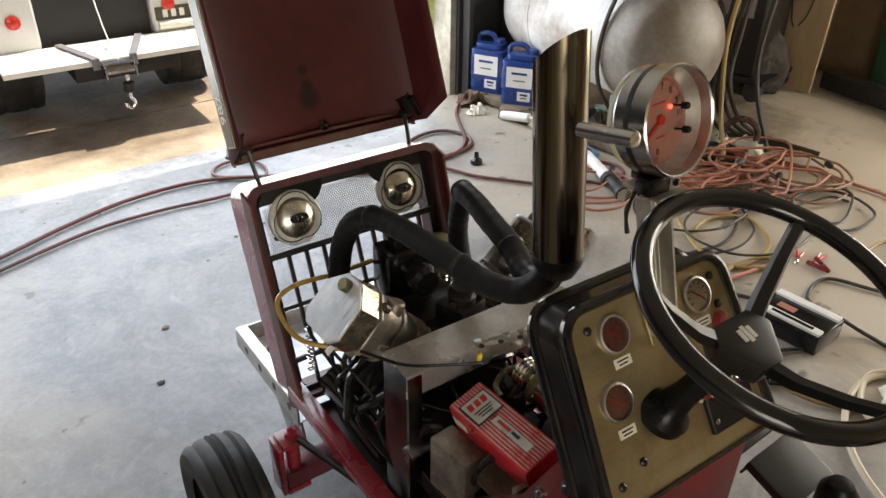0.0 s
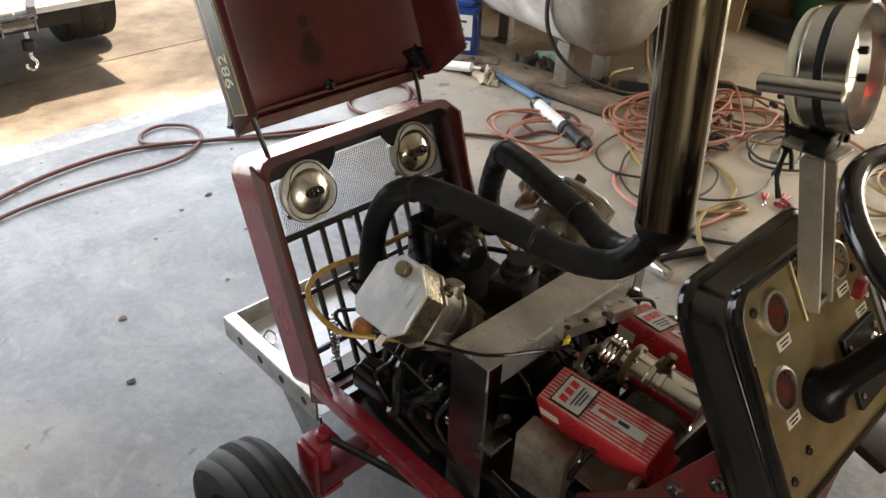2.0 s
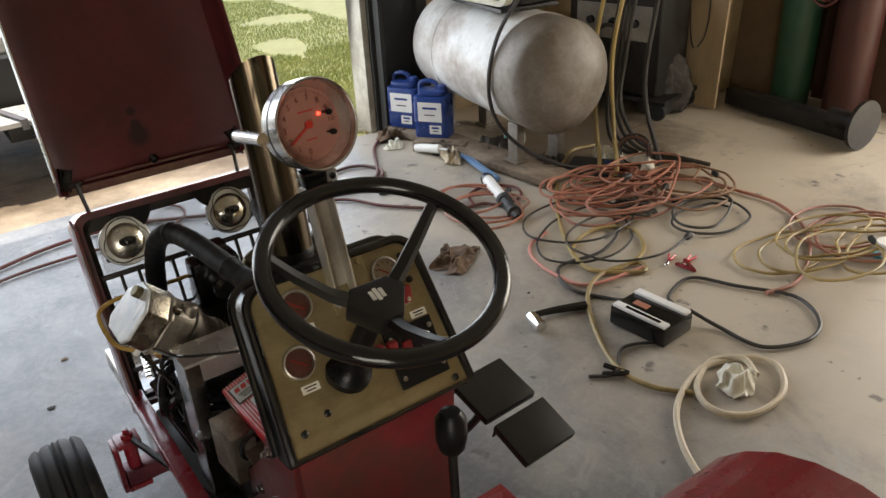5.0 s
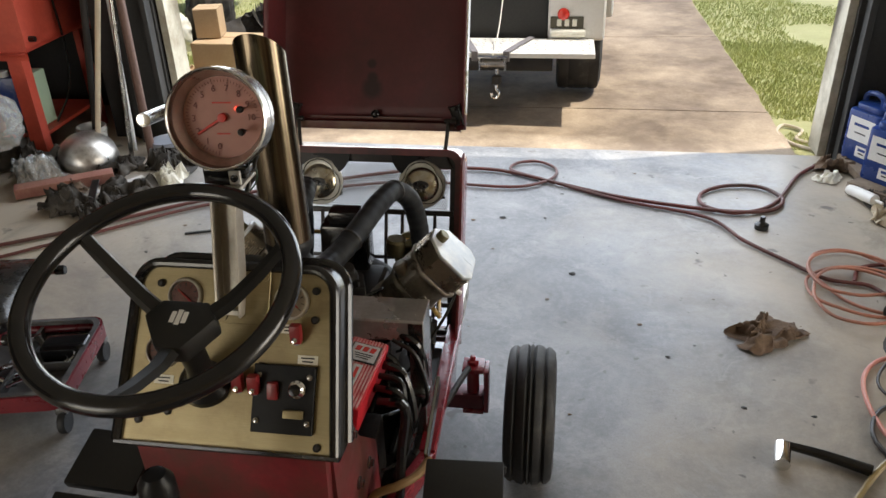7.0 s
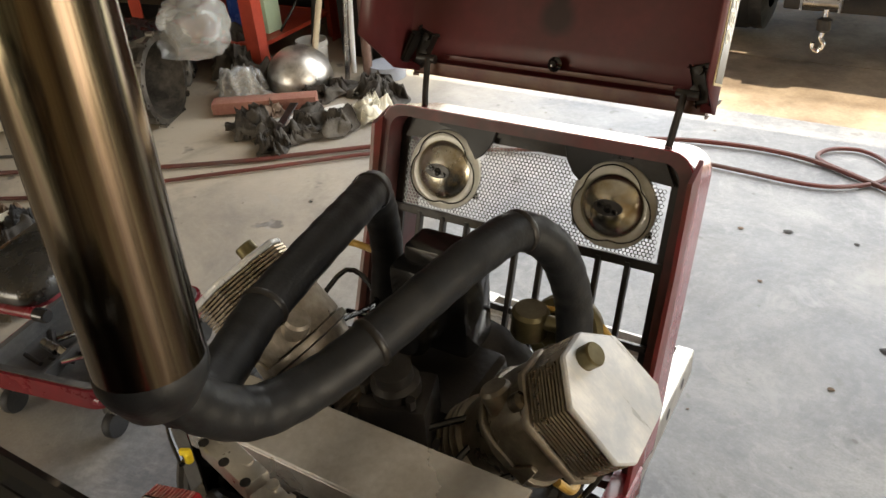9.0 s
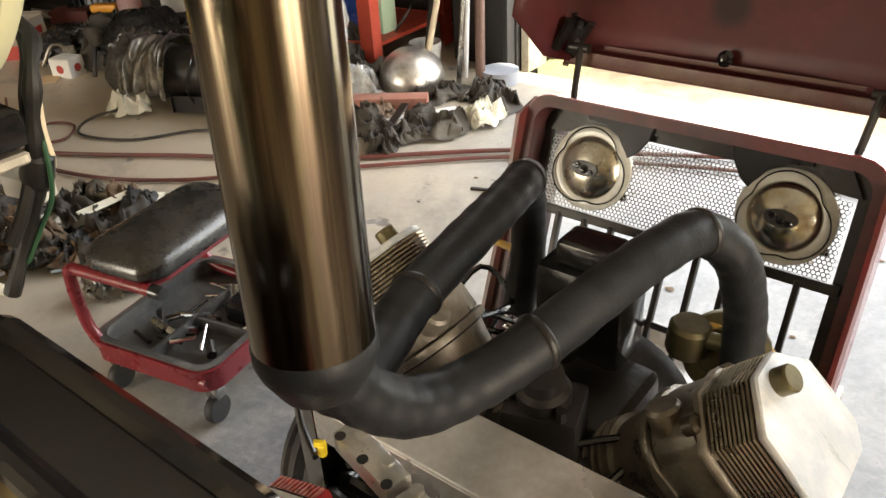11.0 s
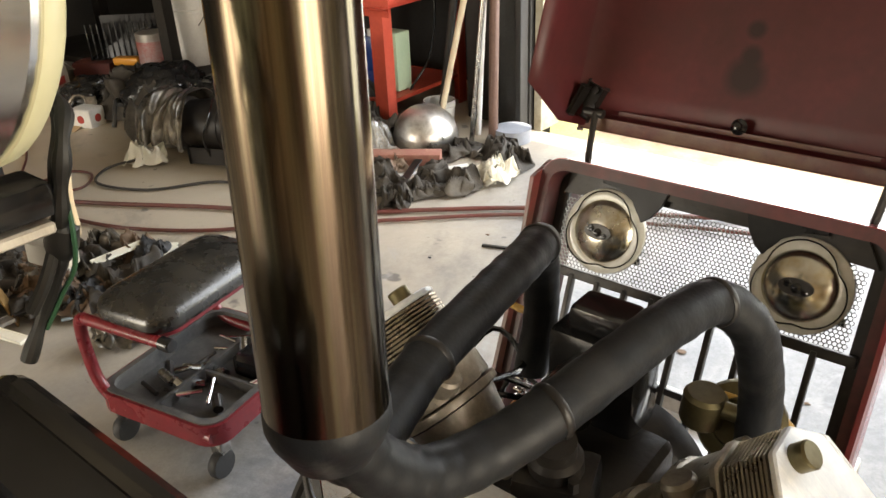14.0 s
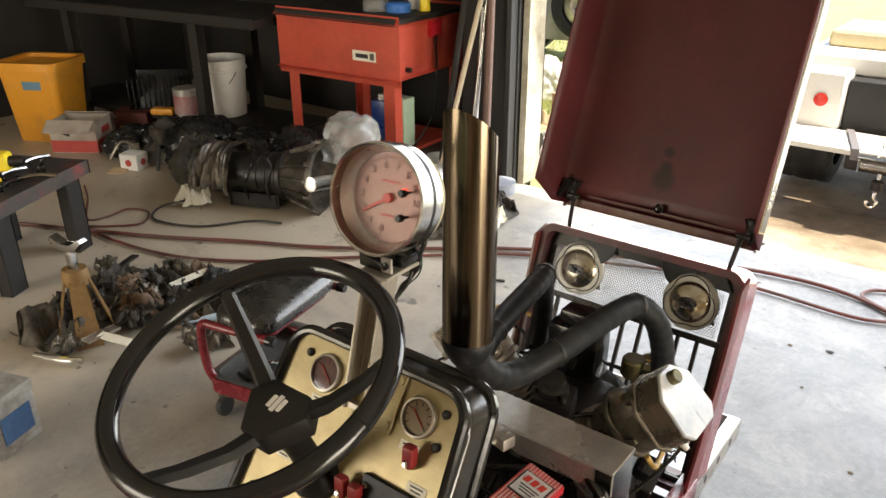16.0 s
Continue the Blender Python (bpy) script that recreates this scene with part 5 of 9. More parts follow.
pod_m = Matrix(((1, pu.x, 0, PC.x), (0, pu.y, -1, PC.y + 0.062), (0, pu.z, 0.18, PC.z - 0.024), (0, 0, 0, 1)))
pod = part("dash_pod", prism(B(), trap(0.312, 0.340, 0.146, -0.125, 0.04), 0.064, pod_m, 0.014, 5, True), M_POD, tractor, "glossy black dash surround")
panel = part("dash_panel", prism(B(), trap(0.300, 0.328, 0.139, -0.123, 0.03), 0.003, PM @ Matrix.Translation((0, 0, 0.0)), 0.0005, 1), M_PANEL, pod, "brushed gold-toned steel dash panel")
bm = B()
ring_prism(bm, trap(0.312, 0.340, 0.147, -0.127, 0.04), trap(0.298, 0.326, 0.138, -0.1225, 0.029), 0.012, PM @ Matrix.Translation((0, 0, -0.004)))
part("pod_rim", bm, M_POD, pod)
lip = trap(0.305, 0.334, 0.143, -0.122, 0.038)
part("pod_lip", tube(B(), [PM @ Vector((x, y, 0.006)) for x, y in lip[-1:] + lip[:-1]], 0.0075, 10, 0), M_BLACK, pod)
part("pod_lip", tube(B(), [pod_m @ Vector((x, y, 0.008)) for x, y in lip[-1:] + lip[:-1]], 0.010, 10, 0), M_BLACK, pod)


def gauge(px_, py_, r, face_mat):
    m = PM @ Matrix.Translation((px_, py_, 0.003))
    gz = part("gauge", lathe(B(), [(r * 0.86, 0.002), (r * 0.88, 0.007), (r * 0.98, 0.006), (r * 1.04, 0.003), (r * 1.04, 0.0), (r * 0.8, 0.0)], m, 32, False), M_ALU, pod, "round gauge with dull metal bezel")
    part("dial", lathe(B(), [(r * 0.83, 0.002), (0, 0.0022)], m, 32, False), face_mat, gz)
    part("pointer", box(B(), (0.002, r * 1.1, 0.0008), (0, 0, 0), m @ Matrix.Translation((0, 0, 0.004)) @ Matrix.Rotation(0.9, 4, "Z")), M_DIALR, gz)
    bm_ = B()
    for k in range(9):
        a = radians(-130 + 32 * k)
        box(bm_, (0.0012, 0.005, 0.0006), (0, 0, 0), m @ Matrix.Rotation(a, 4, "Z") @ Matrix.Translation((0, r * 0.66, 0.0032)))
    part("dial_marks", bm_, M_BLACKP, gz)
    part("gauge_glass", lathe(B(), [(r * 0.88, 0.0052), (0, 0.0058)], m, 24, False), M_GLASS, gz)


M_GFACE = surf("gauge_face", (0.55, 0.47, 0.36), (0.64, 0.55, 0.43), 0.5, bump=0)
M_GDARK = surf("red_gauge_face", (0.12, 0.035, 0.025), (0.22, 0.08, 0.055), 0.4, bump=0)
gauge(-0.076, 0.095, 0.026, M_GDARK)
gauge(0.088, 0.095, 0.026, M_GFACE)
gauge(-0.104, 0.012, 0.026, M_GDARK)
for lx, ly in ((-0.073, 0.056), (-0.10, -0.030), (0.088, 0.055), (0.118, 0.012)):
    lb = part("dash_label", box(B(), (0.030, 0.013, 0.0008), (0, 0, 0), PM @ Matrix.Translation((lx, ly, 0.0036))), M_LABEL, pod)
    for j in range(2):
        part("print_bar", box(B(), (0.020 - 0.004 * j, 0.002, 0.0005), (0, 0, 0), PM @ Matrix.Translation((lx, ly + 0.0025 - 0.005 * j, 0.0043))), M_BLACKM, lb)
for lx, ly in ((-0.115, 0.112), (0.124, 0.112), (-0.135, -0.091), (-0.09, -0.076), (0.14, -0.112), (0.125, 0.07)):
    part("panel_screw", lathe(B(), [(0.006, 0), (0.006, 0.003), (0.003, 0.005), (0, 0.005)], PM @ Matrix.Translation((lx, ly, 0.003)), 10), M_BLACKM, pod)
# switch plate
sw = part("switch_plate", box(B(), (0.092, 0.098, 0.008), (0, 0, 0), PM @ Matrix.Translation((0.087, -0.046, 0.007)), 0.001, 1), M_SATIN, pod, "dark switch plate with red toggle guards")


def toggle(px_, py_):
    m = PM @ Matrix.Translation((px_, py_, 0.006))
    t = part("toggle_switch", lathe(B(), [(0.008, 0), (0.008, 0.006), (0.004, 0.008), (0.004, 0.018), (0, 0.019)], m, 12), M_CHROME, pod)
    part("red_guard", box(B(), (0.017, 0.030, 0.014), (0, 0, 0), m @ Matrix.Translation((0, 0.010, 0.012)) @ Matrix.Rotation(0.5, 4, "X"), 0.004), M_GUARD, t, "red flip-up switch guard")


for kx, ky in ((0.072, -0.012), (0.104, -0.012), (0.072, -0.078), (0.104, -0.078)):
    part("plate_screw", lathe(B(), [(0.0045, 0), (0.0045, 0.002), (0.002, 0.003), (0, 0.003)], PM @ Matrix.Translation((kx - 0.001 + (0.022 if kx > 0.09 else -0.022), ky, 0.011)), 10), M_STEEL, sw)
kb = part("start_button", lathe(B(), [(0.013, 0), (0.013, 0.004), (0.010, 0.006), (0.010, 0.011), (0.008, 0.013), (0, 0.013)], PM @ Matrix.Translation((0.108, -0.030, 0.011)), 22), M_CHROME, sw, "chrome ringed push button")
part("button_cap", lathe(B(), [(0.0085, 0.0), (0.0085, 0.003), (0, 0.004)], PM @ Matrix.Translation((0.108, -0.030, 0.0235)), 18), M_BLACK, kb)
part("rocker_switch", box(B(), (0.016, 0.026, 0.010), (0, 0, 0), PM @ Matrix.Translation((0.072, -0.034, 0.014)) @ Matrix.Rotation(0.25, 4, "X"), 0.003), M_GUARD, sw, "dark red rocker switch")
part("rocker_switch", box(B(), (0.030, 0.012, 0.007), (0, 0, 0), PM @ Matrix.Translation((0.104, -0.066, 0.013)), 0.002), M_PANEL, sw, "brassy tag on the switch plate")
toggle(0.102, 0.040)
toggle(0.020, -0.034)
toggle(0.044, -0.036)

# mounting plate for the tachometer post
bm = B()
box(bm, (0.075, 0.080, 0.005), (0, 0, 0), PM @ Matrix.Translation((0.018, 0.098, 0.006)), 0.001, 1)
for x in (-0.012, 0.048):
    for y in (0.068, 0.128):
        lathe(bm, [(0.006, 0), (0.006, 0.004), (0, 0.004)], PM @ Matrix.Translation((x, y, 0.008)), 8)
part("post_plate", bm, M_PANEL, pod)
PB, PT = Vector((0.004, -0.878, 0.888)), Vector((0.004, -0.826, 1.072))
pm = along(PB, PT)
Lp = (PT - PB).length
bm = B()
prism(bm, [(-0.019, -0.014), (0.019, -0.014), (0.019, 0.014), (0.0155, 0.014), (0.0155, -0.0105), (-0.0155, -0.0105), (-0.0155, 0.014), (-0.019, 0.014)], Lp, pm, 0.0008, 1)
box(bm, (0.046, 0.064, 0.005), (0.012, -0.818, 1.0755), None, 0.001, 1)
box(bm, (0.036, 0.030, 0.005), (0, 0, 0), pm @ Matrix.Translation((0, -0.006, 0.006)), 0.001, 1)
part("tachometer_post", bm, M_POST, tractor, "flat aluminium post")

# tachometer
TC = Vector((0.0115, -0.8235, 1.170))
tn = Vector((0.08, -0.968, 0.24)).normalized()
tm = Matrix.Translation(TC) @ tn.to_track_quat("Z", "Y").to_matrix().to_4x4()
R2 = 0.069
tach = part("tachometer", lathe(B(), [(0.0, -0.038), (0.055, -0.037), (R2 - 0.006, -0.034), (R2 - 0.005, -0.030), (R2 - 0.002, -0.028), (R2 - 0.002, -0.014)], tm, 48, False), M_TACH, tractor, "large silver racing tachometer with white face")
part("back_cap", lathe(B(), [(0.0, -0.047), (0.045, -0.0465), (0.058, -0.045), (0.0620, -0.042), (0.0642, -0.0355), (0.0642, -0.034), (0.062, -0.033)], tm, 40, False), M_CAP, tach, "cream moulded back cap")
part("shell_front", lathe(B(), [(R2 - 0.002, -0.006), (R2, -0.004), (R2, 0.018), (R2 - 0.002, 0.020), (R2 - 0.004, 0.018), (R2 - 0.004, -0.014)], tm, 48, False), M_TACH, tach)
part("rubber_band", lathe(B(), [(R2 - 0.004, -0.0145), (R2 - 0.0018, -0.0138), (R2 - 0.0018, -0.0065), (R2 - 0.004, -0.006)], tm, 48, False), M_HUB, tach)
td = tm @ Matrix.Translation((0, 0, -0.013))
part("dial", lathe(B(), [(0.0555, 0.0), (0, 0.0006)], td, 48, False), M_DIAL, tach, "pale dial with red print")
part("inner_cone", lathe(B(), [(R2 - 0.0042, 0.016), (0.0555, -0.001)], td, 48, False), M_ALU, tach)
part("dial_glass", lathe(B(), [(R2 - 0.004, 0.017), (0, 0.018)], td, 48, False), M_THIN, tach)
bm = B()
for k in range(51):
    a = radians(150 - 5.2 * k + 20)
    ln = 0.007 if k % 5 == 0 else 0.0035
    box(bm, (0.0007, ln, 0.0006), (0, 0, 0), td @ Matrix.Rotation(a, 4, "Z") @ Matrix.Translation((0, 0.0495, 0.0014)))
part("dial_marks", bm, M_DIALK, tach)
for k in range(11):
    a = radians(150 - 26 * k + 20)
    m = td @ Matrix.Rotation(a, 4, "Z") @ Matrix.Translation((0, 0.0400, 0.0016)) @ Matrix.Rotation(-a, 4, "Z")
    words("dial_numeral", str(k), 0.0125, m, M_DIALK, tach, 0.0003)
part("dial_bar", box(B(), (0.026, 0.0018, 0.0006), (0, 0, 0), td @ Matrix.Translation((0, 0.02, 0.0016))), M_DIALR, tach)
part("dial_bar", box(B(), (0.018, 0.0018, 0.0006), (0, 0, 0), td @ Matrix.Translation((0, -0.022, 0.0016))), M_DIALR, tach)
part("needle", box(B(), (0.0032, 0.046, 0.0012), (0, 0, 0), td @ Matrix.Rotation(radians(122), 4, "Z") @ Matrix.Translation((0, 0.018, 0.004)), 0.0005, 1), M_DIALR, tach, "red needle")
part("needle_hub", lathe(B(), [(0.006, 0), (0.006, 0.006), (0, 0.007)], td, 16), M_DIALR, tach)
for dx, dy in ((0.030, 0.012), (0.030, -0.018)):
    part("push_button", lathe(B(), [(0.0016, 0), (0.0016, 0.012), (0.0046, 0.013), (0.0048, 0.020), (0.0038, 0.022), (0, 0.0222)], td @ Matrix.Translation((dx, dy, 0.001)), 16), M_SATIN, tach)
part("warning_light", lathe(B(), [(0.0028, 0), (0.0028, 0.003), (0, 0.004)], td @ Matrix.Translation((0.021, 0.012, 0.001)), 10), M_LED, tach, "lit red warning light")
# shift-light tube on its flank
p0, p1 = Vector((-0.0805, -0.8560, 1.177)), Vector((-0.0860, -0.7770, 1.164))
part("shift_light", lathe(B(), [(0.0, -0.002), (0.0095, 0), (0.0095, 0.082), (0, 0.083)], along(p0, p1), 20), M_TACH, tach, "small silver shift-light tube")
bm = B()
box(bm, (0.040, 0.026, 0.024), (0.000, -0.826, 1.090), None, 0.003)
box(bm, (0.026, 0.036, 0.014), (0.020, -0.800, 1.086), None, 0.003)
part("clamp_block", bm, M_BLACK, tach)
part("clamp_plate", box(B(), (0.017, 0.004, 0.020), (0.026, -0.838, 1.090), None, 0.001, 1), M_ALU, tach, "bright drilled clamp plate")
part("clamp_bolt", lathe(B(), [(0.0052, 0), (0.0052, 0.004), (0.003, 0.005), (0, 0.005)], along((0.026, -0.8395, 1.090), (0.026, -0.86, 1.092)), 12), M_BLACK, tach)

part("tach_loom", tube(B(), [(0.000, -0.766, 1.122), (0.026, -0.768, 1.118), (0.037, -0.776, 1.108), (0.034, -0.780, 1.090), (0.027, -0.782, 1.070), (0.018, -0.784, 1.050), (0.004, -0.788, 1.030), (-0.002, -0.800, 1.005)], lambda t: 0.0032 + 0.0006 * math.sin(t * 40), 10, 6), M_HUB, tach, "black taped wire loom")
part("tach_loom", tube(B(), [(0.004, -0.764, 1.130), (0.020, -0.768, 1.112), (0.018, -0.774, 1.092), (0.022, -0.780, 1.072), (0.022, -0.790, 1.052), (0.016, -0.798, 1.036)], 0.0028, 8, 6), M_HUB, tach)
part("tape_wrap", lathe(B(), [(0.003, -0.010), (0.0062, -0.007), (0.0068, 0.004), (0.005, 0.010), (0.003, 0.012)], along((0.024, -0.781, 1.066), (0.014, -0.784, 1.044)), 14), M_HUB, tach)
part("tach_lead", tube(B(), [(0.024, -0.774, 1.098), (0.034, -0.780, 1.074), (0.028, -0.781, 1.054), (0.012, -0.783, 1.036), (0.002, -0.790, 1.018)], 0.0011, 6, 6), M_GREENP, tach, "thin green lead")
part("tach_lead", tube(B(), [(0.028, -0.772, 1.104), (0.031, -0.777, 1.084), (0.026, -0.776, 1.066), (0.010, -0.778, 1.056)], 0.0018, 6, 6), M_BEIGE, tach, "thin tan lead")
part("wire_connector", box(B(), (0.020, 0.010, 0.010), (0.004, -0.779, 1.052), pose(0, 0, 0, 0, 6, 20), 0.0015), M_BATT, tach, "pale plastic wire connector")

# steering column and wheel: dished, three spokes
WC = Vector((-0.006, -1.031, 1.029))
wn_ = Vector((0.0, -0.345, 0.938)).normalized()
wm = Matrix.Translation(WC) @ wn_.to_track_quat("Z", "Y").to_matrix().to_4x4()
DISH = -0.090
hub_c = wm @ Vector((0, 0, DISH))
part("steering_column", lathe(B(), [(0.038, 0), (0.038, 0.012), (0.032, 0.018), (0.022, 0.03), (0.018, 0.06), (0.018, 0.14), (0.0, 0.14)], along((-0.032, -0.925, 0.795), hub_c), 28), M_SATIN, tractor)
bm = B()
RW = 0.163
line = [wm @ Vector((RW * math.cos(2 * math.pi * k / 72), RW * math.sin(2 * math.pi * k / 72), 0)) for k in range(73)]
tube(bm, line, 0.0125, 16, 0, False)
wheel = part("steering_wheel", bm, M_BLACK, tractor, "glossy black three-spoke steering wheel")
for a in (150, 30, 270):
    bm = B()
    m = wm @ Matrix.Rotation(radians(a), 4, "Z")
    secs = []
    for t in (0.0, 0.35, 0.7, 1.0):
        x = 0.02 + (RW - 0.02) * t
        z = DISH * (1 - t ** 1.5) + 0.004
        w = 0.0135 - 0.004 * t
        secs.append([bm.verts.new(m @ Vector((x, yy, z + zz))) for yy, zz in ((-w, -0.005), (-w * 0.6, 0.006), (w * 0.6, 0.006), (w, -0.005), (0, -0.011))])
    for p, q in zip(secs, secs[1:]):
        for k in range(5):
            bm.faces.new((p[k], p[(k + 1) % 5], q[(k + 1) % 5], q[k]))
    bm.faces.new(secs[0][::-1]), bm.faces.new(secs[-1])
    part("spoke", bm, M_HUB, wheel)
hubp = [(0.050 * math.cos(radians(a)), 0.044 * math.sin(radians(a))) for a in (10, 50, 130, 170, 250, 290)]
part("hub", prism(B(), hubp, 0.034, wm @ Matrix.Translation((0, 0, DISH - 0.014)), 0.006, 2), M_HUB, wheel)
em = wm @ Matrix.Translation((0, 0.006, DISH + 0.0206))
for k in range(3):
    part("emblem_bar", box(B(), (0.0062, 0.017 if k != 1 else 0.023, 0.001), (0, 0, 0), em @ Matrix.Translation((-0.008 + 0.008 * k, 0, 0))), M_WHITE, wheel)

# pedestal, frame, tunnel
bm = B()
prism(bm, [(-0.15, 0.0), (0.15, 0.0), (0.135, -0.40), (-0.135, -0.40)], 0.10, Matrix(((1, 0, 0, 0), (0, 0, -1, -0.86), (0, 1, 0, 0.715), (0, 0, 0, 1))), 0.006)
part("pedestal", bm, M_PED, tractor, "red sheet-metal pedestal below the dash")
for s in (-1, 1):
    bm = B()
    prism(bm, [(-0.94, 0.745), (-0.885, 0.765), (-0.80, 0.60), (-0.70, 0.50), (-0.69, 0.34), (-0.94, 0.32)], 0.006, Matrix(((0, 0, 1, s * 0.15 - 0.003), (1, 0, 0, 0), (0, 1, 0, 0), (0, 0, 0, 1))))
    sg = part("side_gusset", bm, M_PED, tractor)
    for gy, gz_ in ((-0.889, 0.695), (-0.894, 0.738), (-0.840, 0.640), (-0.83, 0.52), (-0.76, 0.50)):
        part("gusset_bolt", lathe(B(), [(0.0115, 0), (0.0115, 0.003), (0.007, 0.004), (0.007, 0.009), (0, 0.010)], along((s * 0.153, gy, gz_), (s * 0.16, gy, gz_)), 12), M_STEEL, sg)
    bm = B()
    box(bm, (0.034, 0.46, 0.006), (s * 0.228, -0.36, 0.375), None, 0.0025)
    box(bm, (0.006, 0.46, 0.034), (s * 0.241, -0.36, 0.362), None, 0.0025)
    box(bm, (0.006, 0.30, 0.055), (s * 0.19, -0.72, 0.342), Matrix.Rotation(s * -0.33, 4, "Z"), 0.002)
    box(bm, (0.03, 0.30, 0.006), (s * 0.185, -0.72, 0.37), Matrix.Rotation(s * -0.33, 4, "Z"), 0.002)
    part("frame_rail", bm, M_RED, tractor)
bm = B()
box(bm, (0.19, 0.9, 0.22), (0, -1.38, 0.36), None, 0.02, 3, 0.9)
part("tunnel", bm, surf("dusty_tunnel", (0.20, 0.13, 0.08), (0.30, 0.2, 0.12), 0.7, c3=(0.3, 0.04, 0.04), spot=0.6), tractor, "dusty brown transmission tunnel")
for s in (-1, 1):
    for k in range(2):
        bm = B()
        px0 = 0.335 if s > 0 else -0.297
        tilt = pose(px0 + 0.008 * k * s, -0.832 - 0.118 * k, 0.522 - 0.034 * k, 16 + 5 * k, 0, 3 * s)
        box(bm, (0.135, 0.112 - 0.012 * k, 0.020), (0, 0, 0), tilt, 0.005)
        box(bm, (0.137, 0.005, 0.024), (0, 0.055 - 0.006 * k, 0.0), tilt, 0.002, 1)
        part("foot_pedal", bm, M_HUB, tractor, "worn black rubber foot pedal")
    part("pedal_arm", tube(B(), [(s * 0.30, -0.86, 0.52), (s * 0.27, -0.80, 0.42), (s * 0.2, -0.72, 0.34)], 0.009, 10, 4), M_BLACKM, tractor)
    bm = B()
    box(bm, (0.16, 0.30, 0.006), (s * 0.24, -1.02, 0.30), None, 0.002)
    part("footboard", bm, M_RED, tractor)
bm = B()
tube(bm, [(0.0, -1.16, 0.46), (0.004, -1.155, 0.65), (0.006, -1.15, 0.79)], 0.007, 10, 4)
lv = part("gear_lever", bm, M_BLACKM, tractor)
part("lever_knob", lathe(B(), [(0.012, -0.03), (0.019, -0.02), (0.023, 0.0), (0.022, 0.03), (0.014, 0.042), (0, 0.045)], Matrix.Translation((0.006, -1.15, 0.80)), 20), M_SATIN, lv)

# black hoses and leads hanging down beside the engine
rnd = random.Random(17)
for k in range(9):
    y = -0.46 - 0.03 * k
    x = 0.20 + rnd.uniform(-0.03, 0.02)
    part("loom_hose", tube(B(), [(x - 0.05, y, 0.64 - 0.006 * k), (x, y - 0.02, 0.60), (x + rnd.uniform(-0.01, 0.02), y + rnd.uniform(-0.05, 0.03), 0.50), (x - 0.01, y + rnd.uniform(-0.06, 0.03), 0.42), (x - 0.03, y, 0.35)], rnd.choice([0.004, 0.006, 0.009]), 8, 5), M_BLACK if k % 3 else M_BLACKM, tractor)
part("copper_line", tube(B(), [(0.252, -0.69, 0.450), (0.235, -0.735, 0.452), (0.205, -0.765, 0.452), (0.165, -0.78, 0.44), (0.150, -0.79, 0.40)], 0.0085, 10, 5), M_RUST, tractor, "copper coloured pipe")
bm = B()
prism(bm, [(-0.0035, -0.09), (0.0035, -0.09), (0.0035, 0.09), (-0.0035, 0.09)], 0.034, pose(0.246, -0.60, 0.462, 16, 0, 0), 0.001, 1)
part("rail_strip", bm, M_STEEL, tractor, "bare steel strip along the frame")

for k in range(10):
    y = -0.26 - 0.028 * k
    x = -0.185 + rnd.uniform(-0.02, 0.03)
    part("loom_hose", tube(B(), [(x + 0.06, y, 0.55 - 0.008 * k), (x + 0.01, y - 0.02, 0.52), (x + rnd.uniform(-0.01, 0.02), y + rnd.uniform(-0.06, 0.03), 0.45), (x + 0.01, y + rnd.uniform(-0.08, 0.03), 0.40), (x + 0.03, y - 0.08, 0.345)], rnd.choice([0.004, 0.006, 0.010]), 8, 5), M_BLACK if k % 3 else M_BLACKM, tractor)
for s in (-1, 1):
    # tray spring, starter box and nuts beside the crankcase
    part("return_spring", tube(B(), [(s * 0.185 + 0.009 * math.cos(k * 1.26), -0.135 + 0.009 * math.sin(k * 1.26), 0.40 + 0.0022 * k) for k in range(56)], 0.002, 6, 1), M_CHROME, tractor)
    bm = B()
    box(bm, (0.055, 0.085, 0.06), (s * 0.165, -0.24, 0.41), pose(0, 0, 0, 12, s * 14, 8), 0.008, 3)
    box(bm, (0.03, 0.05, 0.02), (s * 0.170, -0.24, 0.448), pose(0, 0, 0, 12, s * 14, 8), 0.004, 2)
    part("starter_box", bm, M_BLACK, tractor)
    for k in range(4):
        part("hex_nut", lathe(B(), [(0.008, 0), (0.008, 0.007), (0.004, 0.008), (0.004, 0.014), (0, 0.014)], Matrix.Translation((s * (0.15 + 0.016 * (k % 2)), -0.36 - 0.03 * k, 0.43)), 6), M_CHROME, tractor)

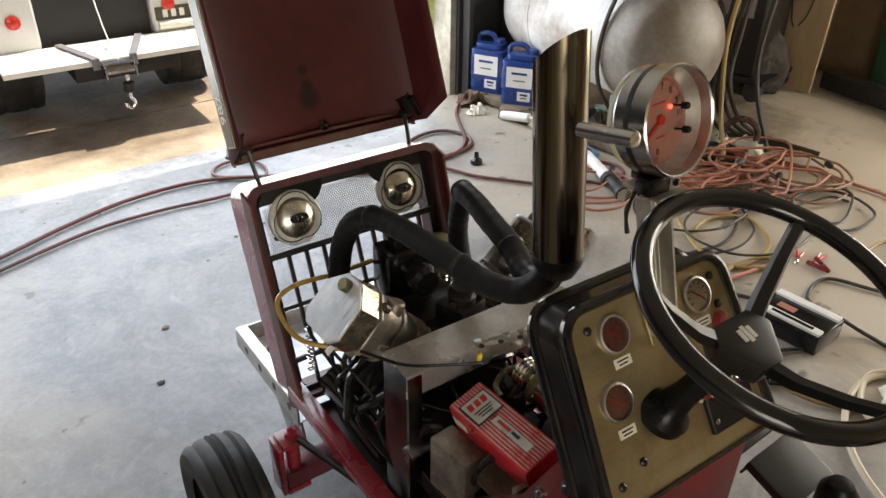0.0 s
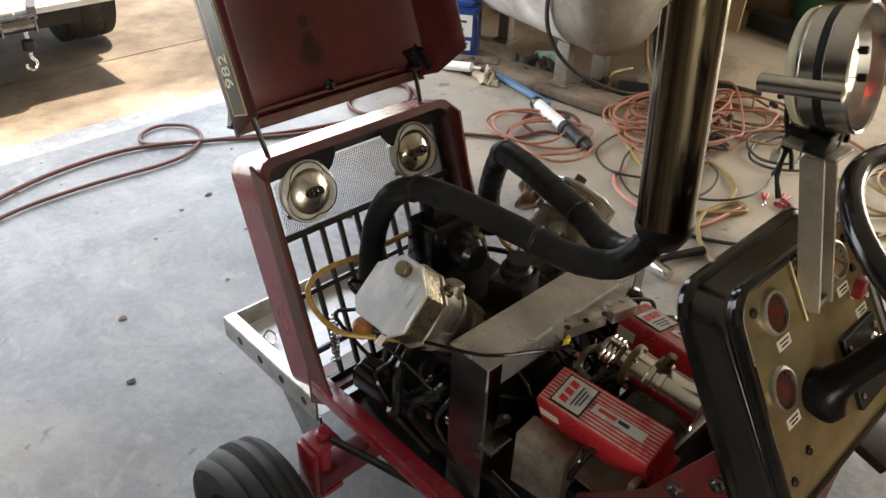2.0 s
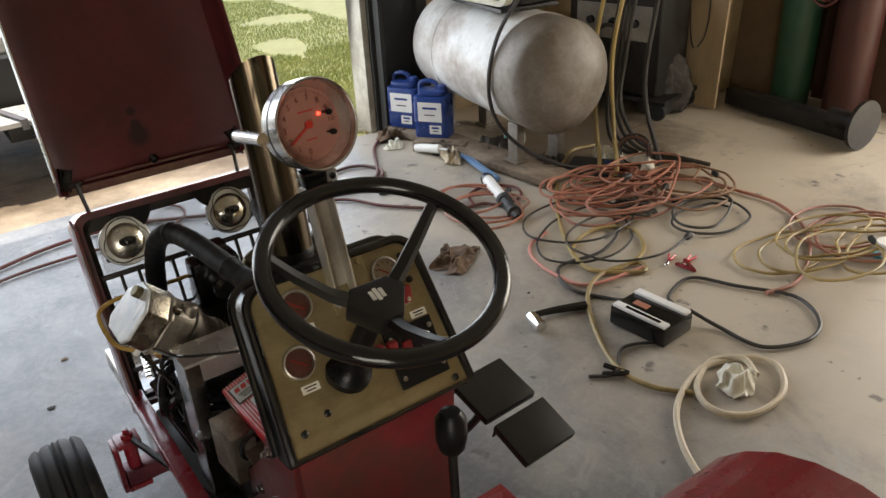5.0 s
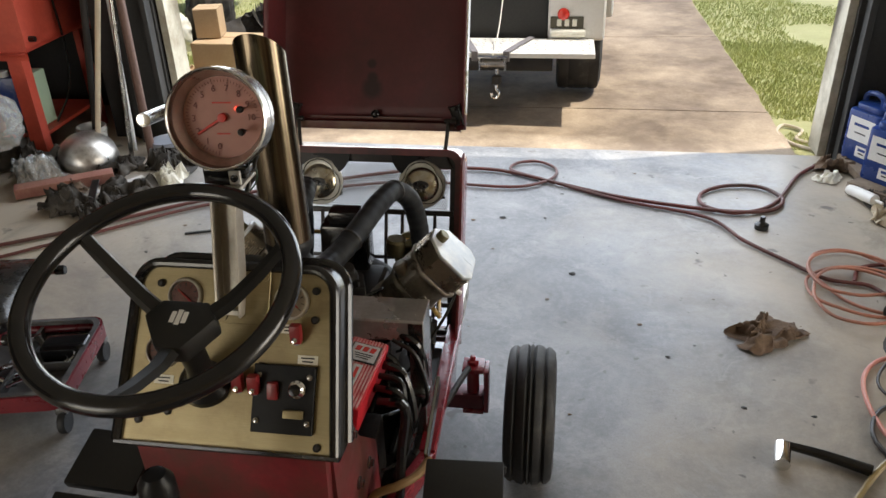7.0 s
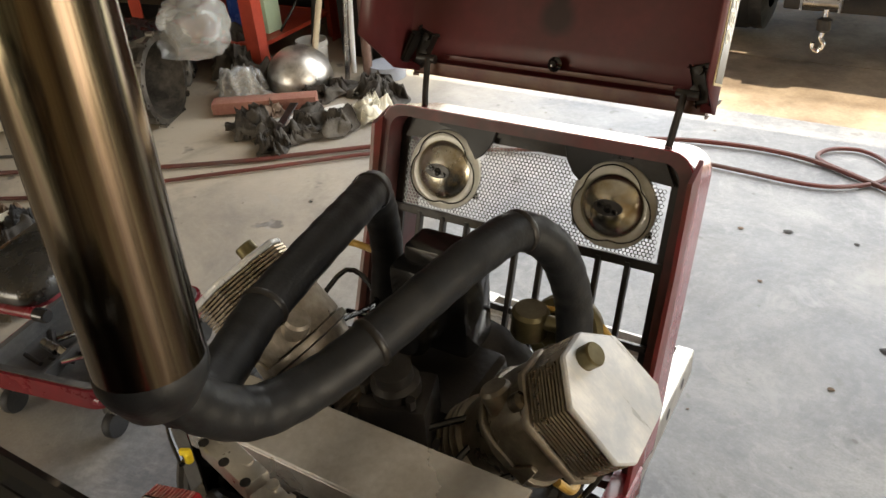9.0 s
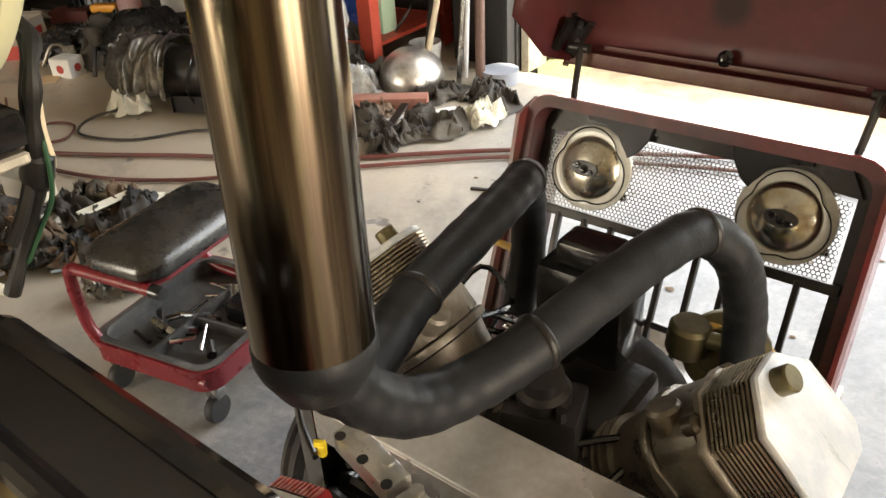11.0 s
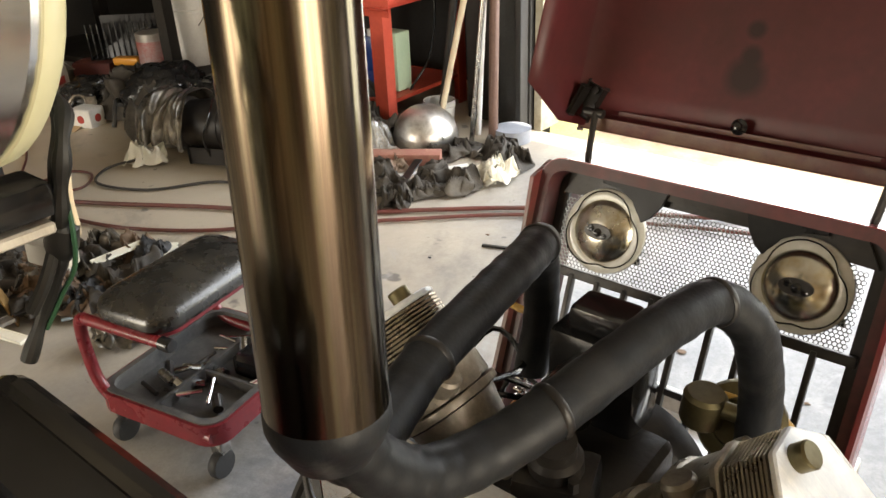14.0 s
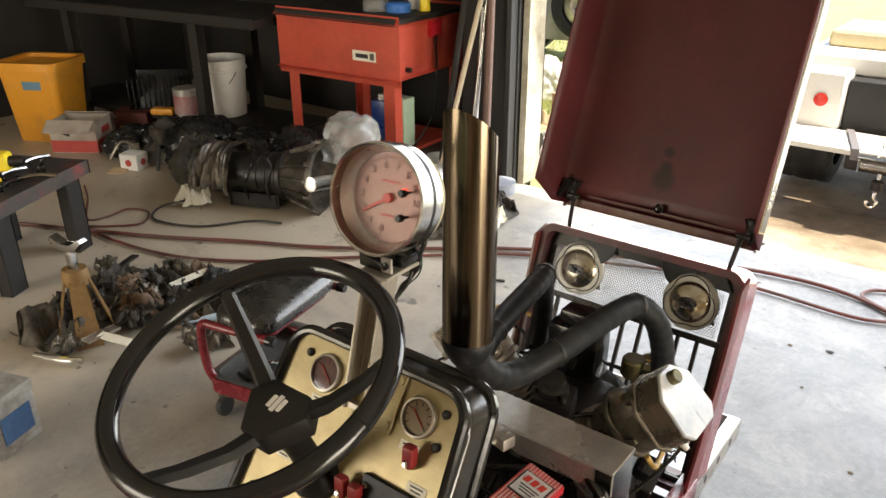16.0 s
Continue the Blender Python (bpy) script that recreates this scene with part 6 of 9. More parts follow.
# front axle and wheels
bm = B()
box(bm, (0.62, 0.05, 0.045), (0, -0.215, 0.215), None, 0.006)
box(bm, (0.10, 0.09, 0.09), (0, -0.215, 0.25), None, 0.01)
part("front_axle", bm, surf("dark_red_axle", (0.07, 0.012, 0.02), (0.13, 0.025, 0.035), 0.35, 0.2, 20, 0.2), tractor)
for s in (-1, 1):
    c = Vector((s * 0.43, -0.22, 0.178))
    wmx = along(c, c + Vector((s, 0, 0)))
    prof = [(0.105, -0.050), (0.135, -0.062), (0.160, -0.058), (0.170, -0.048), (0.172, -0.040), (0.166, -0.034), (0.174, -0.026), (0.177, -0.012), (0.170, -0.006),
            (0.178, 0.0), (0.170, 0.006), (0.177, 0.012), (0.174, 0.026), (0.166, 0.034), (0.172, 0.040), (0.170, 0.048), (0.160, 0.058), (0.135, 0.062), (0.105, 0.050)]
    fw = part("front_wheel", lathe(B(), [(0.105, -0.05), (0.098, -0.04), (0.09, -0.01), (0.03, 0.0), (0.025, 0.03), (0.0, 0.032)], wmx, 32, False), M_RED, tractor)
    part("tyre", lathe(B(), prof, wmx, 56, False), M_RUB, fw, "worn ribbed black front tyre")
    bm = B()
    box(bm, (0.055, 0.055, 0.012), (s * 0.285, -0.215, 0.315), None, 0.004)
    box(bm, (0.055, 0.055, 0.014), (s * 0.285, -0.215, 0.188), None, 0.004)
    box(bm, (0.012, 0.055, 0.130), (s * 0.318, -0.215, 0.250), None, 0.004)
    lathe(bm, [(0.016, 0), (0.016, 0.125), (0, 0.125)], Matrix.Translation((s * 0.283, -0.215, 0.190)), 14)
    lathe(bm, [(0.014, 0), (0.014, 0.012), (0.007, 0.014), (0.007, 0.024), (0, 0.025)], Matrix.Translation((s * 0.283, -0.215, 0.320)), 6)
    part("spindle_bracket", bm, M_RED, tractor)
    part("steering_rod", tube(B(), [(s * 0.275, -0.24, 0.325), (s * 0.25, -0.33, 0.325), (s * 0.19, -0.55, 0.32)], 0.008, 8, 3), M_BLACKM, tractor)

# aluminium weight tray on the nose
bm = B()
for s in (-1, 1):
    box(bm, (0.006, 0.37, 0.055), (s * 0.215, 0.085, 0.25), None, 0.001, 1)
    box(bm, (0.03, 0.37, 0.005), (s * 0.202, 0.085, 0.278), None, 0.001, 1)
box(bm, (0.43, 0.006, 0.055), (0, 0.268, 0.25), None, 0.001, 1)
tray = part("weight_tray", bm, M_ALU, tractor, "aluminium weight tray on the nose")
part("tray_floor", box(B(), (0.424, 0.36, 0.004), (0, 0.085, 0.226)), M_ALUF, tray)
for s in (-1, 1):
    for k in range(4):
        part("tray_hole", lathe(B(), [(0.011, 0), (0.0, 0.0005)], along((s * 0.2185, 0.20 - 0.085 * k, 0.252), (s * 0.3, 0.20 - 0.085 * k, 0.252)), 14, False), M_BLACKM, tray)
    bm = B()
    prism(bm, [(-0.10, 0.23), (0.05, 0.225), (-0.05, 0.10), (-0.14, 0.12)], 0.006, Matrix(((0, 0, 1, s * 0.21 - 0.003), (1, 0, 0, 0), (0, 1, 0, 0), (0, 0, 0, 1))))
    part("tray_strut", bm, M_STEEL, tractor)
part("tray_shackle", tube(B(), [(-0.16, 0.16, 0.228), (-0.17, 0.175, 0.25), (-0.15, 0.185, 0.255), (-0.14, 0.17, 0.24), (-0.16, 0.155, 0.236)], 0.003, 8, 5), M_CHROME, tray)

# rear fenders, seat and rear wheels
for s in (-1, 1):
    bm = B()
    pts = []
    for k in range(13):
        a = radians(12 + 156 * k / 12)
        pts.append((-1.47 + 0.31 * math.cos(a), 0.30 + 0.32 * math.sin(a)))
    poly = pts + [(y * 0.985 - 0.021, z * 0.975 + 0.008) for y, z in pts[::-1]]
    prism(bm, poly, 0.26, Matrix(((0, 0, 1, s * 0.42 - 0.13), (1, 0, 0, 0), (0, 1, 0, 0), (0, 0, 0, 1))), 0.003, 1)
    part("rear_fender", bm, M_RED, tractor)
    c = Vector((s * 0.42, -1.47, 0.275))
    wmx = along(c, c + Vector((s, 0, 0)))
    rw = part("rear_wheel", lathe(B(), [(0.16, -0.1), (0.15, -0.02), (0.0, -0.01)], wmx, 32, False), M_WHITE, tractor)
    part("tyre", lathe(B(), [(0.16, -0.10), (0.21, -0.115), (0.262, -0.10), (0.275, -0.06), (0.275, 0.06), (0.262, 0.10), (0.21, 0.115), (0.16, 0.10)], wmx, 48, False), M_RUB, rw)

# ---- outside: the cart behind the opening ----
cart = thing("utility_cart", "white utility cart with diamond-plate rear bumper and winch", "utility cart")
bm = B()
box(bm, (1.06, 0.34, 0.022), (0.13, 2.68, 0.375), None, 0.004)
box(bm, (1.06, 0.012, 0.026), (0.13, 2.512, 0.372), None, 0.003)
for i in range(21):
    for j in range(7):
        box(bm, (0.022, 0.006, 0.003), (-0.37 + i * 0.05 + 0.012 * (j % 2), 2.54 + 0.044 * j, 0.3875), Matrix.Rotation(radians(45 if (i + j) % 2 else -45), 4, "Z"))
part("bumper_deck", bm, M_CART, cart, "white diamond-plate bumper deck")
bm = B()
box(bm, (0.33, 0.5, 0.30), (0.555, 3.10, 0.52), None, 0.03, 3)
box(bm, (0.30, 0.5, 0.30), (-0.31, 3.10, 0.52), None, 0.03, 3)
box(bm, (1.24, 1.4, 0.10), (0.18, 3.72, 0.68), None, 0.03, 3)
box(bm, (1.24, 0.9, 0.28), (0.18, 3.95, 0.50), None, 0.03, 3)
part("body", bm, M_CART, cart)
# closed dark box paints the shade of the hollow between the body halves
part("rear_well", box(B(), (0.546, 0.30, 0.28), (0.115, 3.05, 0.49), None, 0.01), M_DARK, cart, "solid dark block standing for the shaded rear well")
part("seat_cushion", box(B(), (1.10, 0.5, 0.10), (0.18, 3.5, 0.77), None, 0.04, 3), surf("cream_vinyl", (0.62, 0.50, 0.28), (0.7, 0.58, 0.36), 0.5), cart)
for s in (-1, 1):
    part("tail_light", lathe(B(), [(0.034, 0), (0.034, 0.008), (0.02, 0.014), (0, 0.015)], along((0.107 + s * 0.372, 2.848, 0.526), (0.107 + s * 0.372, 2.7, 0.526)), 24), M_REDDOT, cart, "round red tail light")
    c = Vector((0.135 + s * 0.45, 3.17, 0.245))
    wmx = along(c, c + Vector((s, 0, 0)))
    w_ = part("wheel", lathe(B(), [(0.14, -0.1), (0.13, 0.05), (0.0, 0.06)], wmx, 28, False), M_ALU, cart)
    part("tyre", lathe(B(), [(0.14, -0.13), (0.20, -0.135), (0.24, -0.12), (0.245, -0.08), (0.237, -0.06), (0.245, -0.04), (0.245, 0.04), (0.237, 0.06), (0.245, 0.08), (0.24, 0.12), (0.20, 0.135), (0.14, 0.13)], wmx, 44, False), M_RUB, w_)
nb = part("plate", box(B(), (0.19, 0.008, 0.068), (0.50, 2.845, 0.478), None, 0.002, 1), surf("dark_olive_plate", (0.055, 0.05, 0.03), (0.09, 0.08, 0.05), 0.6), cart, "dark plate with pale bars")
for k in range(3):
    part("plate_bar", box(B(), (0.026, 0.003, 0.040), (0.456 + 0.044 * k, 2.840, 0.478), None, 0.001, 1), M_LABEL, nb)
part("step_pad", lathe(B(), [(0.0, 0), (0.022, 0.003), (0.024, 0.02), (0.024, 0.18), (0.022, 0.197), (0.0, 0.2)], along((0.41, 2.838, 0.420), (0.61, 2.838, 0.420)), 18), M_LABEL, cart, "cream rounded edge pad")
part("winch_rope", tube(B(), [(0.124, 2.895, 0.60), (0.116, 2.75, 0.475), (0.105, 2.56, 0.392), (0.10, 2.485, 0.375)], 0.0035, 8, 5), M_LABEL, cart, "pale winch rope")
bm = B()
lathe(bm, [(0.03, 0), (0.03, 0.14)], along((0.03, 2.495, 0.335), (0.17, 2.495, 0.335)), 20)
box(bm, (0.16, 0.05, 0.010), (0.10, 2.48, 0.372), None, 0.003)
box(bm, (0.010, 0.05, 0.075), (0.03, 2.485, 0.335), None, 0.002)
box(bm, (0.010, 0.05, 0.075), (0.17, 2.485, 0.335), None, 0.002)
part("fairlead", bm, M_STEEL, cart)
bm = B()
lathe(bm, [(0.012, 0), (0.028, 0.01), (0.028, 0.05), (0.012, 0.06)], Matrix.Translation((0.125, 2.48, 0.215)), 18)
part("hook_block", bm, M_BLACKM, cart)
part("hook", tube(B(), [(0.125, 2.48, 0.305), (0.124, 2.48, 0.215), (0.122, 2.48, 0.19), (0.138, 2.48, 0.165), (0.122, 2.48, 0.138), (0.098, 2.48, 0.148), (0.096, 2.48, 0.168)], 0.0085, 10, 5), M_CHROME, cart)
for x0, x1 in ((0.175, 0.30), (0.0, -0.095)):
    bm = B()
    dx_, ln = x1 - x0, math.hypot(x1 - x0, 0.34)
    box(bm, (0.036, ln, 0.005), ((x0 + x1) / 2, 2.67, 0.396), pose(0, 0, 0, 0, 0, math.degrees(math.atan2(-dx_, 0.34))), 0.0015, 1)
    box(bm, (0.036, 0.006, 0.055), (x0, 2.497, 0.370), None, 0.0015, 1)
    part("tie_strap", bm, surf("grey_webbing", (0.16, 0.15, 0.16), (0.24, 0.23, 0.24), 0.7, 0, 30, 0.1), cart, "grey webbing strap")
part("green_hose_coil", tube(B(), [(-0.02 + 0.05 * math.cos(a * 0.7), 2.93, 0.50 + 0.05 * math.sin(a * 0.7)) for a in range(20)], 0.010, 8, 3), surf("green_hose", (0.10, 0.18, 0.03), (0.16, 0.24, 0.06), 0.5), cart)
part("frame", box(B(), (0.5, 1.0, 0.08), (0.18, 3.2, 0.27), None, 0.01), M_BLACKM, cart)


# ---- white trailer parked on the grass ----
trailer = thing("parked_trailer", "white box trailer with a spare wheel on its flank, parked outside", "trailer", (-3.55, 5.2, -0.06), 8)
bm = box(B(), (2.1, 1.5, 1.35), (0, 0, 1.10), None, 0.03, 3)
box(bm, (2.12, 1.52, 0.05), (0, 0, 0.45), None, 0.006)
part("box_body", bm, M_CART, trailer)
for y_ in (-0.72, 0.72):
    c = Vector((-0.2, y_, 0.30))
    tw = part("wheel", lathe(B(), [(0.16, -0.08), (0.15, 0.03), (0.05, 0.05), (0.0, 0.05)], along(c, c + Vector((0, y_, 0))), 28, False), M_ALU, trailer)
    part("tyre", lathe(B(), [(0.16, -0.09), (0.24, -0.10), (0.29, -0.08), (0.30, 0.0), (0.29, 0.08), (0.24, 0.10), (0.16, 0.09)], along(c, c + Vector((0, y_, 0))), 36, False), M_RUB, tw)
c = Vector((0.90, -0.80, 0.70))
sw_ = part("spare_wheel", lathe(B(), [(0.17, -0.03), (0.16, 0.04), (0.10, 0.05), (0.06, 0.03), (0.0, 0.03)], along(c, c - Vector((0, 1, 0))), 32, False), M_ALU, trailer, "silver spare wheel")
part("tyre", lathe(B(), [(0.17, -0.06), (0.22, -0.07), (0.27, -0.05), (0.28, 0.0), (0.27, 0.05), (0.22, 0.07), (0.17, 0.06)], along(c, c - Vector((0, 1, 0))), 36, False), M_RUB, sw_)
part("wheel_plate", box(B(), (0.62, 0.02, 0.60), (0.82, -0.762, 0.70), None, 0.01), M_BATT, trailer)
part("drawbar", box(B(), (0.9, 0.08, 0.08), (1.45, 0, 0.42), None, 0.01), M_BLACKM, trailer)


# ---- boxes outside beside the door ----
def carton(name, size, at, turn, label, mat=None, open_top=True):
    ob = thing(name, label, "cardboard box", at, turn)
    w, d, h = size
    bm_ = B()
    for s in (-1, 1):
        box(bm_, (w, 0.006, h), (0, s * d / 2, h / 2), None, 0.001, 1)
        box(bm_, (0.006, d - 0.008, h), (s * (w / 2 - 0.003), 0, h / 2), None, 0.001, 1)
    box(bm_, (w - 0.012, d - 0.008, 0.005), (0, 0, 0.004))
    part("carton", bm_, mat or M_CARD, ob)
    for s in (-1, 1):
        a = 35 if open_top else 2
        part("flap", box(B(), (w, d * 0.48, 0.004), (0, s * (d / 2 + (d * 0.24 * math.cos(radians(a)) if open_top else -d * 0.24)), h + (0.012 - d * 0.24 * math.sin(radians(a)) if open_top else 0.004)), Matrix.Rotation(radians(-s * a), 4, "X")), mat or M_CARD, ob)
    return ob


carton("cardboard_box", (0.42, 0.30, 0.19), (-1.575, 2.90, 0.165), -3, "brown cardboard carton stacked by the doorway", None, False)
carton("cardboard_box", (0.30, 0.26, 0.195), (-1.525, 2.97, -0.045), -8, "crushed brown cardboard carton under another", M_CARD2, False)
carton("cardboard_box", (0.17, 0.22, 0.195), (-1.745, 2.66, -0.045), 22, "pale upright carton with a torn corner beside the doorway", M_CARD, False)
carton("cardboard_box", (0.15, 0.16, 0.17), (-1.72, 2.93, 0.37), 10, "small brown carton on top of a larger one", M_CARD, False)
single("rubbish_bag", sack(0.34, 0.30, 0.34, 311), M_LABEL, "white plastic sack on the grass outside", "rubbish bag").matrix_world = pose(-2.62, 4.1, -0.06, 0, 0, 20)
single("rubbish_bag", sack(0.42, 0.36, 0.62, 312), M_CLOTH, "tall dark sack on the grass outside", "rubbish bag").matrix_world = pose(-2.35, 4.35, -0.06, 0, 0, 70)
single("rag_heap", crumple(0.85, 0.6, 0.22, 313, 44, 2.4), M_CLOTH, "dark heap of brush and rags on the grass", "heap").matrix_world = pose(-1.95, 4.15, -0.05, 0, 0, 15)
rnd = random.Random(314)
for k in range(9):
    x, y, a = rnd.uniform(-2.1, -1.35), rnd.uniform(3.3, 4.4), rnd.uniform(-0.6, 0.9)
    ln = rnd.uniform(0.3, 0.7)
    single("fallen_branch", tube(B(), [(x, y, -0.035), (x + ln * 0.4 * math.cos(a), y + ln * 0.4 * math.sin(a), 0.0), (x + ln * math.cos(a + 0.2), y + ln * math.sin(a + 0.2), -0.03)], rnd.uniform(0.006, 0.013), 7, 4), M_BENCH, "thin bare branch lying on the grass", "branch", "branches outside")


# ---- compressor, jugs and plank ----
comp = thing("air_compressor", "large grey horizontal compressor tank with scuffed paint", "compressor")
ca, cb = Vector((2.250, 1.86, 0.512)), Vector((2.106, 0.806, 0.505))
d = (cb - ca).normalized()
Lc = (cb - ca).length
Rc = 0.280
prof = [(0.0, -0.10), (0.09, -0.092), (0.18, -0.068), (0.24, -0.035), (0.270, 0.0), (Rc, 0.03), (Rc, Lc * 0.22), (Rc + 0.003, Lc * 0.222), (Rc + 0.003, Lc * 0.235), (Rc, Lc * 0.237), (Rc, Lc * 0.8), (Rc + 0.004, Lc * 0.803), (Rc + 0.004, Lc * 0.825), (Rc, Lc * 0.828),
        (Rc, Lc - 0.03), (0.270, Lc), (0.24, Lc + 0.035), (0.18, Lc + 0.068), (0.09, Lc + 0.092), (0.0, Lc + 0.10)]
part("tank", lathe(B(), prof[:14], along(ca, cb), 56, False), M_TANK, comp)
part("tank_end", lathe(B(), prof[13:], along(ca, cb), 56, False), M_TANKD, comp, "dark brown tank end")
for f in (0.12, 0.80):
    p = ca + d * Lc * f
    for s in (-1, 1):
        q_ = p + Vector((d.y, -d.x, 0)) * s * 0.125
        bm = B()
        zf = 0.05 if q_.x < 2.2 else 0.001
        box(bm, (0.05, 0.075, 0.26 - zf), (q_.x, q_.y, 0.13 + zf / 2), None, 0.006)
        box(bm, (0.08, 0.10, 0.012), (q_.x, q_.y, zf + 0.007), None, 0.003)
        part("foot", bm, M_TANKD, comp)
bm = B()
box(bm, (0.34, 0.62, 0.02), (2.20, 1.40, 0.797), Matrix.Rotation(math.atan2(-d.x, d.y) + math.pi, 4, "Z"), 0.004)
box(bm, (0.26, 0.24, 0.24), (2.24, 1.22, 0.925), None, 0.03)
lathe(bm, [(0.10, 0), (0.10, 0.24), (0, 0.24)], along((2.21, 1.70, 0.91), (2.19, 1.46, 0.91)), 24)
part("pump_head", bm, M_BLACKM, comp)
bm = B()
gm = Matrix(((0, 0, 1, 1.985), (-1, 0, 0, 1.40), (0, 1, 0, 0.99), (0, 0, 0, 1)))
ring_prism(bm, rounded(0.66, 0.34, 0.06, 5), rounded(0.61, 0.29, 0.045, 5), 0.05, gm)
guard = part("belt_guard", bm, M_JAMB, comp, "cream painted belt guard frame")
for k in range(15):
    part("guard_wire", rod(B(), gm @ Vector((-0.28 + 0.04 * k, -0.155, 0.02)), gm @ Vector((-0.28 + 0.04 * k, 0.155, 0.02)), 0.0022, 6), M_STEEL, guard)
part("hose", tube(B(), [(2.05, 1.02, 0.90), (1.90, 1.03, 0.72), (1.842, 1.04, 0.50), (1.88, 1.03, 0.30), (2.0, 0.96, 0.14), (2.15, 0.80, 0.05), (2.35, 0.68, 0.02)], 0.010, 8, 6), M_KCORD, comp)


def jug(x, y, z, turn):
    j = thing("oil_jug", "blue plastic oil jug with white label", "jug", (x, y, z), turn, "blue oil jugs on the plank")
    bm_ = B()
    prism(bm_, rounded(0.20, 0.14, 0.03, 4), 0.24, None, 0.012, 2)
    prism(bm_, rounded(0.16, 0.11, 0.03, 4), 0.03, Matrix.Translation((0, 0, 0.24)), 0.010, 2)
    part("body", bm_, M_JUG, j)
    part("handle", tube(B(), [(-0.075, 0, 0.245), (-0.07, 0, 0.30), (-0.02, 0, 0.315), (0.02, 0, 0.30), (0.03, 0, 0.262)], 0.013, 10, 5), M_JUG, j)
    part("cap", lathe(B(), [(0.024, 0), (0.024, 0.022), (0.02, 0.026), (0, 0.026)], Matrix.Translation((0.055, 0, 0.27)), 18), M_JUG, j)
    for (lx, w_, zz, hh) in ((0, 0.14, 0.155, 0.11), (0.03, 0.07, 0.055, 0.05)):
        lb = part("label", box(B(), (w_, 0.001, hh), (lx, -0.0712, zz), None), M_WHITE, j, "white paper label")
        part("print_bar", box(B(), (w_ * 0.6, 0.001, 0.012), (lx, -0.0722, zz + hh * 0.2)), M_JUG, lb)
        part("print_bar", box(B(), (w_ * 0.45, 0.001, 0.006), (lx, -0.0722, zz - hh * 0.15)), M_BLACKM, lb)
    part("side_label", box(B(), (0.001, 0.09, 0.11), (-0.1012, 0, 0.14)), M_WHITE, j)
    return j


jug(1.93, 1.92, 0.052, -62)
jug(1.94, 1.66, 0.052, -55)


def plank(a, b, w, th, z, label, mat=M_WOOD):
    a, b = Vector((*a, z + th / 2)), Vector((*b, z + th / 2))
    m = Matrix.Rotation(math.atan2(b.y - a.y, b.x - a.x), 4, "Z")
    bm_ = box(B(), ((b - a).length, w, th), (0, 0, 0), None, 0.004, 2)
    bmesh.ops.transform(bm_, matrix=Matrix.Translation((a + b) / 2) @ m, verts=bm_.verts)
    return single("plank", bm_, mat, label, "plank")


plank((1.92, 2.02), (2.03, 0.74), 0.19, 0.036, 0.014, "long weathered plank lying on the floor", M_OLDWOOD)
plank((1.80, 1.66), (1.98, 1.42), 0.09, 0.055, 0.004, "short broken block of timber", M_OLDWOOD)
plank((2.22, 0.86), (2.42, 0.52), 0.22, 0.03, 0.004, "dark oil-soaked scrap board on the floor", M_BENCH)

# work light tube and hammer-like tools by the plank
tl = thing("work_light", "white and black tube work light with cord on the floor", "work light")
a, b = Vector((1.768, 0.975, 0.035)), Vector((1.58, 0.50, 0.03))
part("tube", lathe(B(), [(0.027, 0), (0.027, 0.25)], along(a, b), 20), M_WHITE, tl)
part("end_cap", lathe(B(), [(0.0, -0.02), (0.03, -0.018), (0.033, 0.0), (0.03, 0.012)], along(a, b), 20, False), M_BLACK, tl)
part("grip", lathe(B(), [(0.034, 0.25), (0.034, 0.28), (0.027, 0.285), (0.025, 0.40), (0.034, 0.402), (0.034, 0.415), (0.020, 0.42), (0.014, 0.46), (0, 0.465)], along(a, b), 20, False), M_RUB, tl)
bar_ = thing("blue_pry_bar", "blue painted steel bar lying beside the plank", "bar")
part("bar", box(B(), (0.03, 0.46, 0.025), (1.86, 1.17, 0.03), pose(0, 0, 0, 0, 0, -12), 0.005), surf("blue_steel", (0.10, 0.22, 0.42), (0.2, 0.32, 0.5), 0.4, 0.3), bar_)
ct = thing("spray_bottle", "white plastic caulk tube near the plank", "tube")
part("tube", lathe(B(), [(0.024, 0), (0.024, 0.17), (0.008, 0.18), (0.006, 0.22), (0, 0.22)], along((1.78, 1.62, 0.026), (1.83, 1.45, 0.05)), 16), M_WHITE, ct)
cn = thing("drink_can", "green and white can lying beneath the tank", "can")
part("can", lathe(B(), [(0.028, 0), (0.033, 0.008), (0.033, 0.11), (0.028, 0.118), (0, 0.118)], along((2.22, 1.38, 0.036), (2.3, 1.30, 0.036)), 20), surf("green_can", (0.1, 0.4, 0.3), (0.6, 0.65, 0.6), 0.3, 0.3, 14), cn)


# ---- hoses and cords ----
def hose(name, pts, r, mat, label, cat="hose", n=8):
    return single(name, tube(B(), [(x, y, (p[0] if p else r + 0.004)) for x, y, *p in pts], r, n, 8), mat, label, cat)


hose("air_hose", [(-3.4, -0.05), (-3.21, 0.07), (-2.95, 0.19), (-2.53, 0.39), (-2.16, 0.60), (-1.88, 0.74), (-1.57, 0.94), (-1.41, 1.07), (-1.1, 1.30), (-0.7, 1.50), (-0.36, 1.66), (-0.1, 1.74), (0.2, 1.74), (0.5, 1.60), (0.76, 1.48), (1.0, 1.41), (1.23, 1.37), (1.40, 1.40), (1.47, 1.52), (1.40, 1.64), (1.25, 1.64), (1.13, 1.55), (1.12, 1.42), (1.25, 1.36), (1.42, 1.46), (1.61, 1.80), (1.80, 1.99)], 0.009, M_REDH, "dark red rubber air hose snaking across the floor")
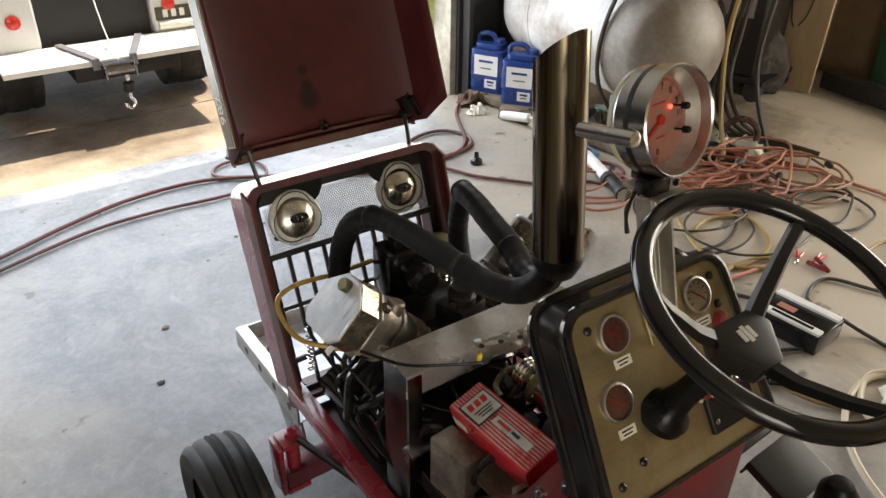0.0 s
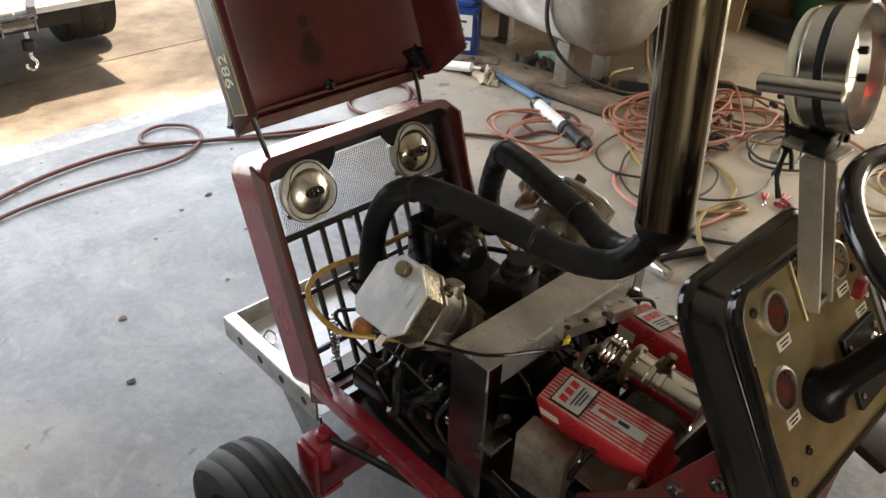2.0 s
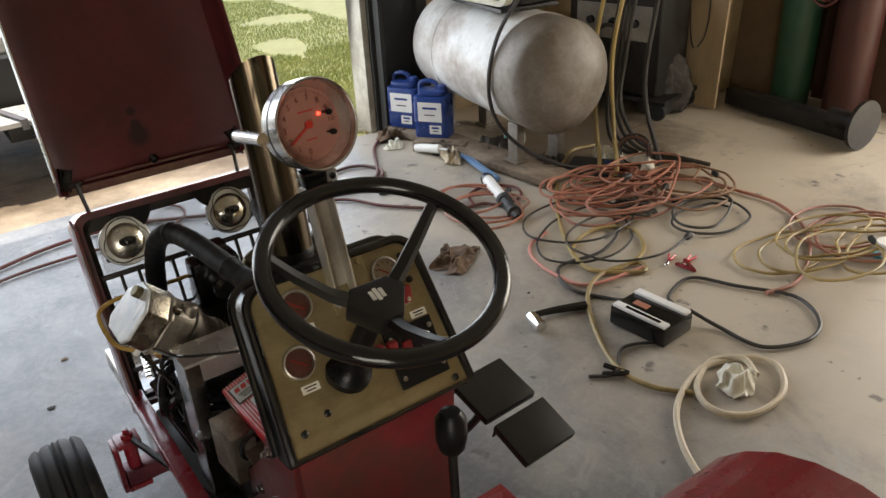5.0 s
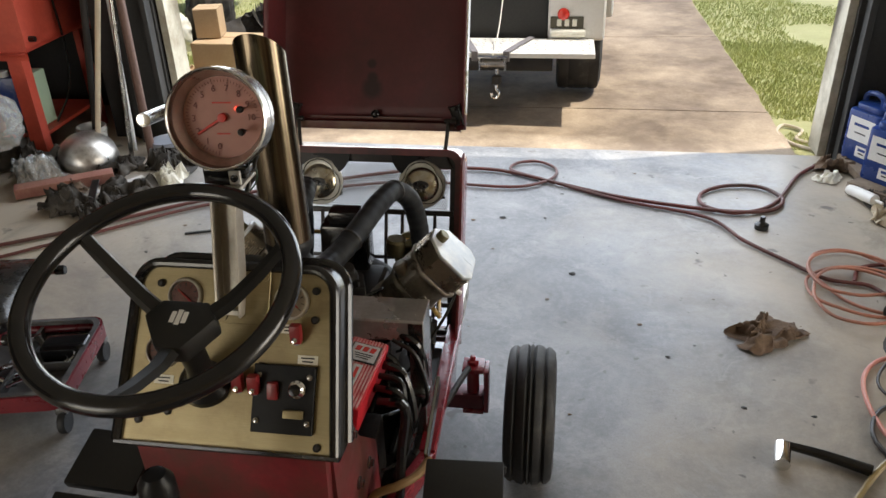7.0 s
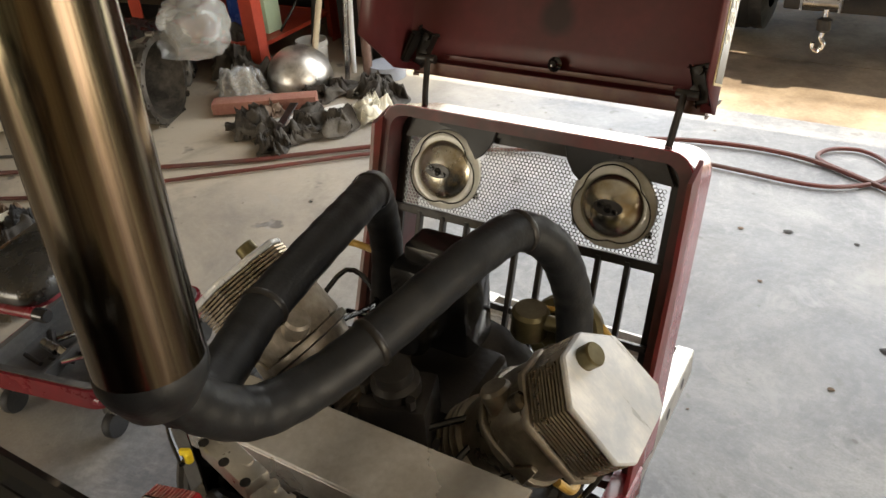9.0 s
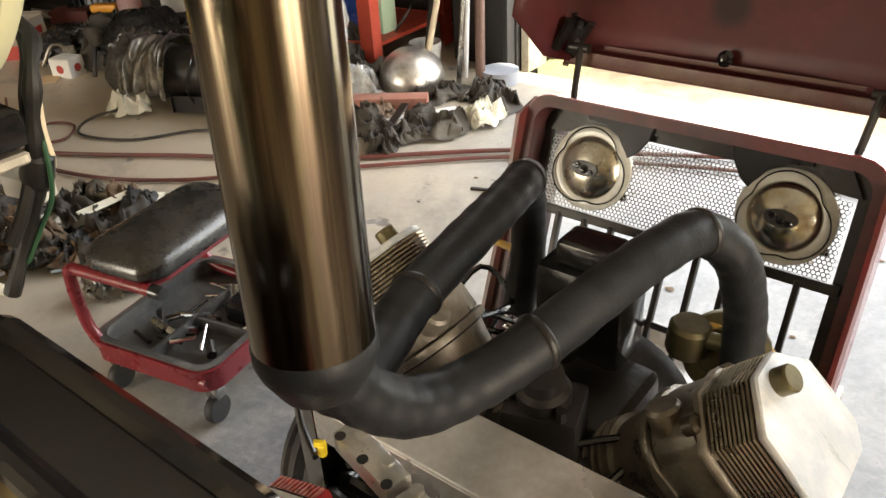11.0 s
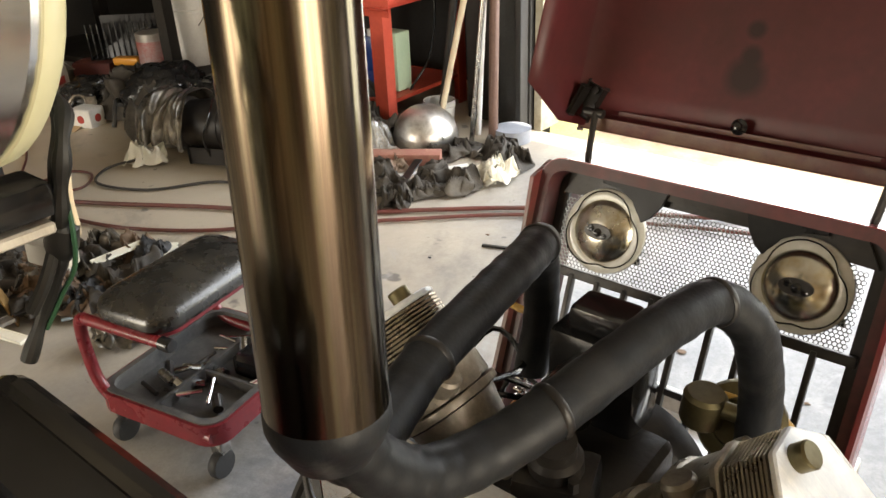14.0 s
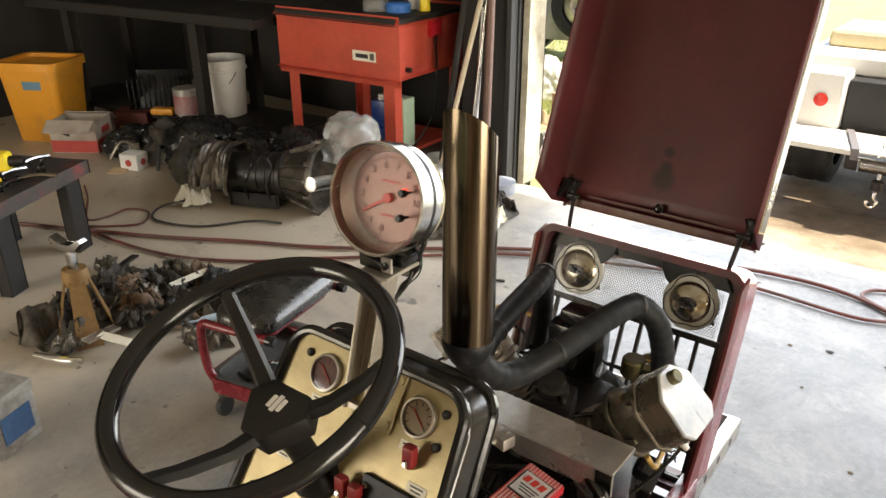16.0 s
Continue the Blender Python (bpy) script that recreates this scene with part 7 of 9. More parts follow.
hose("air_hose", [(-2.85, 0.22), (-2.5, 0.25), (-2.22, 0.33), (-1.97, 0.48), (-1.79, 0.65), (-1.5, 0.90), (-1.15, 1.20), (-0.9, 1.33), (-0.4, 1.53), (-0.1, 1.57), (0.23, 1.55), (0.36, 1.58), (0.46, 1.67), (0.47, 1.79), (0.38, 1.87), (0.28, 1.84), (0.26, 1.75), (0.40, 1.66), (0.76, 1.45), (1.11, 1.31), (1.23, 1.11), (1.37, 0.94), (1.47, 0.83), (1.60, 0.80), (1.66, 0.73), (1.78, 0.74), (1.84, 0.84), (1.76, 0.95), (1.62, 0.93), (1.56, 0.82)], 0.0075, M_REDH, "thin dark red hose with a loop on the floor")
hose("air_hose", [(-3.5, 0.55), (-3.31, 0.46), (-3.03, 0.30), (-2.98, 0.38), (-2.99, 0.50), (-2.87, 0.54), (-2.76, 0.43), (-2.86, 0.31), (-2.95, 0.24)], 0.0055, M_REDH, "short looped hose end on the floor")


def tangle(name, cx, cy, rx, ry, turns, r, mat, label, seed, z=0.012, cat="cord", wob=0.3):
    rnd = random.Random(seed)
    pts = []
    n_ = int(turns * 11)
    ox, oy = 0.0, 0.0
    for k in range(n_):
        a = 2 * math.pi * k / 11 + 0.3 * math.sin(k * 0.31 + seed)
        if k % 11 == 0:
            ox, oy = rnd.uniform(-wob, wob) * rx, rnd.uniform(-wob, wob) * ry
        f = 0.75 + 0.55 * noise.noise(Vector((k * 0.23, seed, 0)))
        pts.append((cx + ox + rx * f * math.cos(a), cy + oy + ry * f * math.sin(a), z + 0.012 * (k // 11) * 0.6 + 0.010 * rnd.random()))
    cord = thing(name, label, cat)
    part("cable", tube(B(), pts, r, 7, 5), mat, cord)
    a, b = Vector(pts[-2]), Vector(pts[-1])
    d_ = Vector((b.x - a.x, b.y - a.y, 0)).normalized()
    pm_ = along(b, b + d_)
    part("plug", lathe(B(), [(r, -0.01), (r * 1.6, 0.0), (0.014, 0.012), (0.015, 0.04), (0.012, 0.045), (0, 0.045)], pm_, 12), M_RUB, cord)
    for s_ in (-1, 1):
        part("prong", box(B(), (0.002, 0.006, 0.018), (0, 0, 0), pm_ @ Matrix.Translation((s_ * 0.006, 0, 0.053))), M_CHROME, cord)
    return cord


tangle("extension_cord", 1.62, 0.74, 0.22, 0.25, 4, 0.006, M_ORG, "orange extension cord in loose coils on the floor", 1)
tangle("extension_cord", 2.16, 0.42, 0.27, 0.19, 12, 0.006, M_ORG, "pile of faded orange extension cord on the floor", 2, 0.012, "cord", 0.75)
tangle("extension_cord", 2.0, 0.5, 0.3, 0.24, 5, 0.006, M_ORG, "loose strands of faded orange cord", 15, 0.012, "cord", 0.6)
tangle("extension_cord", 2.42, 0.30, 0.26, 0.24, 5, 0.006, surf("brown_cord", (0.22, 0.12, 0.06), (0.3, 0.17, 0.1), 0.5), "brown tangled cord on the floor", 5)
hose("tan_hose", [(2.55, 1.0), (2.35, 1.0), (1.97, 0.69), (1.68, 0.35), (1.52, 0.07), (1.58, -0.04), (1.79, -0.01), (1.91, 0.16), (1.79, 0.26), (1.60, 0.20), (1.52, 0.02), (1.66, -0.12), (1.70, -0.06), (1.53, -0.03), (1.37, -0.11), (1.21, -0.31), (1.12, -0.49), (1.13, -0.62), (1.2, -0.72)], 0.0085, M_YCORD, "tan yellow hose winding over the floor")
tangle("extension_cord", 2.30, -0.48, 0.32, 0.19, 6, 0.006, M_YCORD, "yellow extension cord in a loose pile", 8, 0.012, "cord", 0.6)
tangle("extension_cord", 2.24, 0.02, 0.22, 0.18, 2.4, 0.006, M_KCORD, "black cables looping over the floor", 9)
tangle("extension_cord", 2.55, -0.45, 0.3, 0.22, 3, 0.006, M_ORG, "orange cord trailing over the floor", 12)
tangle("extension_cord", 1.95, 0.20, 0.34, 0.26, 3, 0.005, M_KCORD, "thin black leads scattered over the floor", 14, 0.012, "cord", 0.6)
hose("extension_cord", [(2.4, 0.45), (2.56, 0.35), (2.58, 0.13), (2.58, -0.12), (2.38, -0.38), (2.05, -0.54), (1.87, -0.52)], 0.008, M_ORG, "orange cord running across the floor", "cord")
hose("extension_cord", [(1.62, 0.38), (1.49, 0.34), (1.41, 0.23), (1.39, 0.06), (1.44, -0.06), (1.7, -0.1)], 0.007, surf("pink_cord", (0.55, 0.22, 0.18), (0.62, 0.3, 0.24), 0.5), "faded pink cord curving on the floor", "cord")
hose("jumper_cable", [(1.50, -0.40, 0.05), (1.60, -0.30), (1.76, -0.27), (1.84, -0.42), (1.93, -0.60), (1.85, -0.74), (1.72, -0.78), (1.57, -0.71), (1.56, -0.55), (1.52, -0.45, 0.05)], 0.007, M_KCORD, "black cable running from the inverter", "cable")
hose("jumper_cable", [(1.45, -0.30, 0.05), (1.42, -0.18), (1.36, -0.02), (1.45, 0.12), (1.66, 0.10), (1.85, 0.18), (1.95, 0.30)], 0.007, M_KCORD, "black cable lying in a loop", "cable")
hose("jumper_cable", [(1.35, -0.48), (1.22, -0.42), (1.10, -0.50), (1.02, -0.46)], 0.006, M_KCORD, "short black lead with dark clip", "cable")
hose("beige_hose", [(0.70, -1.35), (0.88, -1.05), (0.99, -0.85), (1.13, -0.72), (1.32, -0.66), (1.47, -0.71), (1.51, -0.80), (1.40, -0.89), (1.25, -0.89), (1.18, -0.81), (1.23, -0.71), (1.37, -0.655), (1.44, -0.72, 0.03), (1.40, -0.80, 0.03)], 0.010, M_BEIGE, "beige hose coiled round a rag on the floor")
for k, (x0, y0) in enumerate(((2.46, 0.90), (2.47, 0.79))):
    hose("hanging_hose", [(x0 + 0.15, y0 - 0.05, 1.9), (x0 + 0.06, y0 - 0.04, 1.2), (x0 - 0.04, y0, 0.6), (x0 - 0.06, y0 - 0.05, 0.2), (x0 - 0.2, y0 - 0.2, 0.03), (x0 - 0.35, y0 - 0.1, 0.02)], 0.011, M_YCORD, "tan yellow hose hanging from above to the floor")
for k in range(4):
    hose("hanging_hose", [(2.66, 0.83 - 0.012 * k, 1.9), (2.58 + 0.01 * k, 0.85 - 0.02 * k, 1.1), (2.50 + 0.012 * k, 0.865 - 0.022 * k, 0.55), (2.49, 0.86 - 0.03 * k, 0.20 + 0.03 * k), (2.53 + 0.02 * k, 0.80 - 0.04 * k, 0.05 + 0.01 * k), (2.62 + 0.04 * k, 0.62 - 0.08 * k, 0.02)], 0.010 + 0.001 * (k % 2), M_KCORD, "black cable of a bundle hanging from above")
hose("hanging_hose", [(2.72, 0.66, 1.9), (2.66, 0.70, 1.0), (2.60, 0.72, 0.4), (2.55, 0.55, 0.05), (2.4, 0.4, 0.02)], 0.012, M_KCORD, "black hose hanging from above to the floor")

# charger
ch = thing("battery_charger", "black power inverter with white end panels on the floor", "inverter", (1.395, -0.385, 0.0), 4)
part("case", box(B(), (0.16, 0.225, 0.07), (0, 0, 0.039), None, 0.006), M_BLACK, ch)
for s in (-1, 1):
    part("side_rail", box(B(), (0.032, 0.215, 0.012), (s * 0.060, 0, 0.077), None, 0.003), M_WHITE, ch)
part("logo_bar", box(B(), (0.03, 0.06, 0.001), (0, 0.04, 0.0747)), M_ORG, ch)
part("socket_strip", box(B(), (0.012, 0.14, 0.003), (-0.060, -0.01, 0.0838)), M_BLACK, ch)

# sledge or breaker bar, cap, rags
wr = thing("breaker_wrench", "chromed socket wrench with black handle on the floor", "wrench")
part("head", lathe(B(), [(0.020, 0), (0.022, 0.01), (0.022, 0.075), (0.016, 0.08), (0, 0.08)], along((1.085, -0.17, 0.024), (1.11, -0.06, 0.024)), 20), M_CHROME, wr)
part("handle", tube(B(), [(1.105, -0.09, 0.024), (1.2, -0.115, 0.02), (1.31, -0.16, 0.018)], lambda t: 0.011 + 0.005 * t, 12, 5), M_BLACK, wr)
cp = thing("funnel", "small black plastic funnel cap on the floor", "cap", (1.326, 1.244, 0.0))
part("cap", lathe(B(), [(0.028, 0), (0.028, 0.02), (0.012, 0.03), (0.010, 0.055), (0, 0.056)], None, 20), M_BLACK, cp)
rg = single("shop_rag", crumple(0.28, 0.18, 0.045, 4), M_RAG, "crumpled brown shop rag on the concrete", "rag")
rg.matrix_world = pose(1.18, 0.45, 0, 0, 0, 25)
rg = single("shop_rag", crumple(0.16, 0.14, 0.05, 9), M_LABEL, "dirty cream rag inside the hose coil", "rag")
rg.matrix_world = pose(1.34, -0.77, 0, 0, 0, 10)
rg = single("shop_rag", crumple(0.16, 0.12, 0.06, 21), M_BEIGE, "tan sponge-like rag by the plank", "rag")
rg.matrix_world = pose(1.84, 1.36, 0, 0, 0, 60)
rg = single("plastic_sheet", crumple(0.3, 0.24, 0.07, 22), M_LABEL, "dirty white plastic sheeting below the tank", "plastic sheet")
rg.matrix_world = pose(2.45, 0.62, 0, 0, 0, 60)

# gas cylinders and panels against the far wall
for (x, y, r_, mat, lab) in ((3.95, 0.72, 0.11, M_GREENP, "dark green gas cylinder standing by the wall"), (4.0, 0.40, 0.12, M_MAROON, "dark maroon gas cylinder standing by the wall")):
    gcy = thing("gas_cylinder", lab, "gas cylinder", (x, y, 0.0))
    part("cylinder", lathe(B(), [(r_ * 0.95, 0.004), (r_, 0.02), (r_, 1.05), (r_ * 0.8, 1.14), (0.04, 1.2), (0.035, 1.26), (0, 1.26)], None, 32), mat, gcy)
cst = thing("pipe_stand", "black steel base with round flange plate on the floor", "base")
part("beam", box(B(), (0.10, 0.9, 0.10), (3.62, 0.50, 0.07), pose(0, 0, 0, 0, 0, -8), 0.006), M_BLACKM, cst)
part("flange", lathe(B(), [(0.0, 0), (0.13, 0), (0.13, 0.02), (0.05, 0.025), (0.05, 0.2), (0, 0.2)], along((3.50, 0.02, 0.135), (3.52, 0.2, 0.135)), 28), M_BLACKM, cst)
single("brown_panel", box(B(), (0.02, 0.5, 1.3), (4.05, 0.98, 0.66), pose(0, 0, 0, 0, 6, 0), 0.002, 1), surf("brown_ply", (0.12, 0.08, 0.045), (0.18, 0.125, 0.07), 0.7), "dull brown plywood sheet leaning on the wall", "plywood")
single("brown_panel", box(B(), (0.03, 0.75, 1.25), (4.17, 0.30, 0.64), pose(0, 0, 0, 0, 4, 0), 0.003, 1), surf("dark_brown_board", (0.07, 0.035, 0.02), (0.11, 0.06, 0.035), 0.6), "dark brown board leaning on the plywood wall", "board")
for k, mt in enumerate((M_REDH, M_REDH, M_GREENP)):
    single("welding_hose", tube(B(), [(3.86, 0.80 - 0.5 * t_, 0.62 + 0.03 * k + 0.5 * (2 * t_ - 1) ** 2) for t_ in [i / 10 for i in range(11)]], 0.008, 8, 4), mt, "looped welding hose hung over the cylinders", "hose")


wc = thing("welding_cart", "dark welding machine on a cart with cables", "welder", (3.25, 1.42, 0.0), 12)
part("cabinet", box(B(), (0.36, 0.62, 0.58), (0, 0, 0.42), None, 0.02, 3), M_BLACKM, wc)
part("lower_deck", box(B(), (0.44, 0.78, 0.03), (0, 0, 0.115), None, 0.006), M_BLACKM, wc)
for sx in (-1, 1):
    for sy in (-1, 1):
        c_ = Vector((sx * 0.19, sy * 0.33, 0.055))
        part("cart_wheel", lathe(B(), [(0.02, -0.015), (0.05, -0.015), (0.055, -0.008), (0.055, 0.008), (0.05, 0.015), (0.02, 0.015)], along(c_, c_ + Vector((1, 0, 0))), 20), M_RUB, wc)
part("front_panel", box(B(), (0.008, 0.50, 0.20), (-0.184, 0, 0.55), None, 0.002), surf("scuffed_grey_panel", (0.16, 0.15, 0.14), (0.3, 0.28, 0.25), 0.5), wc)
for yy in (-0.15, 0.0, 0.15):
    part("dial_knob", lathe(B(), [(0.025, 0), (0.022, 0.02), (0, 0.02)], along((-0.188, yy, 0.55), (-0.3, yy, 0.55)), 16), M_BLACK, wc)
part("cable_coil", tube(B(), [(-0.22 - 0.01 * (k % 3), 0.10 * math.cos(k * 0.7), 0.42 + 0.12 * math.sin(k * 0.7)) for k in range(30)], 0.012, 8, 3), M_KCORD, wc)
tc_ = thing("tan_cabinet", "tall tan steel cabinet against the wall", "cabinet", (3.85, 1.50, 0.0), 8)
part("carcass", box(B(), (0.40, 0.70, 1.5), (0, 0, 0.76), None, 0.01), surf("tan_enamel", (0.36, 0.28, 0.15), (0.45, 0.36, 0.21), 0.45, c3=(0.22, 0.16, 0.09), spot=0.6), tc_)
part("door", box(B(), (0.012, 0.66, 1.4), (-0.207, 0, 0.78), None, 0.004), surf("tan_enamel_door", (0.38, 0.30, 0.16), (0.46, 0.37, 0.22), 0.42, c3=(0.24, 0.18, 0.1), spot=0.6), tc_)
part("door_handle", box(B(), (0.02, 0.02, 0.12), (-0.222, -0.26, 0.85), None, 0.005), M_CHROME, tc_)
single("plywood_sheet", box(B(), (0.018, 0.40, 1.35), (3.56, 1.14, 0.685), pose(0, 0, 0, 0, 3, 0), 0.002, 1), M_PLY, "pale plywood offcut leaning beside the welder", "plywood")
single("rubbish_bag", sack(0.34, 0.36, 0.34, 401), M_CLOTH, "black rubbish bag slumped before the plywood", "rubbish bag").matrix_world = pose(3.34, 1.22, 0.0, 0, 0, 30)
single("wire_loop", tube(B(), [(3.53 - 0.0, 1.14 + 0.09 * math.sin(k * 0.5) * (0.4 + 0.06 * k), 0.62 - 0.27 * math.cos(k * 0.5) ) for k in range(13)], 0.004, 6, 4), M_KCORD, "thin dark wire loop hung on the plywood", "wire")
rn = thing("flange_ring", "dull steel ring with dark rubber seal standing among the cords", "ring")
part("ring", lathe(B(), [(0.052, -0.012), (0.064, -0.014), (0.066, 0.0), (0.064, 0.014), (0.052, 0.012), (0.050, 0.0), (0.052, -0.012)], pose(2.46, 0.64, 0.094, 84, 0, -58) @ Matrix.Scale(1.4, 4), 32, False), M_STEEL, rn)
part("seal", lathe(B(), [(0.050, -0.008), (0.045, 0.0), (0.050, 0.008)], pose(2.46, 0.64, 0.094, 84, 0, -58) @ Matrix.Scale(1.4, 4), 32, False), M_RUB, rn)
for k, (x, y, a) in enumerate(((1.82, -0.12, 25), (1.87, -0.17, 8))):
    cl = thing("jumper_clip", "red-handled battery clip with bright jaws on the floor", "clip", (x, y, 0.0), a)
    part("jaw", box(B(), (0.045, 0.012, 0.010), (-0.03, 0, 0.008), None, 0.002, 1, 0.8), M_CHROME, cl)
    for s in (-1, 1):
        part("grip", box(B(), (0.055, 0.008, 0.012), (0.02, s * 0.008, 0.008), Matrix.Rotation(s * 0.16, 4, "Z"), 0.003, 1), M_MSDR, cl, "red rubber grip")


# ---- left side: bench, parts washer, clutter ----
def bench():
    b = thing("workbench", "dark grimy workbench with a low shelf", "workbench")
    ax_, d_ = Vector((-2.99, 1.46, 0)), Vector((-0.993, -0.12, 0)).normalized()
    L2 = 2.1
    nrm = Vector((d_.y, -d_.x, 0))
    M_ = Matrix(((d_.x, nrm.x, 0, ax_.x), (d_.y, nrm.y, 0, ax_.y), (0, 0, 1, 0), (0, 0, 0, 1)))
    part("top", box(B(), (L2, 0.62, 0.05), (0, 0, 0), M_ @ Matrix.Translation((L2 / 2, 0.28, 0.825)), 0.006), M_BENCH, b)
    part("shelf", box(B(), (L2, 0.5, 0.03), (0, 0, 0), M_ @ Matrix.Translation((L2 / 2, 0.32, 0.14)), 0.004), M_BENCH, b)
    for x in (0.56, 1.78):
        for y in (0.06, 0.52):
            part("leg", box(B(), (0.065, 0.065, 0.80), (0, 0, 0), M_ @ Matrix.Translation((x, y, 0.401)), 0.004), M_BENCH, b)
    return M_


bench()


def bucket(at, r_, h_, mat, label, handle=True):
    b = thing("bucket", label, "bucket", at)
    part("pail", lathe(B(), [(r_ * 0.85, 0.003), (r_ * 0.87, 0.0), (r_ * 0.98, h_ * 0.8), (r_ * 1.05, h_ * 0.81), (r_ * 1.05, h_ * 0.84), (r_, h_ * 0.85), (r_ * 1.02, h_), (r_ * 0.97, h_), (r_ * 0.82, 0.02), (0, 0.02)], None, 32), mat, b)
    if handle:
        part("bail", tube(B(), [(r_ * 1.05 * math.cos(a), -r_ * 0.5 * math.sin(a) - 0.01, h_ * (0.8 - 0.35 * math.sin(a))) for a in [math.pi * k / 8 for k in range(9)]], 0.003, 6, 3), M_STEEL, b)
    return b


p = Vector((-3.68, 1.69, 0.157))
bucket(p, 0.165, 0.37, M_WHITE, "white plastic pail on the bench shelf")
p = Vector((-3.80, 1.49, 0.157))
pc_ = thing("paint_can", "paint can with red and white label on the shelf", "paint can", p)
part("can", lathe(B(), [(0.085, 0), (0.085, 0.19), (0.078, 0.195), (0, 0.195)], None, 28), surf("paint_tin", (0.30, 0.29, 0.27), (0.42, 0.40, 0.37), 0.4, 0.5, 9), pc_)
part("paper_label", lathe(B(), [(0.0856, 0.03), (0.0858, 0.03), (0.0858, 0.15), (0.0856, 0.15)], None, 28, False), surf("paint_label", (0.30, 0.05, 0.045), (0.36, 0.30, 0.30), 0.5, 0, 5), pc_)
p = Vector((-4.20, 1.56, 0.157))
cr = thing("wire_crate", "black slatted milk crate on the shelf", "crate", p, 42)
for k in range(11):
    part("slat", box(B(), (0.008, 0.012, 0.22), (-0.17 + 0.034 * k, -0.15, 0.11), None, 0.001, 1), M_BLACK, cr)
part("crate_body", box(B(), (0.37, 0.28, 0.02), (0, 0, 0.011)), M_BLACK, cr)
part("crate_back", box(B(), (0.37, 0.01, 0.22), (0, 0.14, 0.11)), M_BLACK, cr)
p = Vector((-3.98, 1.42, 0.157))
single("yellow_tool", box(B(), (0.16, 0.07, 0.045), (p.x, p.y, 0.18), pose(0, 0, 0, 0, 0, 30), 0.015, 3), M_BIN, "orange yellow tool body on the shelf", "tool")

washer = thing("parts_washer", "red steel parts washer on legs with dark lid rim", "parts washer")
w00, w10 = Vector((-2.15, 1.665)), Vector((-2.907, 1.618))
ex = Vector((w10.x - w00.x, w10.y - w00.y, 0)).normalized()
ey = Vector((-ex.y, ex.x, 0))
if ey.y < 0:
    ey = -ey
WM = Matrix(((ex.x, ey.x, 0, w00.x), (ex.y, ey.y, 0, w00.y), (0, 0, 1, 0), (0, 0, 0, 1)))
LW, DW = 0.74, 0.62
mid = WM @ Matrix.Translation((LW / 2, DW / 2, 0))
part("basin", box(B(), (LW + 0.06, DW + 0.06, 0.29), (0, 0, 0), mid @ Matrix.Translation((0, 0, 0.735)), 0.04, 5), M_WASH, washer)
part("rim", box(B(), (LW + 0.10, DW + 0.10, 0.025), (0, 0, 0), mid @ Matrix.Translation((0, 0, 0.892)), 0.008), M_BENCH, washer)
for x in (0.02, LW - 0.02):
    for y in (0.02, DW - 0.02):
        bm = B()
        box(bm, (0.075, 0.006, 0.62), (0, 0, 0), WM @ Matrix.Translation((x, y + (-0.032 if y < 0.2 else 0.032), 0.31)))
        box(bm, (0.006, 0.064, 0.62), (0, 0, 0), WM @ Matrix.Translation((x + (-0.032 if x < 0.2 else 0.032), y, 0.31)))
        part("leg", bm, M_WASH, washer)
part("shelf", box(B(), (LW - 0.02, DW - 0.02, 0.02), (0, 0, 0), mid @ Matrix.Translation((0, 0, 0.14)), 0.003), M_WASH, washer)
pl = part("maker_plate", box(B(), (0.16, 0.003, 0.055), (0, 0, 0), WM @ Matrix.Translation((0.17, -0.0315, 0.70))), M_LABEL, washer, "cream maker's plate")
part("print_bar", box(B(), (0.085, 0.002, 0.022), (0, 0, 0), WM @ Matrix.Translation((0.185, -0.034, 0.70))), M_BLACKP, pl)
part("print_bar", box(B(), (0.03, 0.002, 0.035), (0, 0, 0), WM @ Matrix.Translation((0.115, -0.034, 0.70))), M_STEEL, pl)
part("drain_plug", lathe(B(), [(0.014, 0), (0.014, 0.03), (0, 0.03)], WM @ along((-0.03, 0.08, 0.63), (-0.1, 0.08, 0.63)), 10), M_BLACKM, washer)
part("switch_box", box(B(), (0.02, 0.10, 0.08), (0, 0, 0), WM @ Matrix.Translation((-0.045, 0.33, 0.82)), 0.004), M_MSDR, washer)
part("cable", tube(B(), [WM @ Vector((-0.05, 0.33, 0.78)), WM @ Vector((-0.06, 0.32, 0.5)), WM @ Vector((-0.03, 0.30, 0.3)), WM @ Vector((0.02, 0.2, 0.16))], 0.006, 8, 5), M_BLACK, washer)
# things on the washer
for k, (x, y, r_, h_, mt, lab, cat) in enumerate(((0.12, 0.22, 0.07, 0.05, surf("blue_tape", (0.03, 0.15, 0.5), (0.05, 0.2, 0.6), 0.5), "roll of blue tape on the washer", "tape roll"),
        (0.26, 0.20, 0.075, 0.06, M_BAG, "clear plastic tub on the washer", "tub"), (0.05, 0.36, 0.035, 0.14, M_WHITE, "white aerosol can on the washer", "aerosol can"), (0.02, 0.33, 0.03, 0.12, M_YEL, "yellow aerosol can on the washer", "aerosol can"), (0.12, 0.37, 0.035, 0.15, M_WHITE, "white bottle on the washer", "bottle"))):
    q_ = WM @ Vector((x, y, 0.906))
    single(cat.replace(" ", "_"), lathe(B(), [(r_, 0), (r_, h_ * 0.8), (r_ * 0.85, h_), (0, h_)], Matrix.Translation(q_), 22), mt, lab, cat)

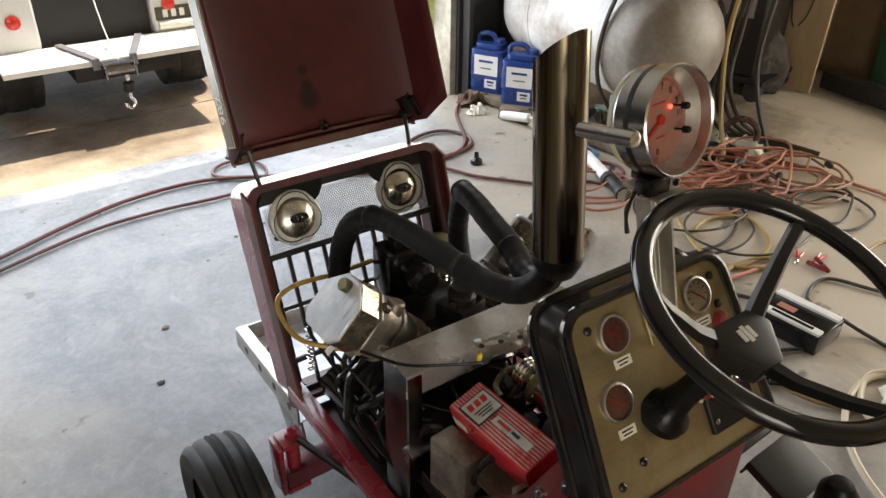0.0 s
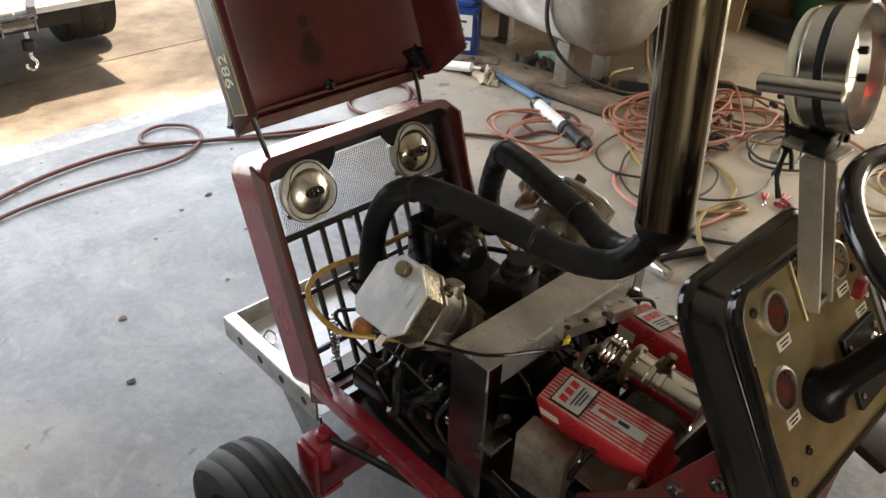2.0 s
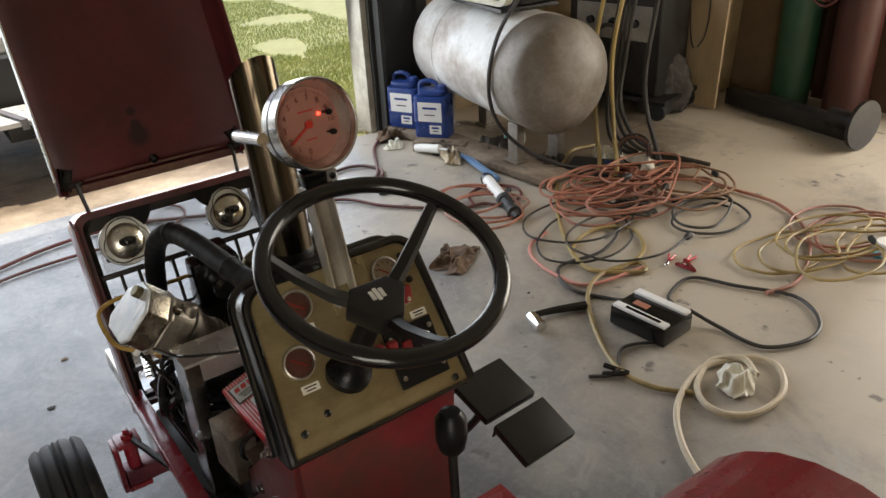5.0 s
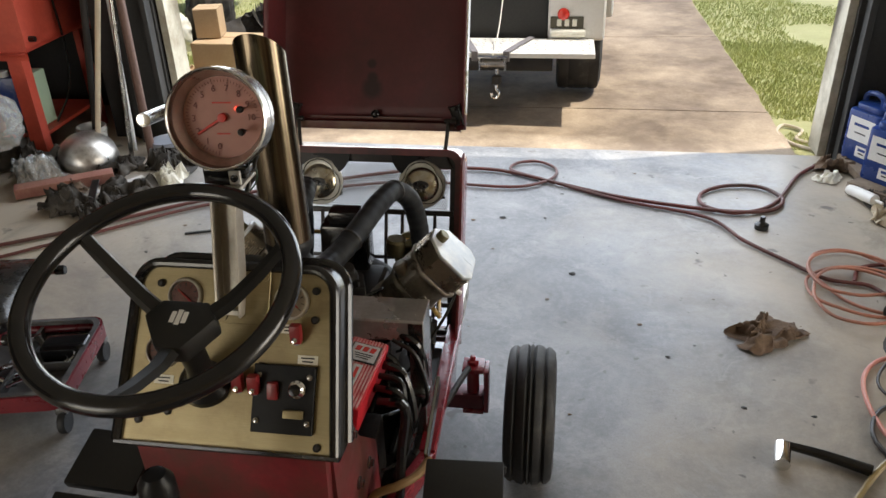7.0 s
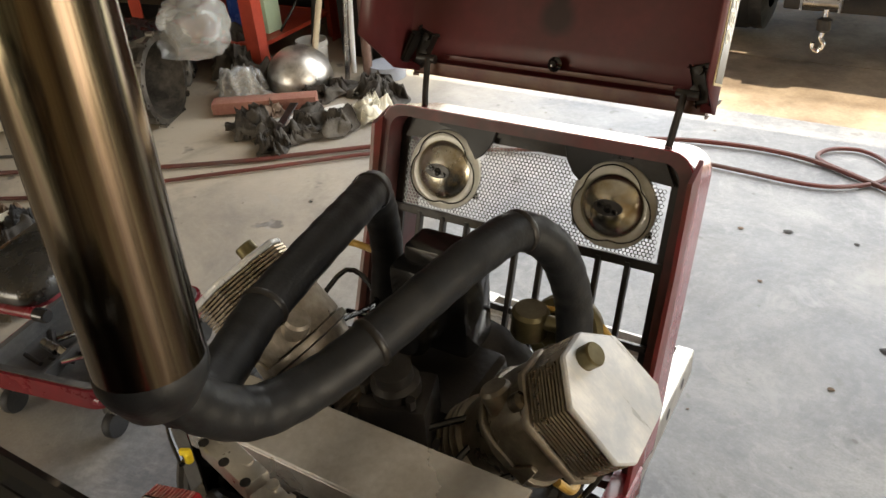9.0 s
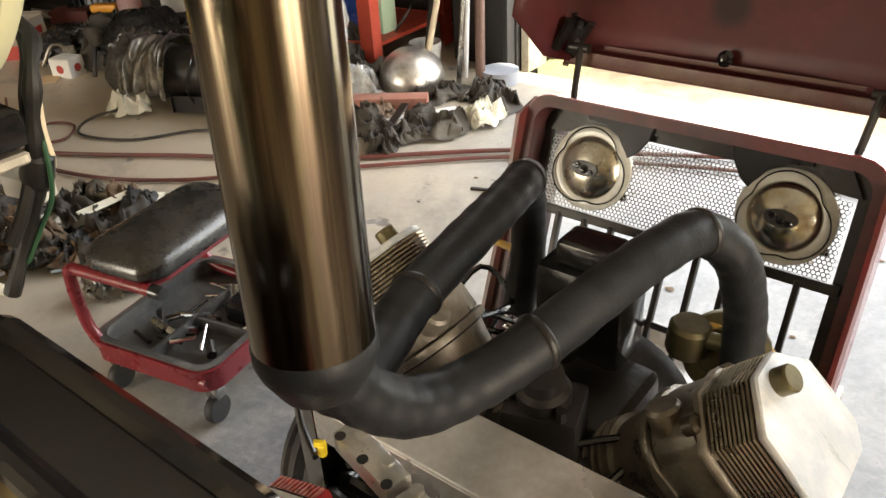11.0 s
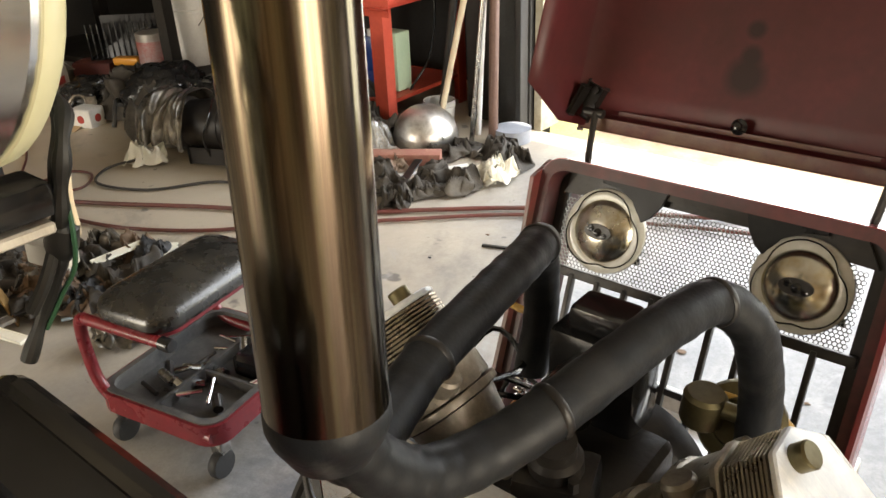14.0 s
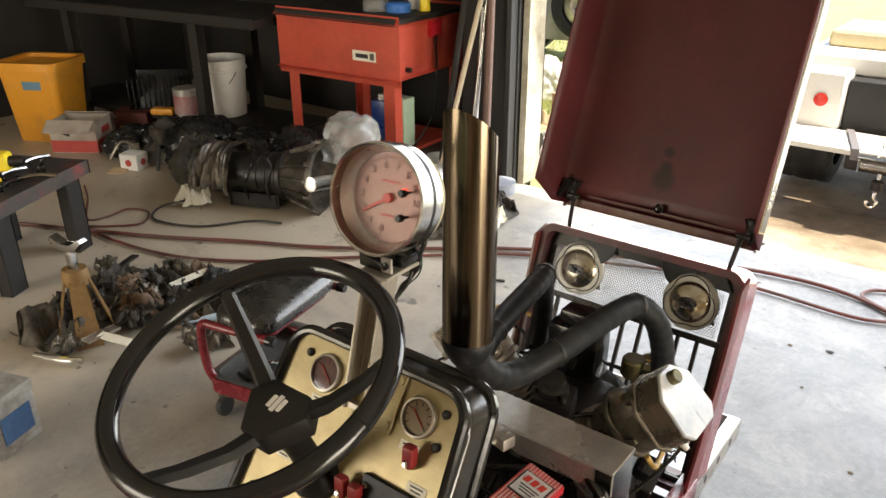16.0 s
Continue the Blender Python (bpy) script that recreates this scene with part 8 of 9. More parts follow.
q_ = WM @ Vector((0.28, 0.25, 0.152))
bx = thing("oil_bottle", "blue bottle with white cap on the washer shelf", "bottle", q_, 15)
part("bottle", box(B(), (0.12, 0.08, 0.24), (0, 0, 0.12), None, 0.015), M_JUG, bx)
part("cap", lathe(B(), [(0.025, 0), (0.025, 0.03), (0, 0.03)], Matrix.Translation((0, 0, 0.24)), 16), M_WHITE, bx)
q_ = WM @ Vector((0.12, 0.22, 0.152))
single("green_carton", box(B(), (0.12, 0.10, 0.28), (q_.x, q_.y, 0.293), None, 0.004), surf("pale_green_card", (0.45, 0.62, 0.45), (0.55, 0.7, 0.52), 0.7), "pale green carton on the washer shelf", "carton")

# poles and pipes leaning beside the washer
for (x0, y0, x1, y1, z1, r_, mt, lab) in ((-1.66, 1.83, -1.74, 2.02, 2.2, 0.022, surf("brown_pipe", (0.09, 0.05, 0.04), (0.15, 0.09, 0.07), 0.5, 0.3), "brown steel pipe leaning by the door"),
        (-1.92, 1.74, -1.72, 2.02, 1.4, 0.014, M_BEIGE, "bare wooden strip leaning by the door"), (-1.95, 1.80, -1.84, 2.03, 1.6, 0.018, M_BENCH, "dark grey strip leaning by the door"), (-1.78, 1.88, -1.82, 2.03, 0.95, 0.012, M_WHITE, "white trim strip leaning by the door"), (-1.76, 1.80, -1.70, 2.02, 1.8, 0.012, M_STEEL, "grey metal strip leaning by the door")):
    single("leaning_pole", rod(B(), (x0, y0, 0.0), (x1, y1, z1), r_), mt, lab, "pole")
single("tape_roll", lathe(B(), [(0.03, 0), (0.085, 0), (0.085, 0.06), (0.03, 0.06)], Matrix.Translation((-1.60, 1.90, 0.003)), 28), surf("grey_tape", (0.22, 0.24, 0.28), (0.3, 0.32, 0.36), 0.4), "roll of grey tape on the floor", "tape roll")
single("steel_bowl", lathe(B(), [(0.0, 0.13), (0.05, 0.125), (0.10, 0.10), (0.135, 0.06), (0.15, 0.0), (0.145, 0.0), (0.10, 0.092), (0.0, 0.122)], pose(-1.90, 1.64, 0.05, 14, 12, 0), 40, False), M_ALU, "shiny upturned steel bowl on the clutter", "bowl")
plank((-2.05, 1.24), (-1.68, 1.48), 0.08, 0.05, 0.01, "red and brown painted timber offcut", surf("red_brown_wood", (0.24, 0.08, 0.06), (0.34, 0.18, 0.13), 0.7))
bucket((-1.98, 1.84, 0.0), 0.075, 0.15, M_BATT, "small grimy white tub under the washer", False)

for k, (x, y, w_, d_, h_, mt, lab) in enumerate(((-1.74, 1.14, 0.26, 0.20, 0.10, M_CLOTH, "bunched grey work glove and rag"), (-1.50, 1.28, 0.34, 0.20, 0.06, M_CLOTH, "crumpled grey rag on the concrete"), (-1.38, 1.46, 0.20, 0.16, 0.10, M_LABEL, "torn white plastic wrapping on the floor"),
        (-2.08, 1.50, 0.24, 0.22, 0.14, M_CLOTH, "heap of dark shop towels"), (-1.50, 1.68, 0.34, 0.2, 0.06, M_CLOTH, "dark rag pile by the door"), (-2.28, 1.66, 0.4, 0.3, 0.16, M_CLOTH, "pile of dark rags under the washer"),
        (-2.12, 0.02, 0.40, 0.32, 0.07, M_CLOTH, "heap of dark work gloves and rags"), (-1.80, 0.10, 0.34, 0.28, 0.08, M_CLOTH, "grey oily rag on the floor"), (-2.10, -0.28, 0.46, 0.34, 0.10, M_CLOTH, "heap of oily rags under the stand"), (-3.15, 1.15, 0.7, 0.45, 0.16, M_CLOTH, "dark pile of parts and rags under the bench"), (-3.5, 1.2, 0.5, 0.4, 0.18, M_CLOTH, "dark pile of cloth under the bench"), (-1.72, 1.60, 0.3, 0.2, 0.05, M_CLOTH, "flat grey rag before the bowl"), (-2.5, 1.35, 0.4, 0.3, 0.2, M_CLOTH, "dark bundle of rags beside the gearbox"))):
    rg = single("shop_cloth", crumple(w_, d_, h_, 40 + k, 50, 4.2), mt, lab, "rags")
    rg.matrix_world = pose(x, y, 0, 0, 0, 37 * k)
single("paper_sheet", crumple(0.26, 0.16, 0.012, 77), M_LABEL, "dirty white paper on the floor", "paper").matrix_world = pose(-2.02, 0.26, 0.0, 0, 0, 40)

# gearbox lying on the floor: dark ribbed case, tail housing, open cast bell
gb = thing("gearbox", "dirty cast gearbox lying on the floor under plastic", "gearbox")
ga, gb2 = Vector((-2.76, 0.90, 0.165)), Vector((-2.02, 1.20, 0.175))
gm_ = Matrix.Translation(ga) @ Matrix(((gb2 - ga).normalized().cross(Vector((0, 0, 1))).normalized(), (gb2 - ga).normalized().cross(Vector((0, 0, 1))).normalized().cross((gb2 - ga).normalized()) * 1.0, (gb2 - ga).normalized())).transposed().to_4x4()
M_CAST = surf("oily_cast_alloy", (0.030, 0.027, 0.023), (0.085, 0.076, 0.064), 0.42, 0.5, 14, 0.4, 90, c3=(0.16, 0.14, 0.115), spot=0.60, dirt_scale=11)
part("main_case", lathe(B(), [(0.0, 0), (0.075, 0.0), (0.09, 0.02), (0.092, 0.07), (0.118, 0.09), (0.118, 0.11), (0.105, 0.12), (0.112, 0.24), (0.112, 0.40), (0.128, 0.41), (0.128, 0.43), (0.115, 0.44), (0, 0.44)], gm_, 20), M_BLACKM, gb)
for k in range(3):
    part("case_rib", lathe(B(), [(0.108, 0.29 + 0.05 * k), (0.118, 0.293 + 0.05 * k), (0.118, 0.300 + 0.05 * k), (0.108, 0.303 + 0.05 * k)], gm_, 20, False), M_BLACKM, gb)
part("oil_pan", box(B(), (0.20, 0.05, 0.26), (0, 0, 0), gm_ @ Matrix.Translation((0.0, -0.115, 0.27)), 0.012), M_BLACKM, gb)
bell = part("bell_housing", lathe(B(), [(0.112, 0.43), (0.128, 0.47), (0.150, 0.56), (0.168, 0.60), (0.186, 0.605), (0.186, 0.625), (0.160, 0.628), (0.140, 0.56), (0.10, 0.47), (0.0, 0.46)], gm_, 28), M_CAST, gb, "grey-brown cast bell housing")
for k in range(14):
    m = gm_ @ Matrix.Rotation(2 * math.pi * k / 14, 4, "Z")
    part("bell_rib", box(B(), (0.010, 0.022, 0.15), (0, 0, 0), m @ Matrix.Translation((0, 0.147, 0.525)) @ Matrix.Rotation(-0.32, 4, "X"), 0.003), M_CAST, bell)
    part("bell_lug", lathe(B(), [(0.014, 0.598), (0.014, 0.630), (0.007, 0.630), (0.007, 0.60)], m @ Matrix.Translation((0, 0.188, 0)), 10), M_CAST, bell)
for k in range(2):
    x_ = 0.24 + 0.12 * k
    part("case_line", tube(B(), [gm_ @ Vector((0.10 * math.sin(k), 0.115, x_)), gm_ @ Vector((0.10, 0.07, x_ + 0.03)), gm_ @ Vector((0.125, -0.02, x_ + 0.02 * math.sin(3 * k))), gm_ @ Vector((0.10, -0.11, x_))], 0.004 + 0.002 * (k % 2), 7, 5), (M_BLACK, M_RUB, M_CAST)[k % 3], gb)
rg = single("plastic_bag", sack(0.30, 0.26, 0.26, 61, 0.45), M_BAG, "clear plastic bag on the gearbox", "plastic bag")
rg.matrix_world = pose(-2.14, 1.30, 0.24, 0, 0, 20)
rg = single("draped_sheet", drape(gm_ @ Matrix.Translation((0, 0, 0.06)), 0.128, 0.22, 62), M_COAT, "crinkled silvery brown sheet draped on the gearbox", "sheet")
rg = single("shop_cloth", crumple(0.20, 0.16, 0.12, 63), M_LABEL, "dirty cream cloth beside the gearbox", "rags")
rg.matrix_world = pose(-2.78, 0.76, 0.0, 0, 0, 50)
single("loop_wire", tube(B(), [(-2.75, 0.72, 0.05), (-2.88, 0.62, 0.01), (-2.75, 0.50, 0.01), (-2.5, 0.58, 0.01), (-2.35, 0.78, 0.01), (-2.2, 0.85, 0.012)], 0.006, 8, 6), M_KCORD, "thin black cable on the floor", "cable")

# yellow bin and cartons
yb = thing("plastic_bin", "tall yellow plastic bin with blue sticker", "bin", (-4.62, 0.98, 0.0), 28)
bm = B()
prism(bm, rounded(0.42, 0.36, 0.05, 4), 0.50, None, 0.006, 1)
for v in bm.verts:
    k = 0.80 + 0.20 * v.co.z / 0.50
    v.co.x *= k
    v.co.y *= k
part("tub", bm, M_BIN, yb)
bm = B()
ring_prism(bm, rounded(0.45, 0.39, 0.06, 4), rounded(0.38, 0.32, 0.05, 4), 0.05, Matrix.Translation((0, 0, 0.475)))
part("rim", bm, M_BIN, yb)
part("sticker", box(B(), (0.13, 0.004, 0.055), (0.03, -0.172, 0.38), pose(0, 0, 0, 6, 0, 0)), surf("blue_sticker", (0.1, 0.2, 0.3), (0.15, 0.28, 0.36), 0.5), yb)
rc = carton("cardboard_box", (0.30, 0.22, 0.20), (-4.20, 0.95, 0.0), 34, "torn red and white carton on the floor", surf("soiled_white_card", (0.34, 0.30, 0.25), (0.46, 0.42, 0.36), 0.8, 0, 6, 0.1, 40, c3=(0.20, 0.10, 0.08), spot=0.6))
M_CRED = surf("red_print_card", (0.34, 0.03, 0.025), (0.45, 0.06, 0.045), 0.6)
part("print_panel", box(B(), (0.30, 0.002, 0.075), (0, -0.1145, 0.045)), M_CRED, rc)
part("print_panel", box(B(), (0.09, 0.002, 0.035), (-0.06, -0.1145, 0.14), Matrix.Rotation(0.4, 4, "Y")), M_BENCH, rc)
part("print_panel", box(B(), (0.002, 0.21, 0.075), (0.1515, 0, 0.045)), M_CRED, rc)
part("print_panel", box(B(), (0.002, 0.10, 0.04), (0.1515, 0.02, 0.13)), M_CRED, rc)
sc_ = carton("cardboard_box", (0.12, 0.10, 0.09), (-3.58, 0.92, 0.0), 20, "small white carton with red mark", M_WHITE, False)
part("print_mark", lathe(B(), [(0.021, 0), (0.021, 0.002), (0, 0.002)], along((0.062, 0.0, 0.045), (0.08, 0.0, 0.045)), 20), M_CRED, sc_)
part("print_mark", lathe(B(), [(0.021, 0), (0.021, 0.002), (0, 0.002)], along((0.0, -0.054, 0.045), (0.0, -0.08, 0.045)), 20), M_CRED, sc_)
part("open_flap", box(B(), (0.10, 0.09, 0.003), (-0.05, -0.085, 0.006), pose(0, 0, 0, 5, 0, 14)), M_CARD, sc_)
carton("cardboard_box", (0.24, 0.16, 0.16), (-4.22, 1.36, 0.0), 30, "dark red carton under the bench", surf("dark_red_card", (0.07, 0.014, 0.012), (0.12, 0.03, 0.025), 0.7), False)

# low steel table with tools
tb = thing("low_table", "low black steel table scuffed with red paint", "table")
t0, t1 = Vector((-2.50, -0.30, 0)), Vector((-2.70, 0.12, 0))
dx_ = (t1 - t0).normalized()
nx_ = Vector((-dx_.y, dx_.x, 0))
TM = Matrix(((dx_.x, nx_.x, 0, t0.x), (dx_.y, nx_.y, 0, t0.y), (0, 0, 1, 0), (0, 0, 0, 1)))
part("top", box(B(), (0.62, 0.5, 0.05), (0, 0, 0), TM @ Matrix.Translation((0.22, 0.22, 0.385)), 0.006), surf("scuffed_black_red", (0.03, 0.028, 0.026), (0.08, 0.06, 0.05), 0.6, c3=(0.26, 0.03, 0.03), spot=0.66, dirt_scale=6), tb)
for x in (0.02, 0.46):
    for y in (0.04, 0.42):
        part("leg", box(B(), (0.09, 0.05, 0.36), (0, 0, 0), TM @ Matrix.Translation((x, y, 0.18)), 0.004), M_BENCH, tb)
for k in range(18):
    rnd = random.Random(80 + k)
    q_ = TM @ Vector((rnd.uniform(0.0, 0.42), rnd.uniform(0.04, 0.36), 0.423))
    a = rnd.uniform(0, 3.14)
    single("hand_tool", box(tube(B(), [(q_.x, q_.y, q_.z), (q_.x + 0.07 * math.cos(a), q_.y + 0.07 * math.sin(a), q_.z + 0.01), (q_.x + 0.15 * math.cos(a), q_.y + 0.15 * math.sin(a), q_.z)], 0.010, 8, 3), (0.04, 0.025, 0.02), q_, Matrix.Rotation(a, 4, "Z"), 0.004), rnd.choice([M_BLACKM, M_STEEL, M_BLACK]), "grimy hand tool on the low table", "hand tool")
q_ = TM @ Vector((0.12, 0.12, 0.41))
dr = thing("cordless_drill", "yellow and black cordless drill on the low table", "drill", q_, 40)
part("body", box(B(), (0.20, 0.07, 0.075), (0, 0, 0.12), None, 0.018, 3), M_YEL, dr)
part("grip", box(B(), (0.05, 0.05, 0.10), (-0.04, 0, 0.06), None, 0.012, 3), M_BLACK, dr)
part("battery", box(B(), (0.12, 0.075, 0.04), (-0.03, 0, 0.021), None, 0.008), M_YEL, dr)
part("chuck", lathe(B(), [(0.022, 0), (0.022, 0.04), (0.012, 0.055), (0, 0.055)], along((0.10, 0, 0.12), (0.2, 0, 0.12)), 18), M_BLACKM, dr)

# jack stand
js = thing("jack_stand", "rusty yellow steel jack stand", "jack stand", (-1.98, -0.30, 0.0), 20)
for k in range(4):
    a = math.pi / 4 + k * math.pi / 2
    bm = B()
    prism(bm, [(-0.045, 0), (0.045, 0), (0.025, 0.26), (-0.025, 0.26)], 0.005, Matrix.Rotation(a, 4, "Z") @ Matrix.Translation((0, -0.10, 0)) @ Matrix.Rotation(radians(90 - 15), 4, "X"))
    part("leg", bm, M_RUST, js)
part("collar", lathe(B(), [(0.045, 0), (0.048, 0.03), (0.042, 0.06), (0, 0.06)], Matrix.Translation((0, 0, 0.22)), 20), M_RUST, js)
part("ratchet_bar", box(B(), (0.03, 0.025, 0.12), (0, 0, 0.31), None, 0.004), M_STEEL, js)
bm = B()
prism(bm, [(-0.07, 0.03), (-0.06, 0.045), (-0.02, 0.015), (0.02, 0.015), (0.06, 0.045), (0.07, 0.03), (0.03, -0.01), (-0.03, -0.01)], 0.04, Matrix.Translation((0, 0.02, 0.36)) @ Matrix.Rotation(radians(90), 4, "X"), 0.003)
part("saddle", bm, M_STEEL, js)
jk = thing("bottle_jack_handle", "chromed ratchet handle on the floor", "ratchet")
part("handle", tube(B(), [(-1.80, -0.42, 0.02), (-1.86, -0.46, 0.02), (-1.98, -0.50, 0.014)], 0.012, 10, 4), M_CHROME, jk)
single("screwdriver", tube(B(), [(-1.66, 0.06, 0.03), (-1.72, -0.02, 0.02), (-1.80, -0.14, 0.014)], lambda t: 0.014 if t < 0.4 else 0.005, 10, 6), surf("pale_blue_grip", (0.3, 0.45, 0.6), (0.5, 0.6, 0.7), 0.4), "screwdriver with pale blue grip on the rags", "screwdriver")

# battery
bt = thing("car_battery", "grimy pale grey car battery with dark blue label", "battery", (-1.63, -0.80, 0.0), 20)
part("case", box(B(), (0.21, 0.155, 0.16), (0, 0, 0.081), None, 0.008), M_BATTD, bt)
part("lid", box(B(), (0.216, 0.161, 0.035), (0, 0, 0.178), None, 0.006), M_BATTD, bt)
part("label", box(B(), (0.002, 0.11, 0.09), (0.106, 0, 0.085)), surf("navy_label", (0.02, 0.05, 0.12), (0.04, 0.1, 0.2), 0.4), bt)
part("label", box(B(), (0.15, 0.002, 0.09), (0, -0.0785, 0.085)), surf("navy_label_side", (0.02, 0.05, 0.12), (0.04, 0.1, 0.2), 0.4), bt)
part("terminal_clamp", tube(B(), [(-0.05, 0.02, 0.20), (-0.045, 0.03, 0.235), (-0.02, 0.03, 0.245), (0.0, 0.02, 0.215)], 0.014, 10, 4), M_STEEL, bt)
part("terminal_post", lathe(B(), [(0.012, 0), (0.010, 0.03), (0, 0.03)], Matrix.Translation((-0.05, 0.02, 0.19)), 14), M_STEEL, bt)

# rolling creeper seat
cs = thing("mechanic_seat", "red rolling mechanic seat with black cushion and tool tray", "stool")
Q = [Vector((-1.20, -0.32, 0)), Vector((-0.86, -0.25, 0)), Vector((-0.95, 0.12, 0)), Vector((-1.28, 0.05, 0))]
cm = (Q[0] + Q[2]) / 2
exs = (Q[1] - Q[0]).normalized()
eys = Vector((-exs.y, exs.x, 0))
CM = Matrix(((exs.x, eys.x, 0, cm.x), (exs.y, eys.y, 0, cm.y), (0, 0, 1, 0), (0, 0, 0, 1)))
bm = B()
loops = []
for f, z in ((0.86, 0.342), (0.96, 0.345), (1.0, 0.356), (1.0, 0.368), (0.97, 0.382), (0.90, 0.391), (0.75, 0.399), (0.5, 0.405), (0.2, 0.408)):
    loops.append([bm.verts.new(CM @ Vector((-0.028 + x * f, y * f, z + 0.05 * (x * f) ** 2 - 0.04 * abs(y * f) ** 1.5))) for x, y in rounded(0.215, 0.38, 0.055, 6)])
for p, q in zip(loops, loops[1:]):
    for k in range(len(p)):
        bm.faces.new((p[k], p[(k + 1) % len(p)], q[(k + 1) % len(p)], q[k]))
bm.faces.new(loops[0][::-1]), bm.faces.new(loops[-1])
part("cushion", bm, M_SEAT, cs, "black vinyl cushion")
bm = B()
prism(bm, rounded(0.21, 0.34, 0.045, 5), 0.02, CM @ Matrix.Translation((-0.045, 0.0, 0.323)), 0.003, 1)
part("seat_pan", bm, M_CREEP, cs)
for y in (-0.185, 0.185):
    part("side_tube", tube(B(), [CM @ Vector((-0.155, y, 0.335)), CM @ Vector((-0.175, y, 0.32)), CM @ Vector((-0.18, y, 0.25)), CM @ Vector((-0.165, y, 0.16)), CM @ Vector((-0.10, y, 0.125)), CM @ Vector((0.10, y, 0.12)), CM @ Vector((0.16, y, 0.12))], 0.014, 12, 6), M_CREEP, cs)
    part("side_tube", tube(B(), [CM @ Vector((-0.155, y, 0.335)), CM @ Vector((0.09, y, 0.335))], 0.013, 12, 1), M_CREEP, cs)
    part("end_cap", lathe(B(), [(0.0, -0.004), (0.0150, -0.003), (0.0150, 0.022), (0.013, 0.026), (0, 0.026)], along(CM @ Vector((0.075, y, 0.335)), CM @ Vector((0.20, y, 0.335))), 16), M_BLACK, cs)
bm = B()
ring_prism(bm, rounded(0.36, 0.40, 0.05, 5), rounded(0.34, 0.38, 0.045, 5), 0.05, CM @ Matrix.Translation((0.0, 0, 0.10)))
part("tray_wall", bm, M_CREEP, cs)
bm = B()
ring_prism(bm, rounded(0.3395, 0.3795, 0.045, 5), rounded(0.330, 0.370, 0.042, 5), 0.052, CM @ Matrix.Translation((0.0, 0, 0.10)))
M_TRAY = surf("scuffed_grey_plastic", (0.035, 0.035, 0.036), (0.075, 0.074, 0.072), 0.45, 0, 9, 0.15, 120, c3=(0.14, 0.135, 0.125), spot=0.6, dirt_scale=7)
part("tray_liner", bm, M_TRAY, cs)
bm = B()
prism(bm, rounded(0.345, 0.385, 0.045, 5), 0.006, CM @ Matrix.Translation((0, 0, 0.10)))
ring_prism(bm, rounded(0.345, 0.385, 0.045, 5), rounded(0.315, 0.355, 0.04, 5), 0.012, CM @ Matrix.Translation((0, 0, 0.142)))
box(bm, (0.01, 0.36, 0.03), (0, 0, 0), CM @ Matrix.Translation((-0.02, 0, 0.12)))
box(bm, (0.15, 0.008, 0.03), (0, 0, 0), CM @ Matrix.Translation((0.065, -0.02, 0.12)))
part("tray", bm, M_TRAY, cs)
for x in (-0.14, 0.15):
    for y in (-0.17, 0.17):
        bm = B()
        c_ = CM @ Vector((x, y, 0.034))
        lathe(bm, [(0.020, -0.011), (0.031, -0.011), (0.034, -0.006), (0.034, 0.006), (0.031, 0.011), (0.020, 0.011)], along(c_, c_ + exs), 22)
        part("caster_wheel", bm, M_RUB, cs)
        bm = B()
        box(bm, (0.032, 0.03, 0.03), (0, 0, 0), CM @ Matrix.Translation((x, y + 0.008, 0.078)), 0.003)
        part("caster_fork", bm, M_STEEL, cs)
rnd = random.Random(5)
for k in range(22):
    x, y, a = rnd.uniform(-0.10, 0.13), rnd.uniform(-0.14, 0.12), rnd.uniform(0, 3.14)
    q_ = CM @ Vector((x, y, 0.112 + rnd.uniform(0, 0.02)))
    ln = rnd.uniform(0.03, 0.10)
    e_ = q_ + Vector((math.cos(a) * ln, math.sin(a) * ln, 0.004))
    single("socket", rod(B(), q_, e_, rnd.uniform(0.004, 0.012), 10), rnd.choice([M_CHROME, M_STEEL, M_BLACKM, M_CHROME]), "small steel socket or bolt in the tool tray", "socket", "sockets in the tray")
q_ = CM @ Vector((0.10, 0.06, 0.13))
single("black_pouch", box(B(), (0.14, 0.08, 0.06), q_, CM.to_3x3().to_4x4(), 0.02, 3), M_BLACK, "black tool pouch in the tray", "pouch")
rnd = random.Random(31)
for k in range(46):
    x, y = rnd.uniform(-1.2, 1.4), rnd.uniform(-0.4, 1.9)
    if abs(x) < 0.5 and y < 0.4:
        continue
    r_ = rnd.uniform(0.002, 0.007) if k % 7 else 0.011
    bm = B()
    bmesh.ops.create_icosphere(bm, subdivisions=1, radius=r_)
    for v in bm.verts:
        v.co = Vector((v.co.x * 1.4 + x, v.co.y + y, max(0, v.co.z * 0.35) + 0.002)) + Vector((rnd.uniform(-1, 1), rnd.uniform(-1, 1), 0)) * r_ * 0.3
    single("debris", bm, rnd.choice([M_RUB, M_RAG, M_RAG, M_BENCH]), "small crumb of dirt on the concrete", "debris", "crumbs on the floor")
single("metal_strip", box(B(), (0.11, 0.012, 0.006), (-1.03, 0.985, 0.005), pose(0, 0, 0, 0, 0, 20)), M_BLACKM, "small black metal strip on the floor", "strip")

